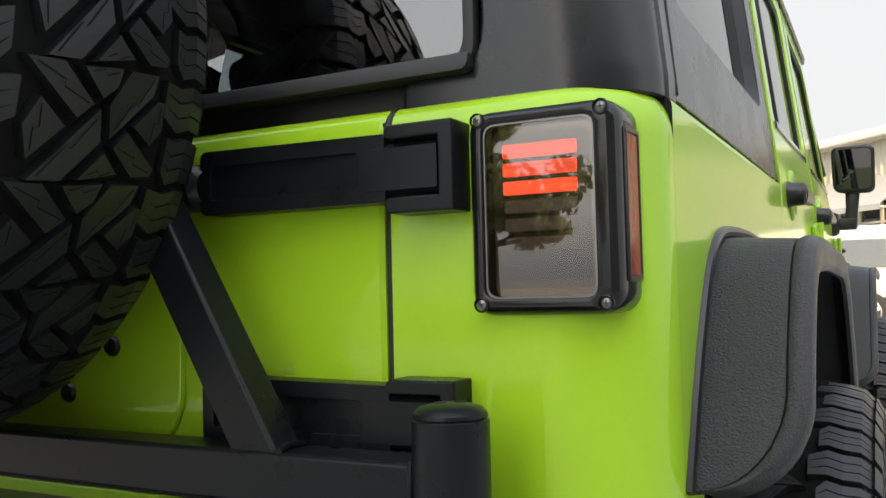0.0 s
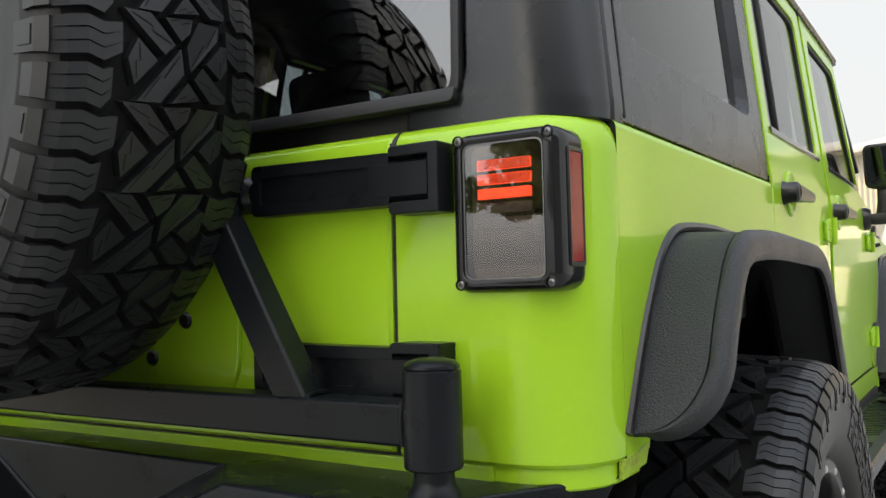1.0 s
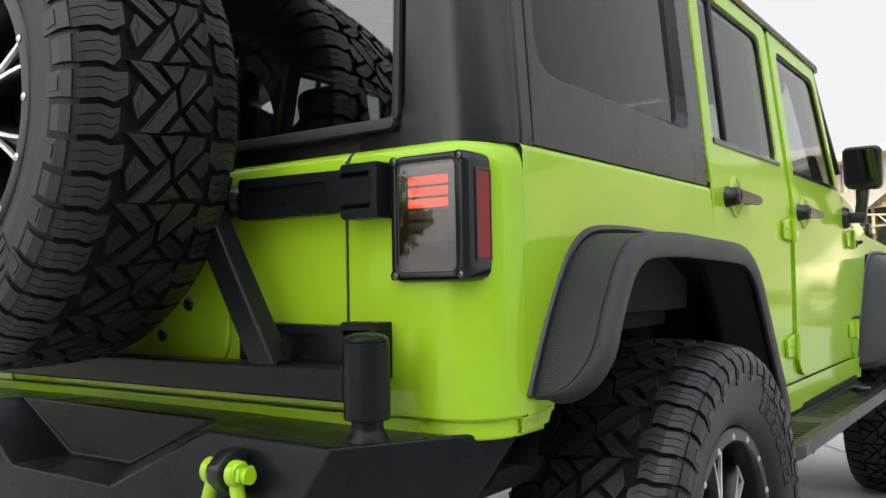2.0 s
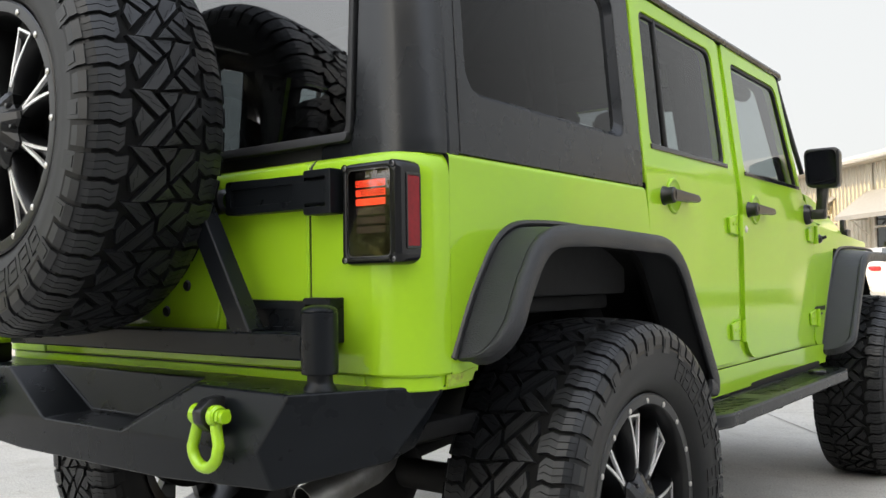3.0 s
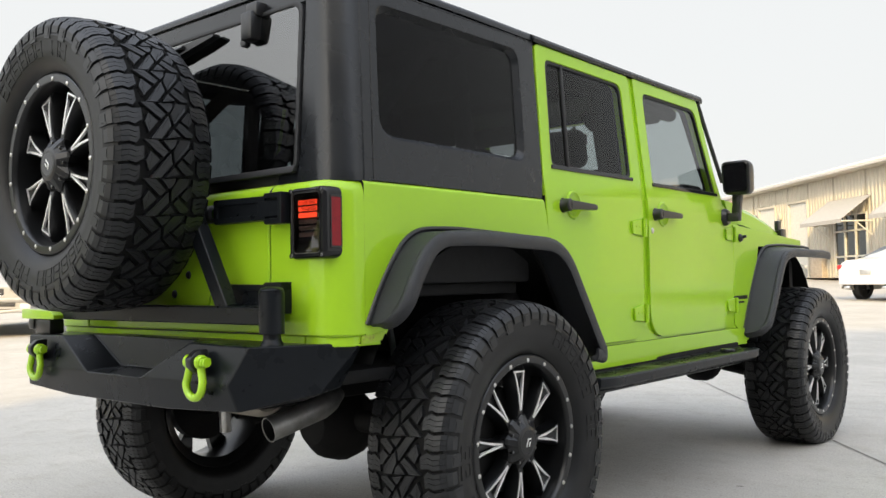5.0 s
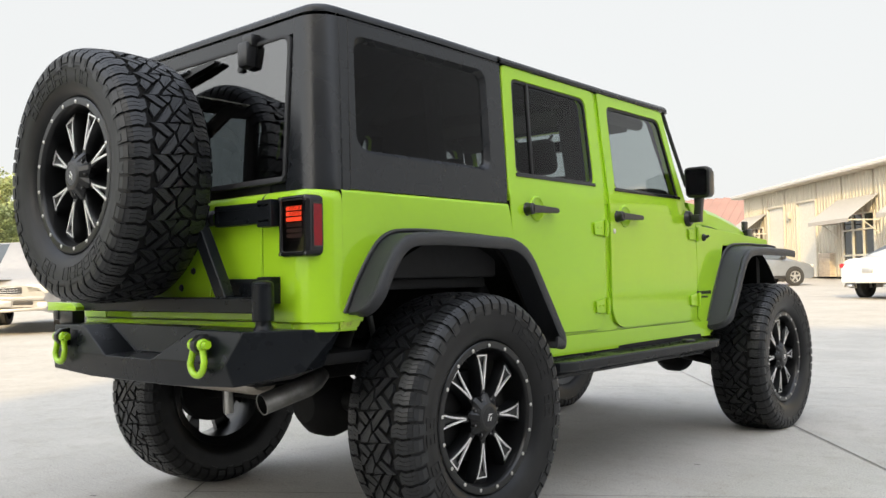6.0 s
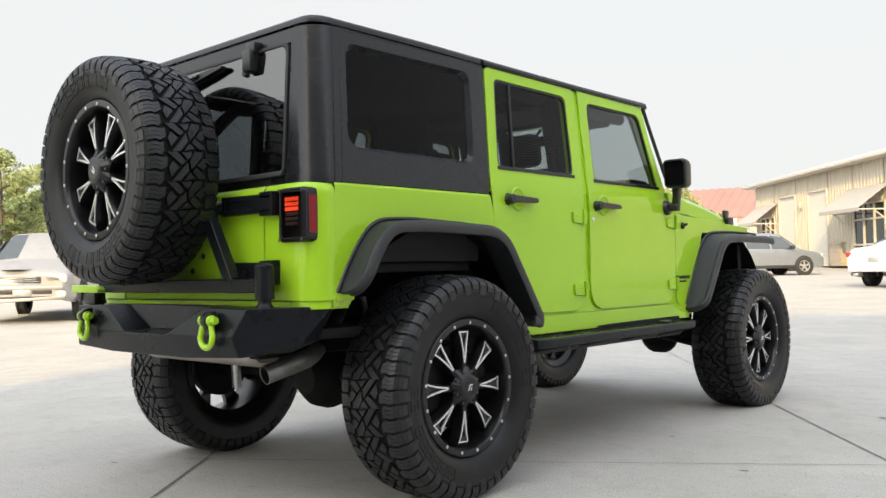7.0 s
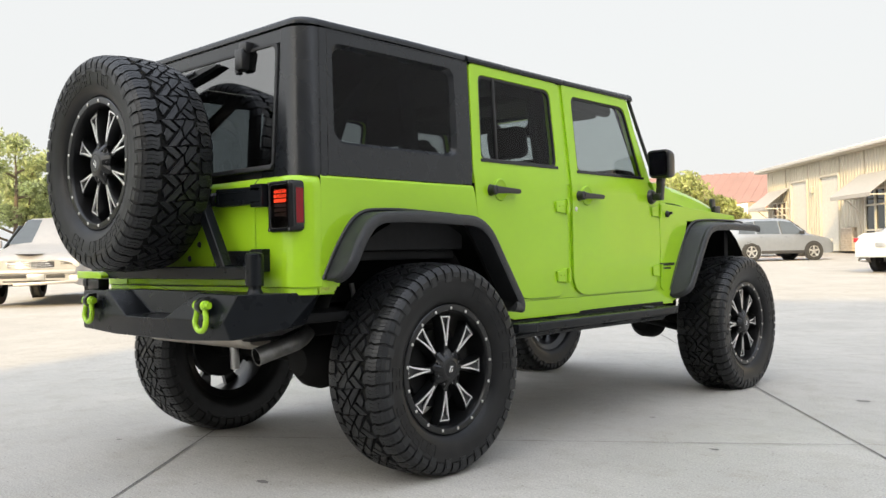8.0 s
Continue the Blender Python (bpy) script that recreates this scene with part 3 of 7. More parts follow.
def copy_part(ob, m):
    """A copy of a part with its pieces, under the same parent."""
    made = {}
    for o in (ob, *ob.children_recursive):
        made[o] = o.copy()
        scene.collection.objects.link(made[o])
        made[o].parent = made.get(o.parent, o.parent)
    made[ob].matrix_local = m
    return made[ob]


WX, WZ = 0.794, 0.440
wheel = build_wheel("wheel", pose(WX, -0.0075, WZ, -2, 0, 0), "black eight-spoke wheel with all-terrain tyre")
copy_part(wheel, pose(WX, 2.900, WZ - 0.012, 180, 0, 0))
copy_part(wheel, pose(-WX, -0.0075, WZ, 18, 0, 180))
copy_part(wheel, pose(-WX, 2.900, WZ - 0.012, 50, 0, 180))
SPARE = pose(-0.073, -0.911, 1.318, 0, 0, -90) @ pose(0, 0, 0, -113, 0, 0)
sp = copy_part(wheel, SPARE)
sp.name = "spare_wheel"
sp["label"] = "spare all-terrain wheel carried behind the tailgate"


# ---- body shell
def corner_panel(s):
    """Rear corner of the tub, wrapped round from the side to the gate gap."""
    plan = [(0.79, -0.574), (0.79, -0.579)] + [(0.682 + 0.108 * math.cos(radians(a)), -0.579 - 0.104 * math.sin(radians(a))) for a in range(8, 91, 8)] + [(0.682, -0.683), (0.61, -0.684), (0.524, -0.684), (0.522, -0.681), (0.522, -0.65)]
    rows = []
    for z, ins in ((0.802, 0.02), (0.802, 0.004), (0.807, 0.0), (1.184, 0.0), (1.198, 0.0012), (1.210, 0.0042), (1.219, 0.0085), (1.226, 0.014), (1.2305, 0.0205), (1.2325, 0.029), (1.233, 0.045)):
        row = []
        for x, y in plan:
            row.append((s * (x - (ins if x > 0.78 else ins * max(0, (x - 0.682) / 0.108))), y + (0 if x > 0.788 else ins * min(1, max(0, (-y - 0.579) / 0.104))), z))
        rows.append(row)
    return loft(rows)


def build_tub():
    tub = hold("body", car, "lime green painted steel body tub")
    for s in (1, -1):
        part("corner_panel", corner_panel(s), LIME, tub)
        # quarter panel with the wheel arch cut away
        q = [(-0.5737, 0.803), (-0.49, 0.803), (-0.465, 0.89), (-0.33, 1.075), (-0.2, 1.092), (0.02, 1.088), (0.245, 1.068), (0.332, 0.99), (0.527, 0.70), (0.535, 0.62), (0.62, 0.60), (2.24, 0.596), (2.24, 0.675)]
        q += [(2.02, 0.682), (0.72, 0.682), (0.60, 0.70), (0.353, 1.07), (0.335, 1.17), (0.318, BELT - 0.002), (-0.5737, BELT - 0.002)]
        qp = side_sheet(q, s, -0.030, 0.0, 0.0, True)
        roll = [e for e in qp.edges if all(v.co.z > BELT - 0.01 and abs(v.co.x) > 0.78 for v in e.verts)]
        bmesh.ops.bevel(qp, geom=roll, offset=0.014, segments=5, affect="EDGES", profile=0.5)
        part("quarter_panel", qp, [LIME, UNDER], tub)
        # rolled seam flange at the foot of the corner
        strip = [(0.783, -0.51), (0.783, -0.579)] + [(0.682 + 0.101 * math.cos(radians(a)), -0.579 - 0.097 * math.sin(radians(a))) for a in range(8, 91, 8)] + [(0.60, -0.676), (0.52, -0.676)]
        part("corner_flange", loft([[(s * (x - i), y + i * 0.6, z) for x, y in strip] for z, i in ((0.774, 0.012), (0.774, 0.002), (0.777, 0.0), (0.801, 0.001), (0.803, 0.010))]), LIME, tub)
        tab = prism([(-0.588, 0.779), (-0.512, 0.786), (-0.497, 0.812), (-0.545, 0.804), (-0.588, 0.803)], lambda y, z, h: (s * (0.7905 + h + 0.05 * max(0, y + 0.56)), y, z), -0.006, 0.0, 0.001, 1)
        part("seam_tab", tab, RUST, tub, "bent seam tab with rust spots")
        # front fender side
        f = [(2.096, 0.70), (2.24, 0.60), (2.30, 0.62), (2.47, 1.10), (3.2, 1.10), (3.2, 1.15), (2.100, 1.207)]
        part("front_fender", prism(f, sidefn(s), -0.04, -0.004, 0.006), LIME, tub)
        # cowl side
        part("cowl_side", side_sheet([(2.116, 1.209), (2.27, 1.205), (2.27, 1.29), (2.10, 1.325), (2.02, 1.33), (2.07, 1.22)], s, -0.05, -0.006, 0.008), LIME, tub)
        part("door_aperture", side_sheet([(0.385, 1.06), (0.625, 0.70), (0.74, 0.66), (2.20, 0.66), (2.20, 1.20), (2.05, 1.28), (0.36, 1.28)], s, -0.034, -0.010, 0.0, True), [LIME, UNDER], tub)
        part("centre_post", prism([(1.085, 1.27), (1.170, 1.27), (1.188, 1.84), (1.100, 1.84)], sidefn(s), -0.016, -0.010, 0.0), LIME, tub)
        part("centre_post_trim", prism([(1.06, 1.27), (1.195, 1.27), (1.21, 1.84), (1.075, 1.84)], sidefn(s), -0.050, -0.020, 0.0), INTERIOR, tub)
        # door pillars, inside
        part("pillar", prism([(1.06, 0.7), (1.15, 0.7), (1.15, 1.84), (1.06, 1.84)], sidefn(s), -0.10, -0.05), UNDER, tub)
        part("sill_box", box(s * 0.70, s * 0.742, 0.45, 2.24, 0.60, 0.72, 0.01), UNDER, tub)
    # strip under the gate
    part("rear_sill", box(-0.66, 0.66, -0.680, -0.60, 0.772, 0.803, 0.005), LIME, tub)
    part("rear_sill_seam", box(-0.64, 0.64, -0.681, -0.65, 0.8035, 0.8065, 0.0), GASKET, tub)
    part("floor_pan", box(-0.70, 0.70, -0.62, 2.3, 0.66, 0.70, 0.01), UNDER, tub)
    return tub


tub = build_tub()


def build_hood():
    hood = hold("hood", car, "lime green hood")
    rows = []
    for y, hw, z in ((2.10, 0.745, 1.345), (2.2, 0.742, 1.340), (2.5, 0.730, 1.310), (2.8, 0.712, 1.268), (3.05, 0.69, 1.220), (3.22, 0.67, 1.165), (3.31, 0.65, 1.08)):
        rows.append([(-hw, y, z - 0.115), (-hw, y, z - 0.045), (-hw + 0.02, y, z - 0.02), (-hw + 0.06, y, z), (-0.34, y, z + 0.022), (-0.30, y, z + 0.045), (0, y, z + 0.055), (0.30, y, z + 0.045), (0.34, y, z + 0.022), (hw - 0.06, y, z), (hw - 0.02, y, z - 0.02), (hw, y, z - 0.045), (hw, y, z - 0.115)])
    part("hood_panel", loft(rows), LIME, hood)
    for s in (1, -1):
        c = box(s * 0.685, s * 0.722, 2.98, 3.07, 1.165, 1.215, 0.008)
        merge(c, box(s * 0.692, s * 0.714, 2.95, 3.01, 1.205, 1.262, 0.006), None)
        part("hood_latch", c, PLASTIC, hood, "black hood catch")
    part("cowl", box(-0.73, 0.73, 1.98, 2.12, 1.22, 1.325, 0.02), LIME, hood)
    # added black sheet that keeps the lime grille from showing through the wheel arches
    part("radiator_support", box(-0.70, 0.70, 3.16, 3.212, 0.64, 1.12, 0.0), UNDER, hood)
    g = box(-0.60, 0.60, 3.22, 3.30, 0.72, 1.10, 0.03)
    part("grille", g, LIME, hood)
    return hood


build_hood()


def build_door(s, front):
    d = hold("front_door" if front else "rear_door", car, "lime green " + ("front" if front else "rear") + " door with tinted window")
    if front:
        low = rounded([(1.148, 0.692), (2.065, 0.692), (2.088, 1.0), (2.072, 1.235), (1.975, 1.30), (1.152, 1.30)], [0.13, 0.12, 0, 0.02, 0.02, 0], 7)
        outer = [(1.152, 1.300), (1.975, 1.300), (1.945, 1.36), (1.868, 1.842), (1.166, 1.842)]
        win = [(1.222, 1.348), (1.912, 1.348), (1.905, 1.37), (1.815, 1.785), (1.245, 1.785)]
        ro, ri = [0, 0, 0, 0.03, 0.015], [0.03, 0.01, 0.01, 0.05, 0.045]
    else:
        low = rounded([(0.732, 0.692), (1.07, 0.692), (1.09, 0.85), (1.104, 1.30), (0.332, 1.30), (0.345, 1.10), (0.40, 1.02), (0.60, 0.72)], [0.05, 0.13, 0, 0, 0, 0.02, 0.05, 0.03], 7)
        outer = [(0.332, 1.300), (1.104, 1.300), (1.108, 1.45), (1.128, 1.842), (0.386, 1.842)]
        win = [(0.400, 1.358), (1.030, 1.358), (1.036, 1.45), (1.045, 1.788), (0.447, 1.788)]
        ro, ri = [0, 0, 0, 0.03, 0.03], [0.035, 0.035, 0.0, 0.05, 0.035]
    n = 5
    o2 = rounded(outer, [max(r, 0.0005) for r in ro], n)
    w2 = rounded(win, [max(r, 0.0005) for r in ri], n)
    part("door_skin", side_sheet(low, s, -0.045, 0.0, 0.006, not front, but=1.30), [LIME, UNDER], d)
    wf = ring(o2, w2, sidefn(s), -0.045, 0.0, 0.006, but=1.30)
    wf.normal_update()
    for f in wf.faces:
        f.material_index = 1 if f.normal.x * s < -0.4 else 0
    part("window_frame", wf, [LIME, INTERIOR], d)
    k = [(p[0], p[1]) for p in w2]
    cy, cz = sum(p[0] for p in k) / len(k), sum(p[1] for p in k) / len(k)
    shrink = lambda f, g: [(cy + (p[0] - cy) * f, cz + (p[1] - cz) * g) for p in k]
    part("window_seal", ring(shrink(1.006, 1.008), shrink(0.965, 0.95), sidefn(s), -0.02, -0.006, 0.003), GASKET, d)
    glass = part("window_pane", pane(shrink(0.97, 0.955), sidefn(s), -0.012, -0.016), [TINT_FRONT if front else TINT_SIDE, CLEARBACK], d, "tinted glass", smooth=False)
    glass.visible_shadow = False
    if not front:
        part("window_divider", prism([(0.522, 1.36), (0.536, 1.36), (0.578, 1.79), (0.562, 1.79)], sidefn(s), -0.022, -0.004, 0.003), GASKET, d)
    yb0, yb1, zb = (1.215, 1.918, 1.346) if front else (0.394, 1.036, 1.356)
    part("belt_seal", prism([(yb0, zb - 0.010), (yb1, zb - 0.010), (yb1, zb + 0.006), (yb0, zb + 0.006)], sidefn(s), -0.006, 0.004, 0.002), GLOSSBLACK, d, "black rubber window seal")
    # inner panel
    if front:
        ip = [(1.17, 0.72), (2.04, 0.72), (2.05, 1.32), (1.17, 1.32)]
    else:
        ip = [(0.70, 0.72), (1.06, 0.72), (1.06, 1.32), (0.36, 1.32), (0.36, 1.10)]
    part("inner_panel", prism(ip, sidefn(s), -0.085, -0.05, 0.01), INTERIOR, d)
    # handle: round boss, bowl and grip
    hy0 = 1.215 if front else 0.452
    hz = 1.215
    bowl = lathe([(0.0, 0.0006), (0.030, 0.0010), (0.040, 0.0032), (0.0455, 0.0062), (0.050, 0.0058), (0.0535, 0.002), (0.054, -0.004)], 36)
    part("handle_bowl", bowl, LIME, d, m=Matrix.Translation((s * (xs(hy0 + 0.07, hz) - 0.0), hy0 + 0.072, hz + 0.004)) @ pose(0, 0, 0, 0, 0, 0 if s > 0 else 180))
    h = bmesh.new()
    X = xs(hy0, hz)
    merge(h, lathe([(0.0, 0.036), (0.018, 0.036), (0.023, 0.031), (0.024, 0.01), (0.028, 0.0)], 20), Matrix.Translation((X, hy0, hz)))
    merge(h, loft([[(X + 0.030 + dx, y, hz + dz + lift) for dx, dz in ((-0.008, -hh), (0.006, -hh), (0.009, 0), (0.006, hh), (-0.008, hh))] for y, hh, lift in ((hy0, 0.017, 0), (hy0 + 0.05, 0.015, 0.0), (hy0 + 0.13, 0.012, 0.0), (hy0 + 0.18, 0.011, -0.001), (hy0 + 0.19, 0.008, -0.001))], True, True))
    merge(h, box(X - 0.002, X + 0.03, hy0 + 0.150, hy0 + 0.186, hz - 0.010, hz + 0.009, 0.004))
    if s < 0:
        bmesh.ops.scale(h, vec=(-1, 1, 1), verts=h.verts)
    part("door_handle", h, PLASTIC, d, "black door handle")
    if front:
        lk = lathe([(0.0, 0.004), (0.009, 0.004), (0.012, 0.002), (0.0125, -0.003)], 20)
        part("door_lock", lk, STEEL, d, "round steel key lock", m=Matrix.Translation((s * xs(1.18, 1.145), 1.183, 1.145)) @ pose(0, 0, 0, 0, 0, 0 if s > 0 else 180))
    # hinges on the forward edge
    yh = 2.075 if front else 1.082
    for z in (1.155, 0.800):
        hb = prism([(yh - 0.100, z + 0.022), (yh - 0.012, z + 0.036), (yh - 0.012, z - 0.036), (yh - 0.094, z - 0.030)], sidefn(1), 0.0, 0.011, 0.004)
        merge(hb, tube([(xs(yh, z) + 0.013, yh, z - 0.040), (xs(yh, z) + 0.013, yh, z + 0.036)], 0.0105, 12))
        merge(hb, prism([(yh + 0.006, z + 0.032), (yh + 0.034, z + 0.026), (yh + 0.034, z - 0.026), (yh + 0.006, z - 0.032)], sidefn(1), 0.0, 0.010, 0.003))
        for by in (-0.068, -0.036):
            merge(hb, lathe([(0.0, 0.0135), (0.0055, 0.0135), (0.007, 0.010)], 10), Matrix.Translation((xs(yh, z), yh + by, z + 0.002)))
        if s < 0:
            bmesh.ops.scale(hb, vec=(-1, 1, 1), verts=hb.verts)
        part("door_hinge", hb, LIME, d, "body-coloured exposed hinge")
    return d


for s in (1, -1):
    build_door(s, False)
    build_door(s, True)


# ---- black hardtop
def build_hardtop():
    t = hold("hardtop", car, "textured black removable hardtop")
    for s in (1, -1):
        outer = [(-0.547, BELT - 0.002), (0.316, BELT - 0.002), (0.330, 1.30), (0.378, 1.845), (-0.496, 1.845)]
        win = [(-0.468, 1.376), (0.212, 1.372), (0.222, 1.45), (0.250, 1.772), (-0.432, 1.772)]
        o2, w2 = rounded(outer, 0.0005, 6), rounded(win, [0.07, 0.06, 0.0005, 0.055, 0.045], 6)
        cy, cz = -0.11, 1.57
        grow = lambda f, g: [(cy + (p[0] - cy) * f, cz + (p[1] - cz) * g) for p in w2]
        part("side_panel", ring(o2, grow(1.055, 1.075), sidefn(s), -0.03, -0.004, 0.003), HARDTOP, t)
        # bevelled step round the quarter glass
        rim = [[sidefn(s, off)(y, z, 0.0) for y, z in grow(f, g)] for f, g, off in ((1.064, 1.086, -0.014), (1.0535, 1.0730, -0.0068), (1.0515, 1.0705, -0.0074), (1.006, 1.009, -0.0232), (1.003, 1.0045, -0.0240), (0.998, 0.997, -0.034))]
        part("window_surround", loft(rim, True), HARDTOP, t, "bevelled black window surround")
        # seams of the moulded side, upright behind the pillar and under the roof
        seam = [(s * (xs(0, z) - 0.0045), crease_y(z) + 0.046, z) for z in (BELT + 0.004, 1.35, 1.5, 1.65, 1.838)]
        part("panel_seam", tube(seam + [(s * (xs(0, 1.838) - 0.0045), y, 1.838) for y in (-0.2, 0.1, 0.374)], 0.0022, 6), GASKET, t)
        glass = part("quarter_glass", pane(grow(1.001, 1.001), sidefn(s), -0.0245, -0.0285), [TINT_QUARTER, CLEARBACK], t, "dark tinted glass", smooth=False)
        glass.visible_shadow = False
        # rear corner pillar
        rows = []
        foot = ((1.2262, 0.536), (1.2290, 0.532), (1.252, 0.532), (1.258, 0.535), (1.260, 0.540), (1.261, 0.563), (1.264, 0.584), (1.270, 0.600), (1.279, 0.612), (1.292, 0.619), (1.31, 0.621))
        for z, gx in foot + tuple((z, 0.621 - 0.045 * (z - 1.31)) for z in (1.36, 1.40, 1.5, 1.6, 1.7, 1.78, 1.81, 1.842)):
            X, Y = xs(0, z) - 0.004, crease_y(z) + 0.010
            e = 0.003 if z < 1.228 else 0
            row = [(s * (X - e), Y + 0.03, z), (s * (X - e), Y, z), (s * (X - 0.003 - e), Y - 0.004, z)]
            rx = min(0.096, X - 0.002 - 0.630 + 0.045 * (z - 1.31))
            for a in range(6, 91, 7):
                row.append((s * (X - 0.002 - rx + rx * math.cos(radians(a)) - e), Y - 0.003 - (0.090 - e) * math.sin(radians(a)), z))
            row += [(s * gx, Y - 0.094 + e, z), (s * (gx - 0.005), Y - 0.091 + e, z), (s * (gx - 0.008), Y - 0.084, z), (s * (gx - 0.008), Y - 0.05, z)]
            rows.append(row)
        part("corner_pillar", loft(rows), HARDTOP, t)
        # roof rail over the doors
        rows = []
        for y in (0.372, 0.8, 1.3, 1.80, 1.915):
            x = xs(y, 1.842)
            zt = 1.872
            rows.append([(s * (x - 0.03), y, 1.842), (s * (x + 0.006), y, 1.842), (s * (x + 0.010), y, 1.854), (s * (x + 0.006), y, 1.865), (s * (x - 0.004), y, zt), (s * (x - 0.03), y, zt + 0.006)])
        part("roof_rail", loft(rows, True, True), HARDTOP, t)
    # roof skin with its rounded edge, its rear corners following the pillars
    X, Y = xs(0, 1.838) - 0.004, crease_y(1.838) + 0.010
    half = [(0.0, Y - 0.094), (0.3, Y - 0.094), (X - 0.079, Y - 0.094)] + [(X - 0.079 + 0.078 * math.cos(radians(a)), Y - 0.003 - 0.091 * math.sin(radians(a))) for a in range(81, -1, -9)]
    half += [(X + 0.001, 0.0), (X + 0.003, 0.4), (X + 0.003, 1.0), (X + 0.002, 1.6), (X, 1.93), (X - 0.02, 1.955), (0.3, 1.958), (0.0, 1.958)]
    plan = half + [(-x, y) for x, y in half[-2:0:-1]]
    k = len(plan)
    nrm = []
    for i in range(k):
        d = Vector(plan[(i + 1) % k]) - Vector(plan[i - 1])
        nrm.append(Vector((-d.y, d.x)).normalized())
    rows = []
    for z, ins in ((1.840, 0.0), (1.856, 0.0008), (1.866, 0.004), (1.874, 0.010), (1.879, 0.019), (1.882, 0.032)):
        rows.append([(x + n.x * ins, y + n.y * ins, z + 0.012 * max(0.0, (1.0 - y) / 1.6) - (z - 1.840) * 0.20 * (1.9 - y) / 2.5) for (x, y), n in zip(plan, nrm)])
    for z, f in ((1.894, 0.80), (1.902, 0.5), (1.905, 0.2)):
        rows.append([(x * f, 0.7 + (y - 0.7) * (0.5 + 0.5 * f), z + 0.012 * max(0.0, (1.0 - y) / 1.6) - 0.010 + 0.005 * y * f) for x, y in plan])
    part("roof", loft(rows, True, True), HARDTOP, t)
    # bar over the gate glass, in the plane of the pillars
    part("rear_header", prism([(-0.606, 1.786), (0.606, 1.786), (0.604, 1.842), (-0.604, 1.842)], lambda x, z, h: (x, crease_y(z) - 0.082 + h, z), 0.0, 0.03), HARDTOP, t)
    return t


build_hardtop()


def build_gate():
    g = hold("tailgate", car, "lime green side-hinged tailgate")
    rows = []
    for z, ins in ((0.807, 0.02), (0.807, 0.003), (0.811, 0.0), (1.184, 0.0), (1.198, 0.0012), (1.210, 0.0042), (1.219, 0.0085), (1.226, 0.014), (1.2305, 0.0205), (1.2325, 0.029), (1.233, 0.045)):
        rows.append([(-0.5145, -0.65, z), (-0.5145, -0.681 + ins, z), (-0.5095, -0.685 + ins, z), (0, -0.685 + ins, z), (0.5095, -0.685 + ins, z), (0.5145, -0.681 + ins, z), (0.5145, -0.65, z)])
    part("gate_skin", loft(rows), LIME, g)
    for e in (-1, 1):
        part("gate_gasket", box(e * 0.512, e * 0.524, -0.6775, -0.646, 0.812, 1.215, 0.0), GASKET, g)
        part("gate_gasket", tube([(e * 0.518, -0.6815, 1.158), (e * 0.518, -0.6805, 1.193), (e * 0.518, -0.6775, 1.208), (e * 0.518, -0.671, 1.219), (e * 0.518, -0.660, 1.2285), (e * 0.518, -0.641, 1.232)], 0.0042, 8), GASKET, g)
    part("gate_back", box(-0.505, 0.505, -0.66, -0.61, 0.83, 1.21, 0.005), UNDER, g)
    # pressed spare-mount swage and its bolts
    sw = prism(rounded([(-0.30, 0.85), (0.20, 0.85), (0.24, 0.90), (0.24, 1.16), (-0.30, 1.16)], 0.03), lambda x, z, h: (x, h, z), -0.681, -0.693, 0.006)
    part("mount_swage", sw, LIME, g)
    for x, z in ((0.128, 0.98), (0.050, 0.921), (-0.2, 0.98), (-0.13, 0.921)):
        part("plug", lathe([(0.0, -0.708), (0.010, -0.707), (0.013, -0.703), (0.0135, -0.698)], 16, "y"), PLASTIC, g, m=Matrix.Translation((x, 0.009, z)))
    return g


build_gate()


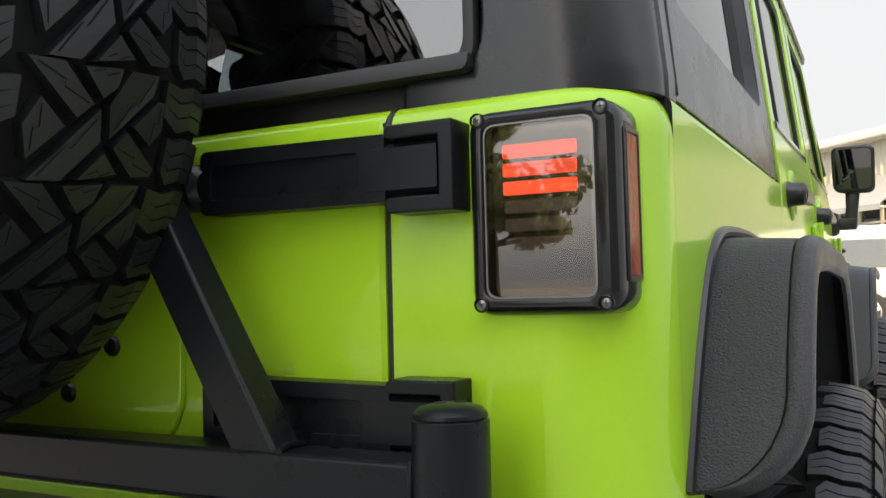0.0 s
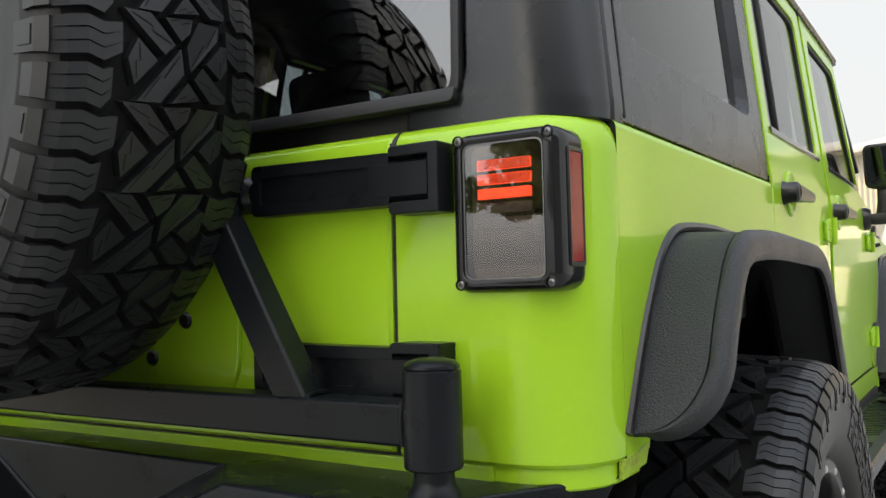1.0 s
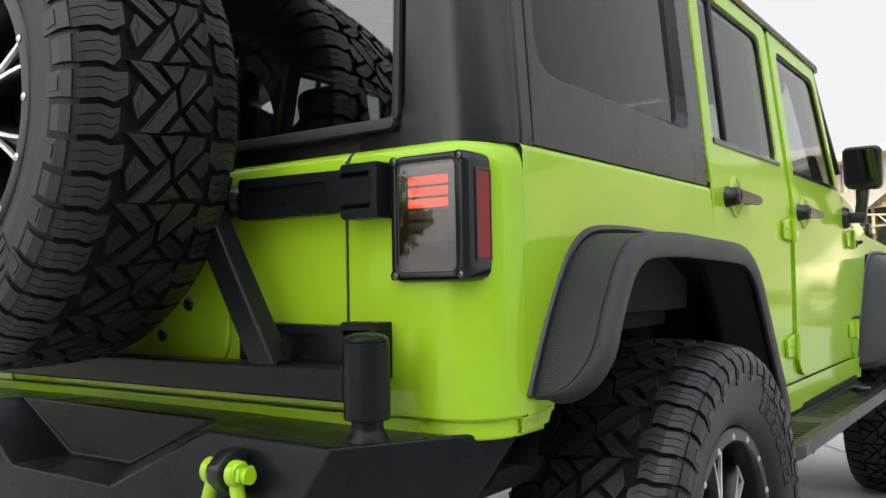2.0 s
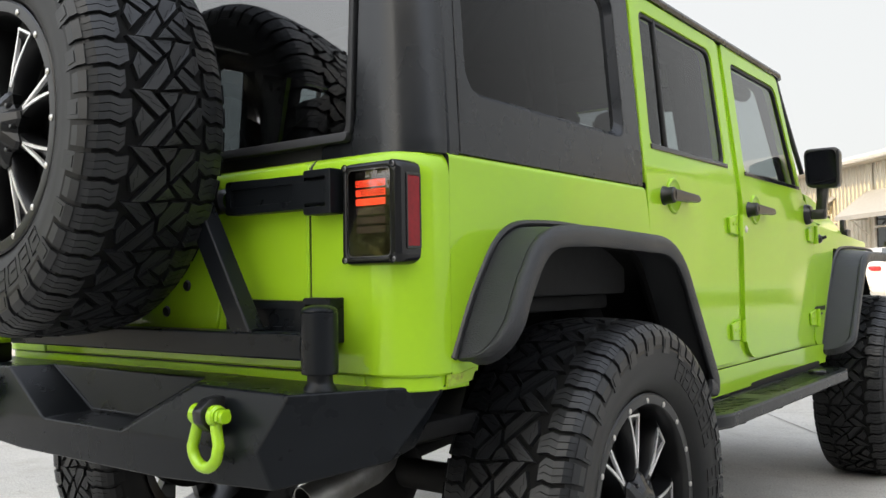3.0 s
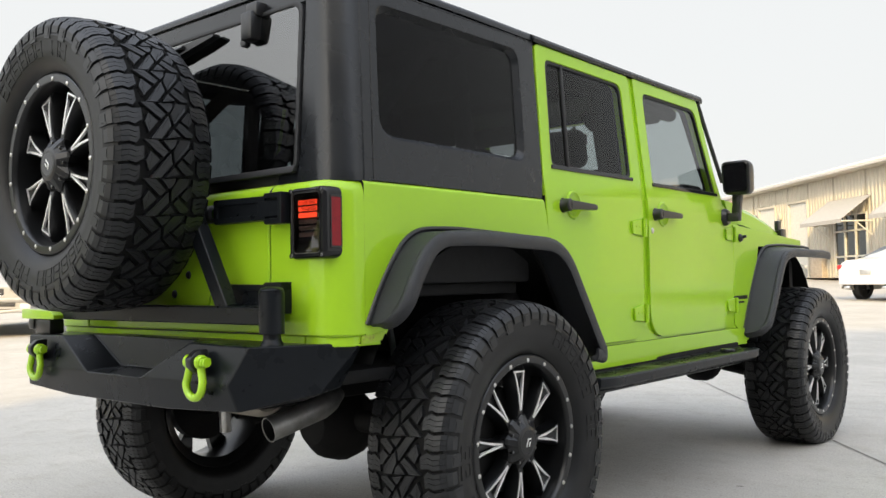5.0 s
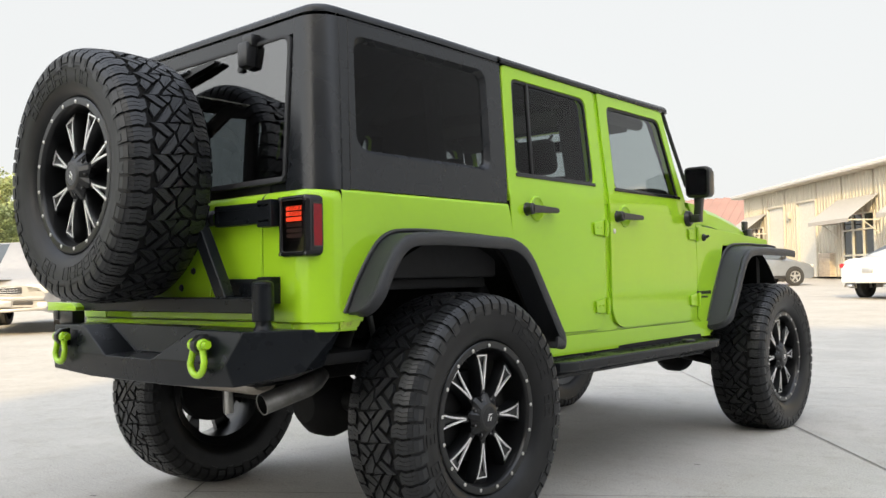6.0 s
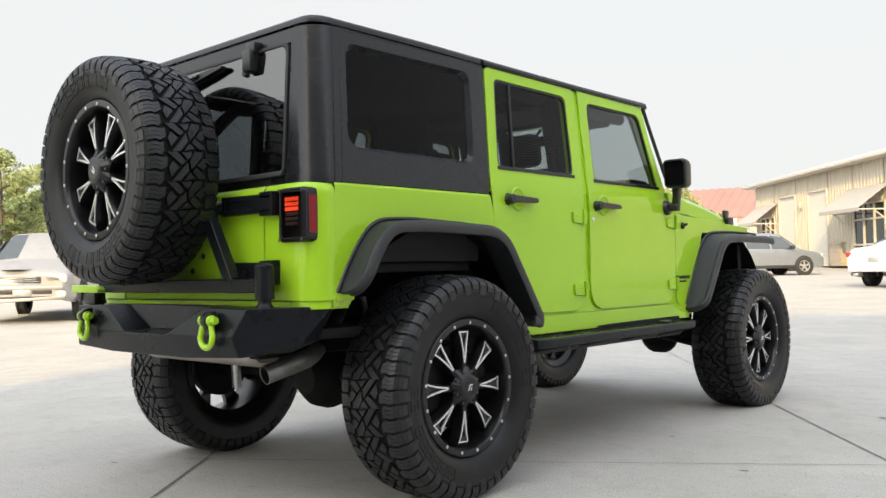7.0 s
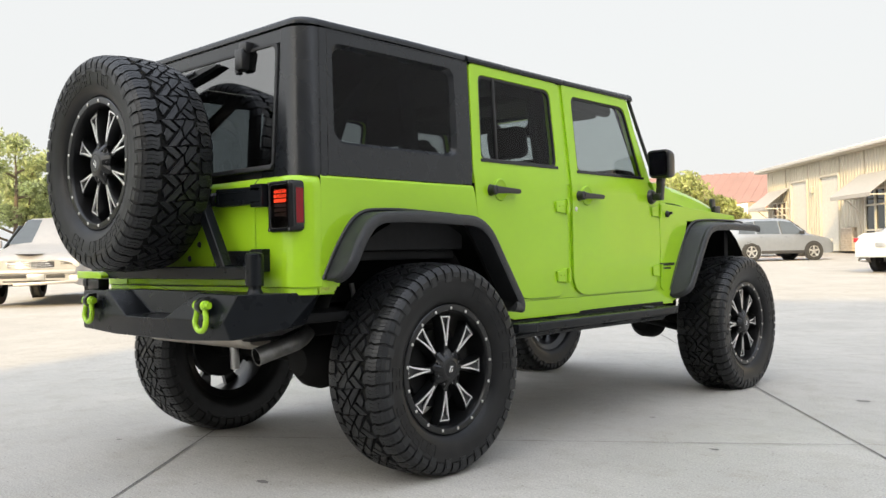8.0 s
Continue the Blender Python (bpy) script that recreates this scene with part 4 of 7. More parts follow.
def build_rear_glass():
    """Lift glass with its black border, lower rail, hinges and wiper."""
    g = hold("rear_window", car, "dark tinted lift-up rear glass")
    yf = lambda z: crease_y(z) - 0.088
    fn = lambda x, z, h: (x, yf(z) + h, z)
    o = rounded([(-0.614, 1.262), (0.614, 1.262), (0.594, 1.790), (-0.594, 1.790)], [0.03, 0.03, 0.045, 0.045], 5)
    i = rounded([(-0.601, 1.275), (0.601, 1.275), (0.579, 1.776), (-0.579, 1.776)], [0.025, 0.025, 0.04, 0.04], 5)
    part("glass_seal", ring(o, i, fn, -0.004, 0.012, 0.002), GASKET, g)
    glass = part("glass_pane", pane(i, fn, 0.000, 0.004), [TINT_REAR, CLEARBACK], g, "dark tinted glass", smooth=False)
    glass.visible_shadow = False
    part("lower_rail", box(-0.60, 0.60, -0.636, -0.60, 1.226, 1.270, 0.004), GASKET, g)
    lip = rounded([(-0.609, 1.2605), (0.609, 1.2605), (0.609, 1.2805), (-0.609, 1.2805)], [0.018, 0.018, 0.003, 0.003], 5)
    part("lower_lip", prism(lip, lambda x, z, h: (x, h + 0.35 * (z - 1.2605), z), -0.674, -0.643, 0.003), GASKET, g)
    for x in (0.375, -0.375):
        h = box(x - 0.027, x + 0.027, -0.655, -0.60, 1.700, 1.792, 0.01, 2)
        merge(h, box(x - 0.018, x + 0.036, -0.640, -0.59, 1.775, 1.822, 0.008, 2))
        part("glass_hinge", h, PLASTIC, g, "black glass hinge cover")
        part("hinge_stud", lathe([(0.0, -0.632), (0.012, -0.631), (0.015, -0.627), (0.015, -0.60)], 18, "y"), PLASTIC, g, m=Matrix.Translation((x - 0.045 if x > 0 else x + 0.045, 0.0, 1.705)))
    wp = loft([[(x, y - 0.0, z + dz) for y, dz in ((-0.642 - w, -h), (-0.642 - w, h), (-0.62, h), (-0.62, -h))] for x, z, w, h in ((-0.22, 1.70, 0.012, 0.016), (-0.05, 1.72, 0.012, 0.016), (0.10, 1.742, 0.010, 0.012), (0.20, 1.754, 0.004, 0.004))], True, True)
    part("wiper_blade", wp, PLASTIC, g)
    part("wiper_pivot", box(-0.28, -0.19, -0.67, -0.60, 1.66, 1.74, 0.015, 3), PLASTIC, g)
    part("wiper_arm", tube([(-0.24, -0.668, 1.70), (-0.1, -0.668, 1.72), (0.05, -0.655, 1.738)], 0.008, 8), PLASTIC, g)
    return g


build_rear_glass()


# ---- fender flares
def smooth_path(path):
    """Rounds the corners of (y, z, radius) points."""
    pts = [Vector(path[0][:2])]
    for i in range(1, len(path) - 1):
        p, a, b, r = Vector(path[i][:2]), Vector(path[i - 1][:2]), Vector(path[i + 1][:2]), path[i][2]
        u, v = a - p, b - p
        d = min(r, u.length * 0.48, v.length * 0.48)
        st, en = p + u.normalized() * d, p + v.normalized() * d
        for j in range(9):
            t = j / 8
            pts.append((1 - t) ** 2 * st + 2 * t * (1 - t) * p + t * t * en)
    pts.append(Vector(path[-1][:2]))
    return pts


def flare(inner, outer, x0, xo, s, lip=0.042, taper=0.0):
    """A wide flare between its line on the body and its rolled lip; its lower end is rounded off towards the body."""
    P, Q = smooth_path(inner), smooth_path(outer)
    if taper:
        steps = [0.0, 0.015, 0.04, 0.08, 0.14, 0.22, 0.34, 0.5, 0.7]
        P = [P[0].lerp(P[1], t) for t in steps] + P[1:]
        Q = [Q[0].lerp(Q[1], t) for t in steps] + Q[1:]
    rows = []
    run = 0.0
    n = len(P)
    for i in range(n):
        d = (Q[min(i + 1, n - 1)] - Q[max(i - 1, 0)]).normalized()
        nrm = Vector((d.y, -d.x))      # towards the wheel
        run += (Q[i] - Q[i - 1]).length if i else 0
        k = min(1.0, run / taper) if taper else 1.0
        x1 = xo - (xo - x0 - 0.045) * (1 - math.sqrt(max(0.0, 1 - (1 - k) ** 2)))
        sec = [(x0, 0.012), (x0 + 0.006, 0.0), (x0 + (x1 - x0) * 0.35, 0.0), (x1 - 0.0262, -0.0005), (x1 - 0.0250, 0.0030), (x1 - 0.0236, -0.001), (x1 - 0.019, -0.0036), (x1 - 0.013, -0.0036), (x1 - 0.007, -0.0006), (x1 - 0.002, 0.0060), (x1, 0.0150), (x1 - 0.001, lip - 0.008), (x1 - 0.005, lip), (x1 - 0.012, lip), (x1 - 0.014, 0.022), (x1 - 0.03, 0.012), (x0 + 0.01, 0.014)]
        row = []
        for x, o in sec:
            f = min(1.0, max(0.0, (x - x0) / max(1e-6, x1 - 0.02 - x0)))
            c = P[i].lerp(Q[i], f)
            row.append((s * x, c.x + nrm.x * o, c.y + nrm.y * o))
        rows.append(row)
    return loft(rows, True, True)


REAR_IN = [(-0.566, 0.826), (-0.497, 0.955, 0.10), (-0.392, 1.092, 0.10), (-0.2, 1.104, 0.3), (0.262, 1.085, 0.12), (0.518, 0.695, 0.10), (0.510, 0.642, 0.03), (0.45, 0.655)]
REAR_OUT = [(-0.552, 0.832), (-0.503, 0.955, 0.12), (-0.405, 1.086, 0.10), (-0.2, 1.096, 0.3), (0.285, 1.081, 0.12), (0.548, 0.690, 0.10), (0.540, 0.640, 0.03), (0.47, 0.655)]
FRONT_IN = [(2.135, 0.625), (2.250, 0.83, 0.15), (2.440, 1.096, 0.13), (2.70, 1.110, 0.3), (3.12, 1.106, 0.10), (3.22, 1.098)]
FRONT_OUT = [(2.150, 0.650), (2.285, 0.83, 0.15), (2.455, 1.078, 0.13), (2.70, 1.086, 0.3), (3.12, 1.082, 0.10), (3.22, 1.074)]
for s in (1, -1):
    part("rear_fender_flare", flare(REAR_IN, REAR_OUT, 0.772, 0.905, s, taper=0.105), GRAINED, car, "grained black plastic rear fender flare")
    part("front_fender_flare", flare(FRONT_IN, FRONT_OUT, 0.745, 0.900, s, taper=0.09), GRAINED, car, "grained black plastic front fender flare")
    for path, x in ((REAR_IN, 0.790), (FRONT_IN, 0.768)):
        run = smooth_path(path)
        part("flare_seal", tube([(s * x, q.x - 0.004 * (1 if q.x < path[3][0] else -1), q.y + 0.006) for q in run], 0.0075, 8), PLASTIC, car, "black rubber edge seal")
    # inner wheel housings
    liner = loft([[(s * x, 0.0 + r * math.cos(radians(a)), 0.50 + r * math.sin(radians(a))) for a in range(22, 160, 8)] for x, r in ((0.782, 0.585), (0.45, 0.585))])
    part("wheel_liner", liner, RECESS_SHADE, car)
    liner = loft([[(s * x, 2.90 + 0.56 * math.cos(radians(a)), 0.56 + 0.55 * math.sin(radians(a))) for a in range(0, 181, 10)] for x in (0.745, 0.40)])
    part("wheel_liner", liner, RECESS_SHADE, car)
    part("arch_edge_trim", tube([(s * 0.776, y, z) for y, z in ((-0.455, 0.88), (-0.33, 1.062), (-0.2, 1.080), (0.02, 1.077), (0.240, 1.058), (0.327, 0.985), (0.522, 0.70))], 0.014, 8), RECESS_SHADE, car)
    part("wheel_liner_back", box(s * 0.44, s * 0.46, -0.52, 0.56, 0.72, 1.07, 0), RECESS_SHADE, car)
    part("wheel_liner_back", box(s * 0.38, s * 0.40, 2.35, 3.3, 0.66, 1.12, 0), RECESS_SHADE, car)


# ---- tail lights
def build_tail_light(s):
    t = hold("tail_light", car, "smoked LED tail light in gloss black bezel")
    x0, x1, z0, z1 = 0.631, 0.760, 1.003, 1.189
    wide, tall = 1.14, 1.063

    def at(x, z):
        return 0.7545 + (x - 0.75) * wide, 1.024 + (z - 1.0135) * tall

    def flip(bm, drawn=True):
        for v in bm.verts:
            if drawn:
                v.co.x, v.co.z = at(v.co.x, v.co.z)
            v.co.x, v.co.y = v.co.x * s, v.co.y + 0.018
        return bm

    fn = lambda x, z, h: (x, h, z)
    shape = lambda a, b, c, d, r: rounded([(a, c), (b, c), (b, d), (a, d)], r, 5)
    i = shape(0.646, 0.7425, 1.0185, 1.1755, 0.011)
    rows = []
    for y, g, r, xr in ((-0.640, 0.0, 0.020, 0.7640), (-0.690, 0.0, 0.020, 0.7632), (-0.704, 0.0005, 0.020, 0.7622), (-0.7105, 0.002, 0.019, 0.7600), (-0.7148, 0.0045, 0.017, 0.7572), (-0.7172, 0.008, 0.014, 0.7540)):
        rows.append([(x, y, z) for x, z in shape(x0 + g, xr, z0 + g, z1 - g, r)])
    for y, g in ((-0.7172, -0.0022), (-0.7162, -0.0006), (-0.7130, 0.0), (-0.700, 0.0)):
        rows.append([(x, y, z) for x, z in shape(0.646 + g, 0.7425 - g, 1.0185 + g, 1.1755 - g, 0.011)])
    part("bezel", flip(loft(rows, True)), GLOSSBLACK, t, "gloss black bezel")
    part("lens_rim", flip(ring(i, [(0.6943 + (x - 0.6943) * 0.972, 1.097 + (z - 1.097) * 0.981) for x, z in i], fn, -0.7140, -0.7120, 0.0)), SCREW, t, "thin grey lens edge")
    lens = part("lens", flip(pane(i, fn, -0.7125, -0.7105)), [SMOKED, CLEARBACK], t, "smoked clear lens", smooth=False)
    lens.visible_shadow = False
    part("reflector_tray", flip(prism(i, fn, -0.7035, -0.690)), CHROMEDARK, t, "smoked chrome inner tray", smooth=False)
    part("inner_panel", flip(prism(shape(0.656, 0.735, 1.034, 1.166, 0.007), fn, -0.7075, -0.7045)), CHROMEDEEP, t, "darker chrome panel", smooth=False)
    for k in range(6):
        z = 1.150 - 0.0166 * k
        bar = prism(rounded([(0.662, z - 0.0060), (0.7265, z - 0.0060), (0.7265, z + 0.0060), (0.662, z + 0.0060)], 0.0015, 2), fn, -0.7105 if k < 3 else -0.709, -0.706, 0.0006, 1)
        part("led_bar", flip(bar), LED if k < 3 else LEDOFF, t, "lit red LED bar" if k < 3 else "unlit LED bar")
    part("side_reflector", flip(prism(rounded([(-0.694, 1.036), (-0.660, 1.036), (-0.660, 1.160), (-0.694, 1.160)], 0.003, 2), lambda y, z, h: (0.7632 + 0.016 * (y + 0.69) + h, y, z), -0.003, 0.0012, 0.0006, 1)), REDLENS, t, "red side reflector")
    part("reflector_rim", flip(ring(rounded([(-0.6975, 1.031), (-0.6565, 1.031), (-0.6565, 1.165), (-0.6975, 1.165)], 0.004, 2), rounded([(-0.694, 1.036), (-0.660, 1.036), (-0.660, 1.160), (-0.694, 1.160)], 0.003, 2), lambda y, z, h: (0.7632 + 0.016 * (y + 0.69) + h, y, z), -0.003, 0.0020, 0.0006, 1)), PLASTIC, t)
    for x, z in ((x0 + 0.0115, z0 + 0.0105), (0.7500, z0 + 0.0105), (0.7500, z1 - 0.0095), (x0 + 0.0115, z1 - 0.0095)):
        x, z = at(x, z)
        well = lathe([(0.0078, -0.7170), (0.0074, -0.7190), (0.0066, -0.7194), (0.0060, -0.7184), (0.0058, -0.7165)], 20, "y")
        part("screw_well", flip(merge(bmesh.new(), well, Matrix.Translation((x, 0, z))), False), GLOSSBLACK, t)
        scr = lathe([(0.0, -0.7186), (0.0030, -0.7185), (0.0046, -0.7178), (0.0050, -0.717)], 16, "y")
        head = part("screw", flip(merge(bmesh.new(), scr, Matrix.Translation((x, 0, z))), False), SCREW, t, "dark cross-head screw")
        cross = box(-0.0028, 0.0028, -0.7190, -0.7184, -0.0006, 0.0006, 0.0)
        merge(cross, box(-0.0006, 0.0006, -0.7191, -0.7185, -0.0028, 0.0028, 0.0))
        part("screw_slot", flip(merge(bmesh.new(), cross, Matrix.Translation((x, 0, z)) @ pose(0, 0, 0, 0, 35 + 900 * x, 0)), False), GASKET, t, smooth=False)
    return t


for s in (1, -1):
    build_tail_light(s)


def build_gate_hinge(z, lower):
    h = hold("gate_hinge", car, "cast black tailgate hinge", pose(-0.0165, 0.020, 0))
    dz = 0.047
    fn = lambda x, q, k: (x, k, z + q)
    # body-side bracket: a fork open towards the gate
    fork = [(0.632, -0.050), (0.632, 0.038), (0.560, 0.038), (0.556, 0.034), (0.556, 0.026), (0.560, 0.0235), (0.616, 0.0235), (0.616, -0.034), (0.560, -0.034), (0.556, -0.037), (0.556, -0.046), (0.560, -0.050)]
    if lower:
        fork = [(x - 0.004, q) for x, q in fork]
    part("bracket", prism(fork, fn, -0.742, -0.690, 0.005, 3), SATIN, h)
    X = -0.004 if lower else 0.0
    knuckle = loft([[(x + X, y, z + q) for y, q in ((-0.690, -0.031), (-0.730, -0.031), (-0.736, -0.026), (-0.736, 0.016), (-0.730, 0.021), (-0.690, 0.021))] for x in (0.53, 0.609, 0.612)], True, True)
    part("knuckle", knuckle, SATIN, h)
    # long strap with a pressed panel
    strap = rounded([(0.310, -0.037), (0.553, -0.037), (0.553, 0.031), (0.310, 0.035)], [0.010, 0.002, 0.002, 0.010], 4)
    pocket = rounded([(0.326, -0.021), (0.521, -0.020), (0.521, 0.015), (0.326, 0.017)], [0.005, 0.006, 0.006, 0.005], 4)
    part("strap", ring(strap, pocket, fn, -0.7355, -0.690, 0.0028, 3), SATIN, h)
    part("strap_panel", prism(pocket, fn, -0.7300, -0.692), SATIN, h, smooth=False)
    if not lower:
        part("bump_stop", merge(bmesh.new(), lathe([(0.0, -0.03), (0.018, -0.031), (0.027, -0.020), (0.027, 0.02), (0.020, 0.03)], 18, "x"), Matrix.Translation((0.284, -0.725, z - 0.004))), PLASTIC, h)


build_gate_hinge(1.165, False)
build_gate_hinge(0.915, True)


# ---- spare wheel carrier
def build_carrier():
    c = hold("spare_carrier", car, "welded satin black swing-out spare carrier")
    px, py = 0.632, -0.770
    part("pivot_post", merge(bmesh.new(), lathe([(0.0, 0.941), (0.014, 0.9405), (0.028, 0.937), (0.033, 0.932), (0.0335, 0.929), (0.0325, 0.9275), (0.0345, 0.926), (0.0345, 0.816), (0.033, 0.814), (0.0, 0.814)], 32, "z"), Matrix.Translation((px, py, 0))), SATIN, c)
    part("cap_slot", merge(box(-0.014, -0.004, -0.002, 0.002, 0.9392, 0.9415, 0.0), box(0.004, 0.014, -0.002, 0.002, 0.9392, 0.9415, 0.0)), GASKET, c, m=Matrix.Translation((px, py, 0)) @ pose(0, 0, 0, 0, 0, 35))
    part("pivot_foot", merge(bmesh.new(), lathe([(0.024, 0.816), (0.024, 0.802), (0.0255, 0.796), (0.030, 0.790), (0.032, 0.782)], 28, "z"), Matrix.Translation((px, py, 0))), SATIN, c)
    part("main_bar", box(-0.56, 0.610, -0.787, -0.736, 0.837, 0.888, 0.005, 3), SATIN, c)
    part("weld_bead", tube([(0.601, -0.787, 0.840), (0.601, -0.790, 0.86), (0.601, -0.787, 0.889), (0.601, -0.76, 0.891), (0.601, -0.736, 0.889)], 0.004, 7), SATIN, c)

    def diagonal(xa, za, xb, zb, w):
        d = Vector((xb - xa, 0, zb - za)).normalized()
        nn = Vector((d.z, 0, -d.x))
        rows = []
        for p in (Vector((xa, 0, za)), Vector((xb, 0, zb))):
            rows.append([(p.x + nn.x * a * w, y, p.z + nn.z * a * w) for y, a in ((-0.740, -1), (-0.740, 1), (-0.7835, 1), (-0.7835, -1))])
        return bevel(loft(rows, True, True), 0.005, 3)
    part("brace", diagonal(0.441, 0.853, 0.137, 1.36, 0.025), SATIN, c)
    part("brace", diagonal(-0.441, 0.853, -0.137, 1.36, 0.025), SATIN, c)
    part("weld_bead", tube([(0.455, -0.786, 0.889), (0.452, -0.77, 0.892), (0.452, -0.740, 0.890)], 0.0038, 7), SATIN, c)
    part("mount_plate", box(-0.21, 0.10, -0.785, -0.74, 1.16, 1.47, 0.008), SATIN, c)
    part("stud_post", merge(bmesh.new(), lathe([(0.05, -0.80), (0.05, -0.89), (0.04, -0.9)], 20, "y"), Matrix.Translation((-0.073, 0, 1.318))), SATIN, c)
    # latch at the free end
    part("latch_handle", prism(rounded([(-0.745, 0.838), (-0.50, 0.838), (-0.50, 0.852), (-0.53, 0.868), (-0.745, 0.872)], 0.006, 3), lambda x, z, h: (x, h, z), -0.822, -0.772, 0.004), SHACKLE, c, "lime latch handle")
    part("latch_mount", box(-0.66, -0.545, -0.815, -0.76, 0.785, 0.836, 0.006), PLASTIC, c)
    part("latch_block", box(-0.70, -0.66, -0.82, -0.775, 0.80, 0.838, 0.006), PLASTIC, c)
    return c


build_carrier()


# ---- rear bumper
def build_bumper():
    b = hold("rear_bumper", car, "folded plate satin black rear bumper")
    bm = bmesh.new()
    v = {}

    def P(k, x, y, z):
        v[k] = (bm.verts.new((x, y, z)), bm.verts.new((-x, y, z)) if x else None)

    P("A", 0.374, -0.853, 0.788); P("B", 0.630, -0.845, 0.783); P("C", 0.577, -0.876, 0.682); P("D", 0.158, -0.880, 0.681)
    P("E", 0.600, -0.860, 0.612); P("F", 0.28, -0.870, 0.598); P("S", 0.786, -0.585, 0.785); P("T", 0.740, -0.700, 0.652)
    P("A2", 0.300, -0.775, 0.790); P("D2", 0.092, -0.795, 0.694); P("B2", 0.62, -0.660, 0.783); P("S2", 0.770, -0.565, 0.783)
    P("E2", 0.560, -0.60, 0.610); P("T2", 0.715, -0.60, 0.66); P("F2", 0.25, -0.60, 0.600); P("M", 0.300, -0.660, 0.785)
    faces = [("A", "B", "C", "D"), ("D", "C", "E", "F"), ("C", "B", "S", "T", "E"), ("A", "D", "D2", "A2"), ("A", "A2", "M", "B2", "B"), ("B", "B2", "S2", "S"), ("S", "S2", "T2", "T"), ("E", "T", "T2", "E2"), ("F", "E", "E2", "F2")]
    for f in faces:
        bm.faces.new([v[k][0] for k in f])
        bm.faces.new([v[k][1] for k in f][::-1])
    for f in (("D", "F"), ("D2", "D"), ("A2", "D2"), ("M", "A2"), ("F", "F2")):
        bm.faces.new((v[f[0]][0], v[f[1]][0], v[f[1]][1], v[f[0]][1]))
    bmesh.ops.recalc_face_normals(bm, faces=bm.faces)
    bevel(bm, 0.005, 3, 12)
    part("bumper_shell", bm, SATIN, b)
    for s in (1, -1):
        part("weld_bead", tube([(s * 0.298, -0.776, 0.788), (s * 0.196, -0.785, 0.743), (s * 0.094, -0.795, 0.697), (s * 0.0, -0.795, 0.6975)], 0.0035, 6), SATIN, b)
        # shackle tab
        cx = s * 0.466
        tab = prism(rounded([(-0.865, 0.706), (-0.865, 0.775), (-0.900, 0.772), (-0.922, 0.752), (-0.920, 0.730), (-0.895, 0.708)], 0.006, 3), lambda y, z, h: (h, y, z), cx - 0.012, cx + 0.012, 0.003)
        part("shackle_tab", tab, PLASTIC, b, "black shackle tab")
        bow = [(cx + 0.026, -0.897, 0.742), (cx + 0.027, -0.898, 0.722), (cx + 0.033, -0.899, 0.702), (cx + 0.037, -0.900, 0.688)]
        low = [(cx + 0.037 * math.cos(radians(a)), -0.902, 0.683 + 0.037 * math.sin(radians(a))) for a in range(0, -181, -15)]
        bow = bow + low + [(2 * cx - x, y, z) for x, y, z in bow[::-1]]
        sh = tube(bow, 0.0110, 12)
        for e in (-1, 1):
            merge(sh, lathe([(0.0, -0.010), (0.016, -0.010), (0.0195, -0.006), (0.0195, 0.006), (0.016, 0.010), (0.0, 0.010)], 20), Matrix.Translation((cx + e * 0.0265, -0.897, 0.742)))
        part("shackle_bow", sh, SHACKLE, b, "lime bow shackle")
        pin = tube([(cx - 0.042, -0.897, 0.742), (cx + 0.040, -0.897, 0.742)], 0.009, 12)
        merge(pin, prism(rounded([(-0.914, 0.734), (-0.882, 0.730), (-0.880, 0.754), (-0.911, 0.754)], 0.006, 3), lambda y, z, h: (h, y, z), cx + 0.040, cx + 0.047, 0.002))
        merge(pin, tube([(cx + 0.039, -0.898, 0.742), (cx + 0.056, -0.898, 0.742)], 0.012, 14))
        part("shackle_pin", pin, SHACKLE, b, "lime shackle pin")
    return b


build_bumper()


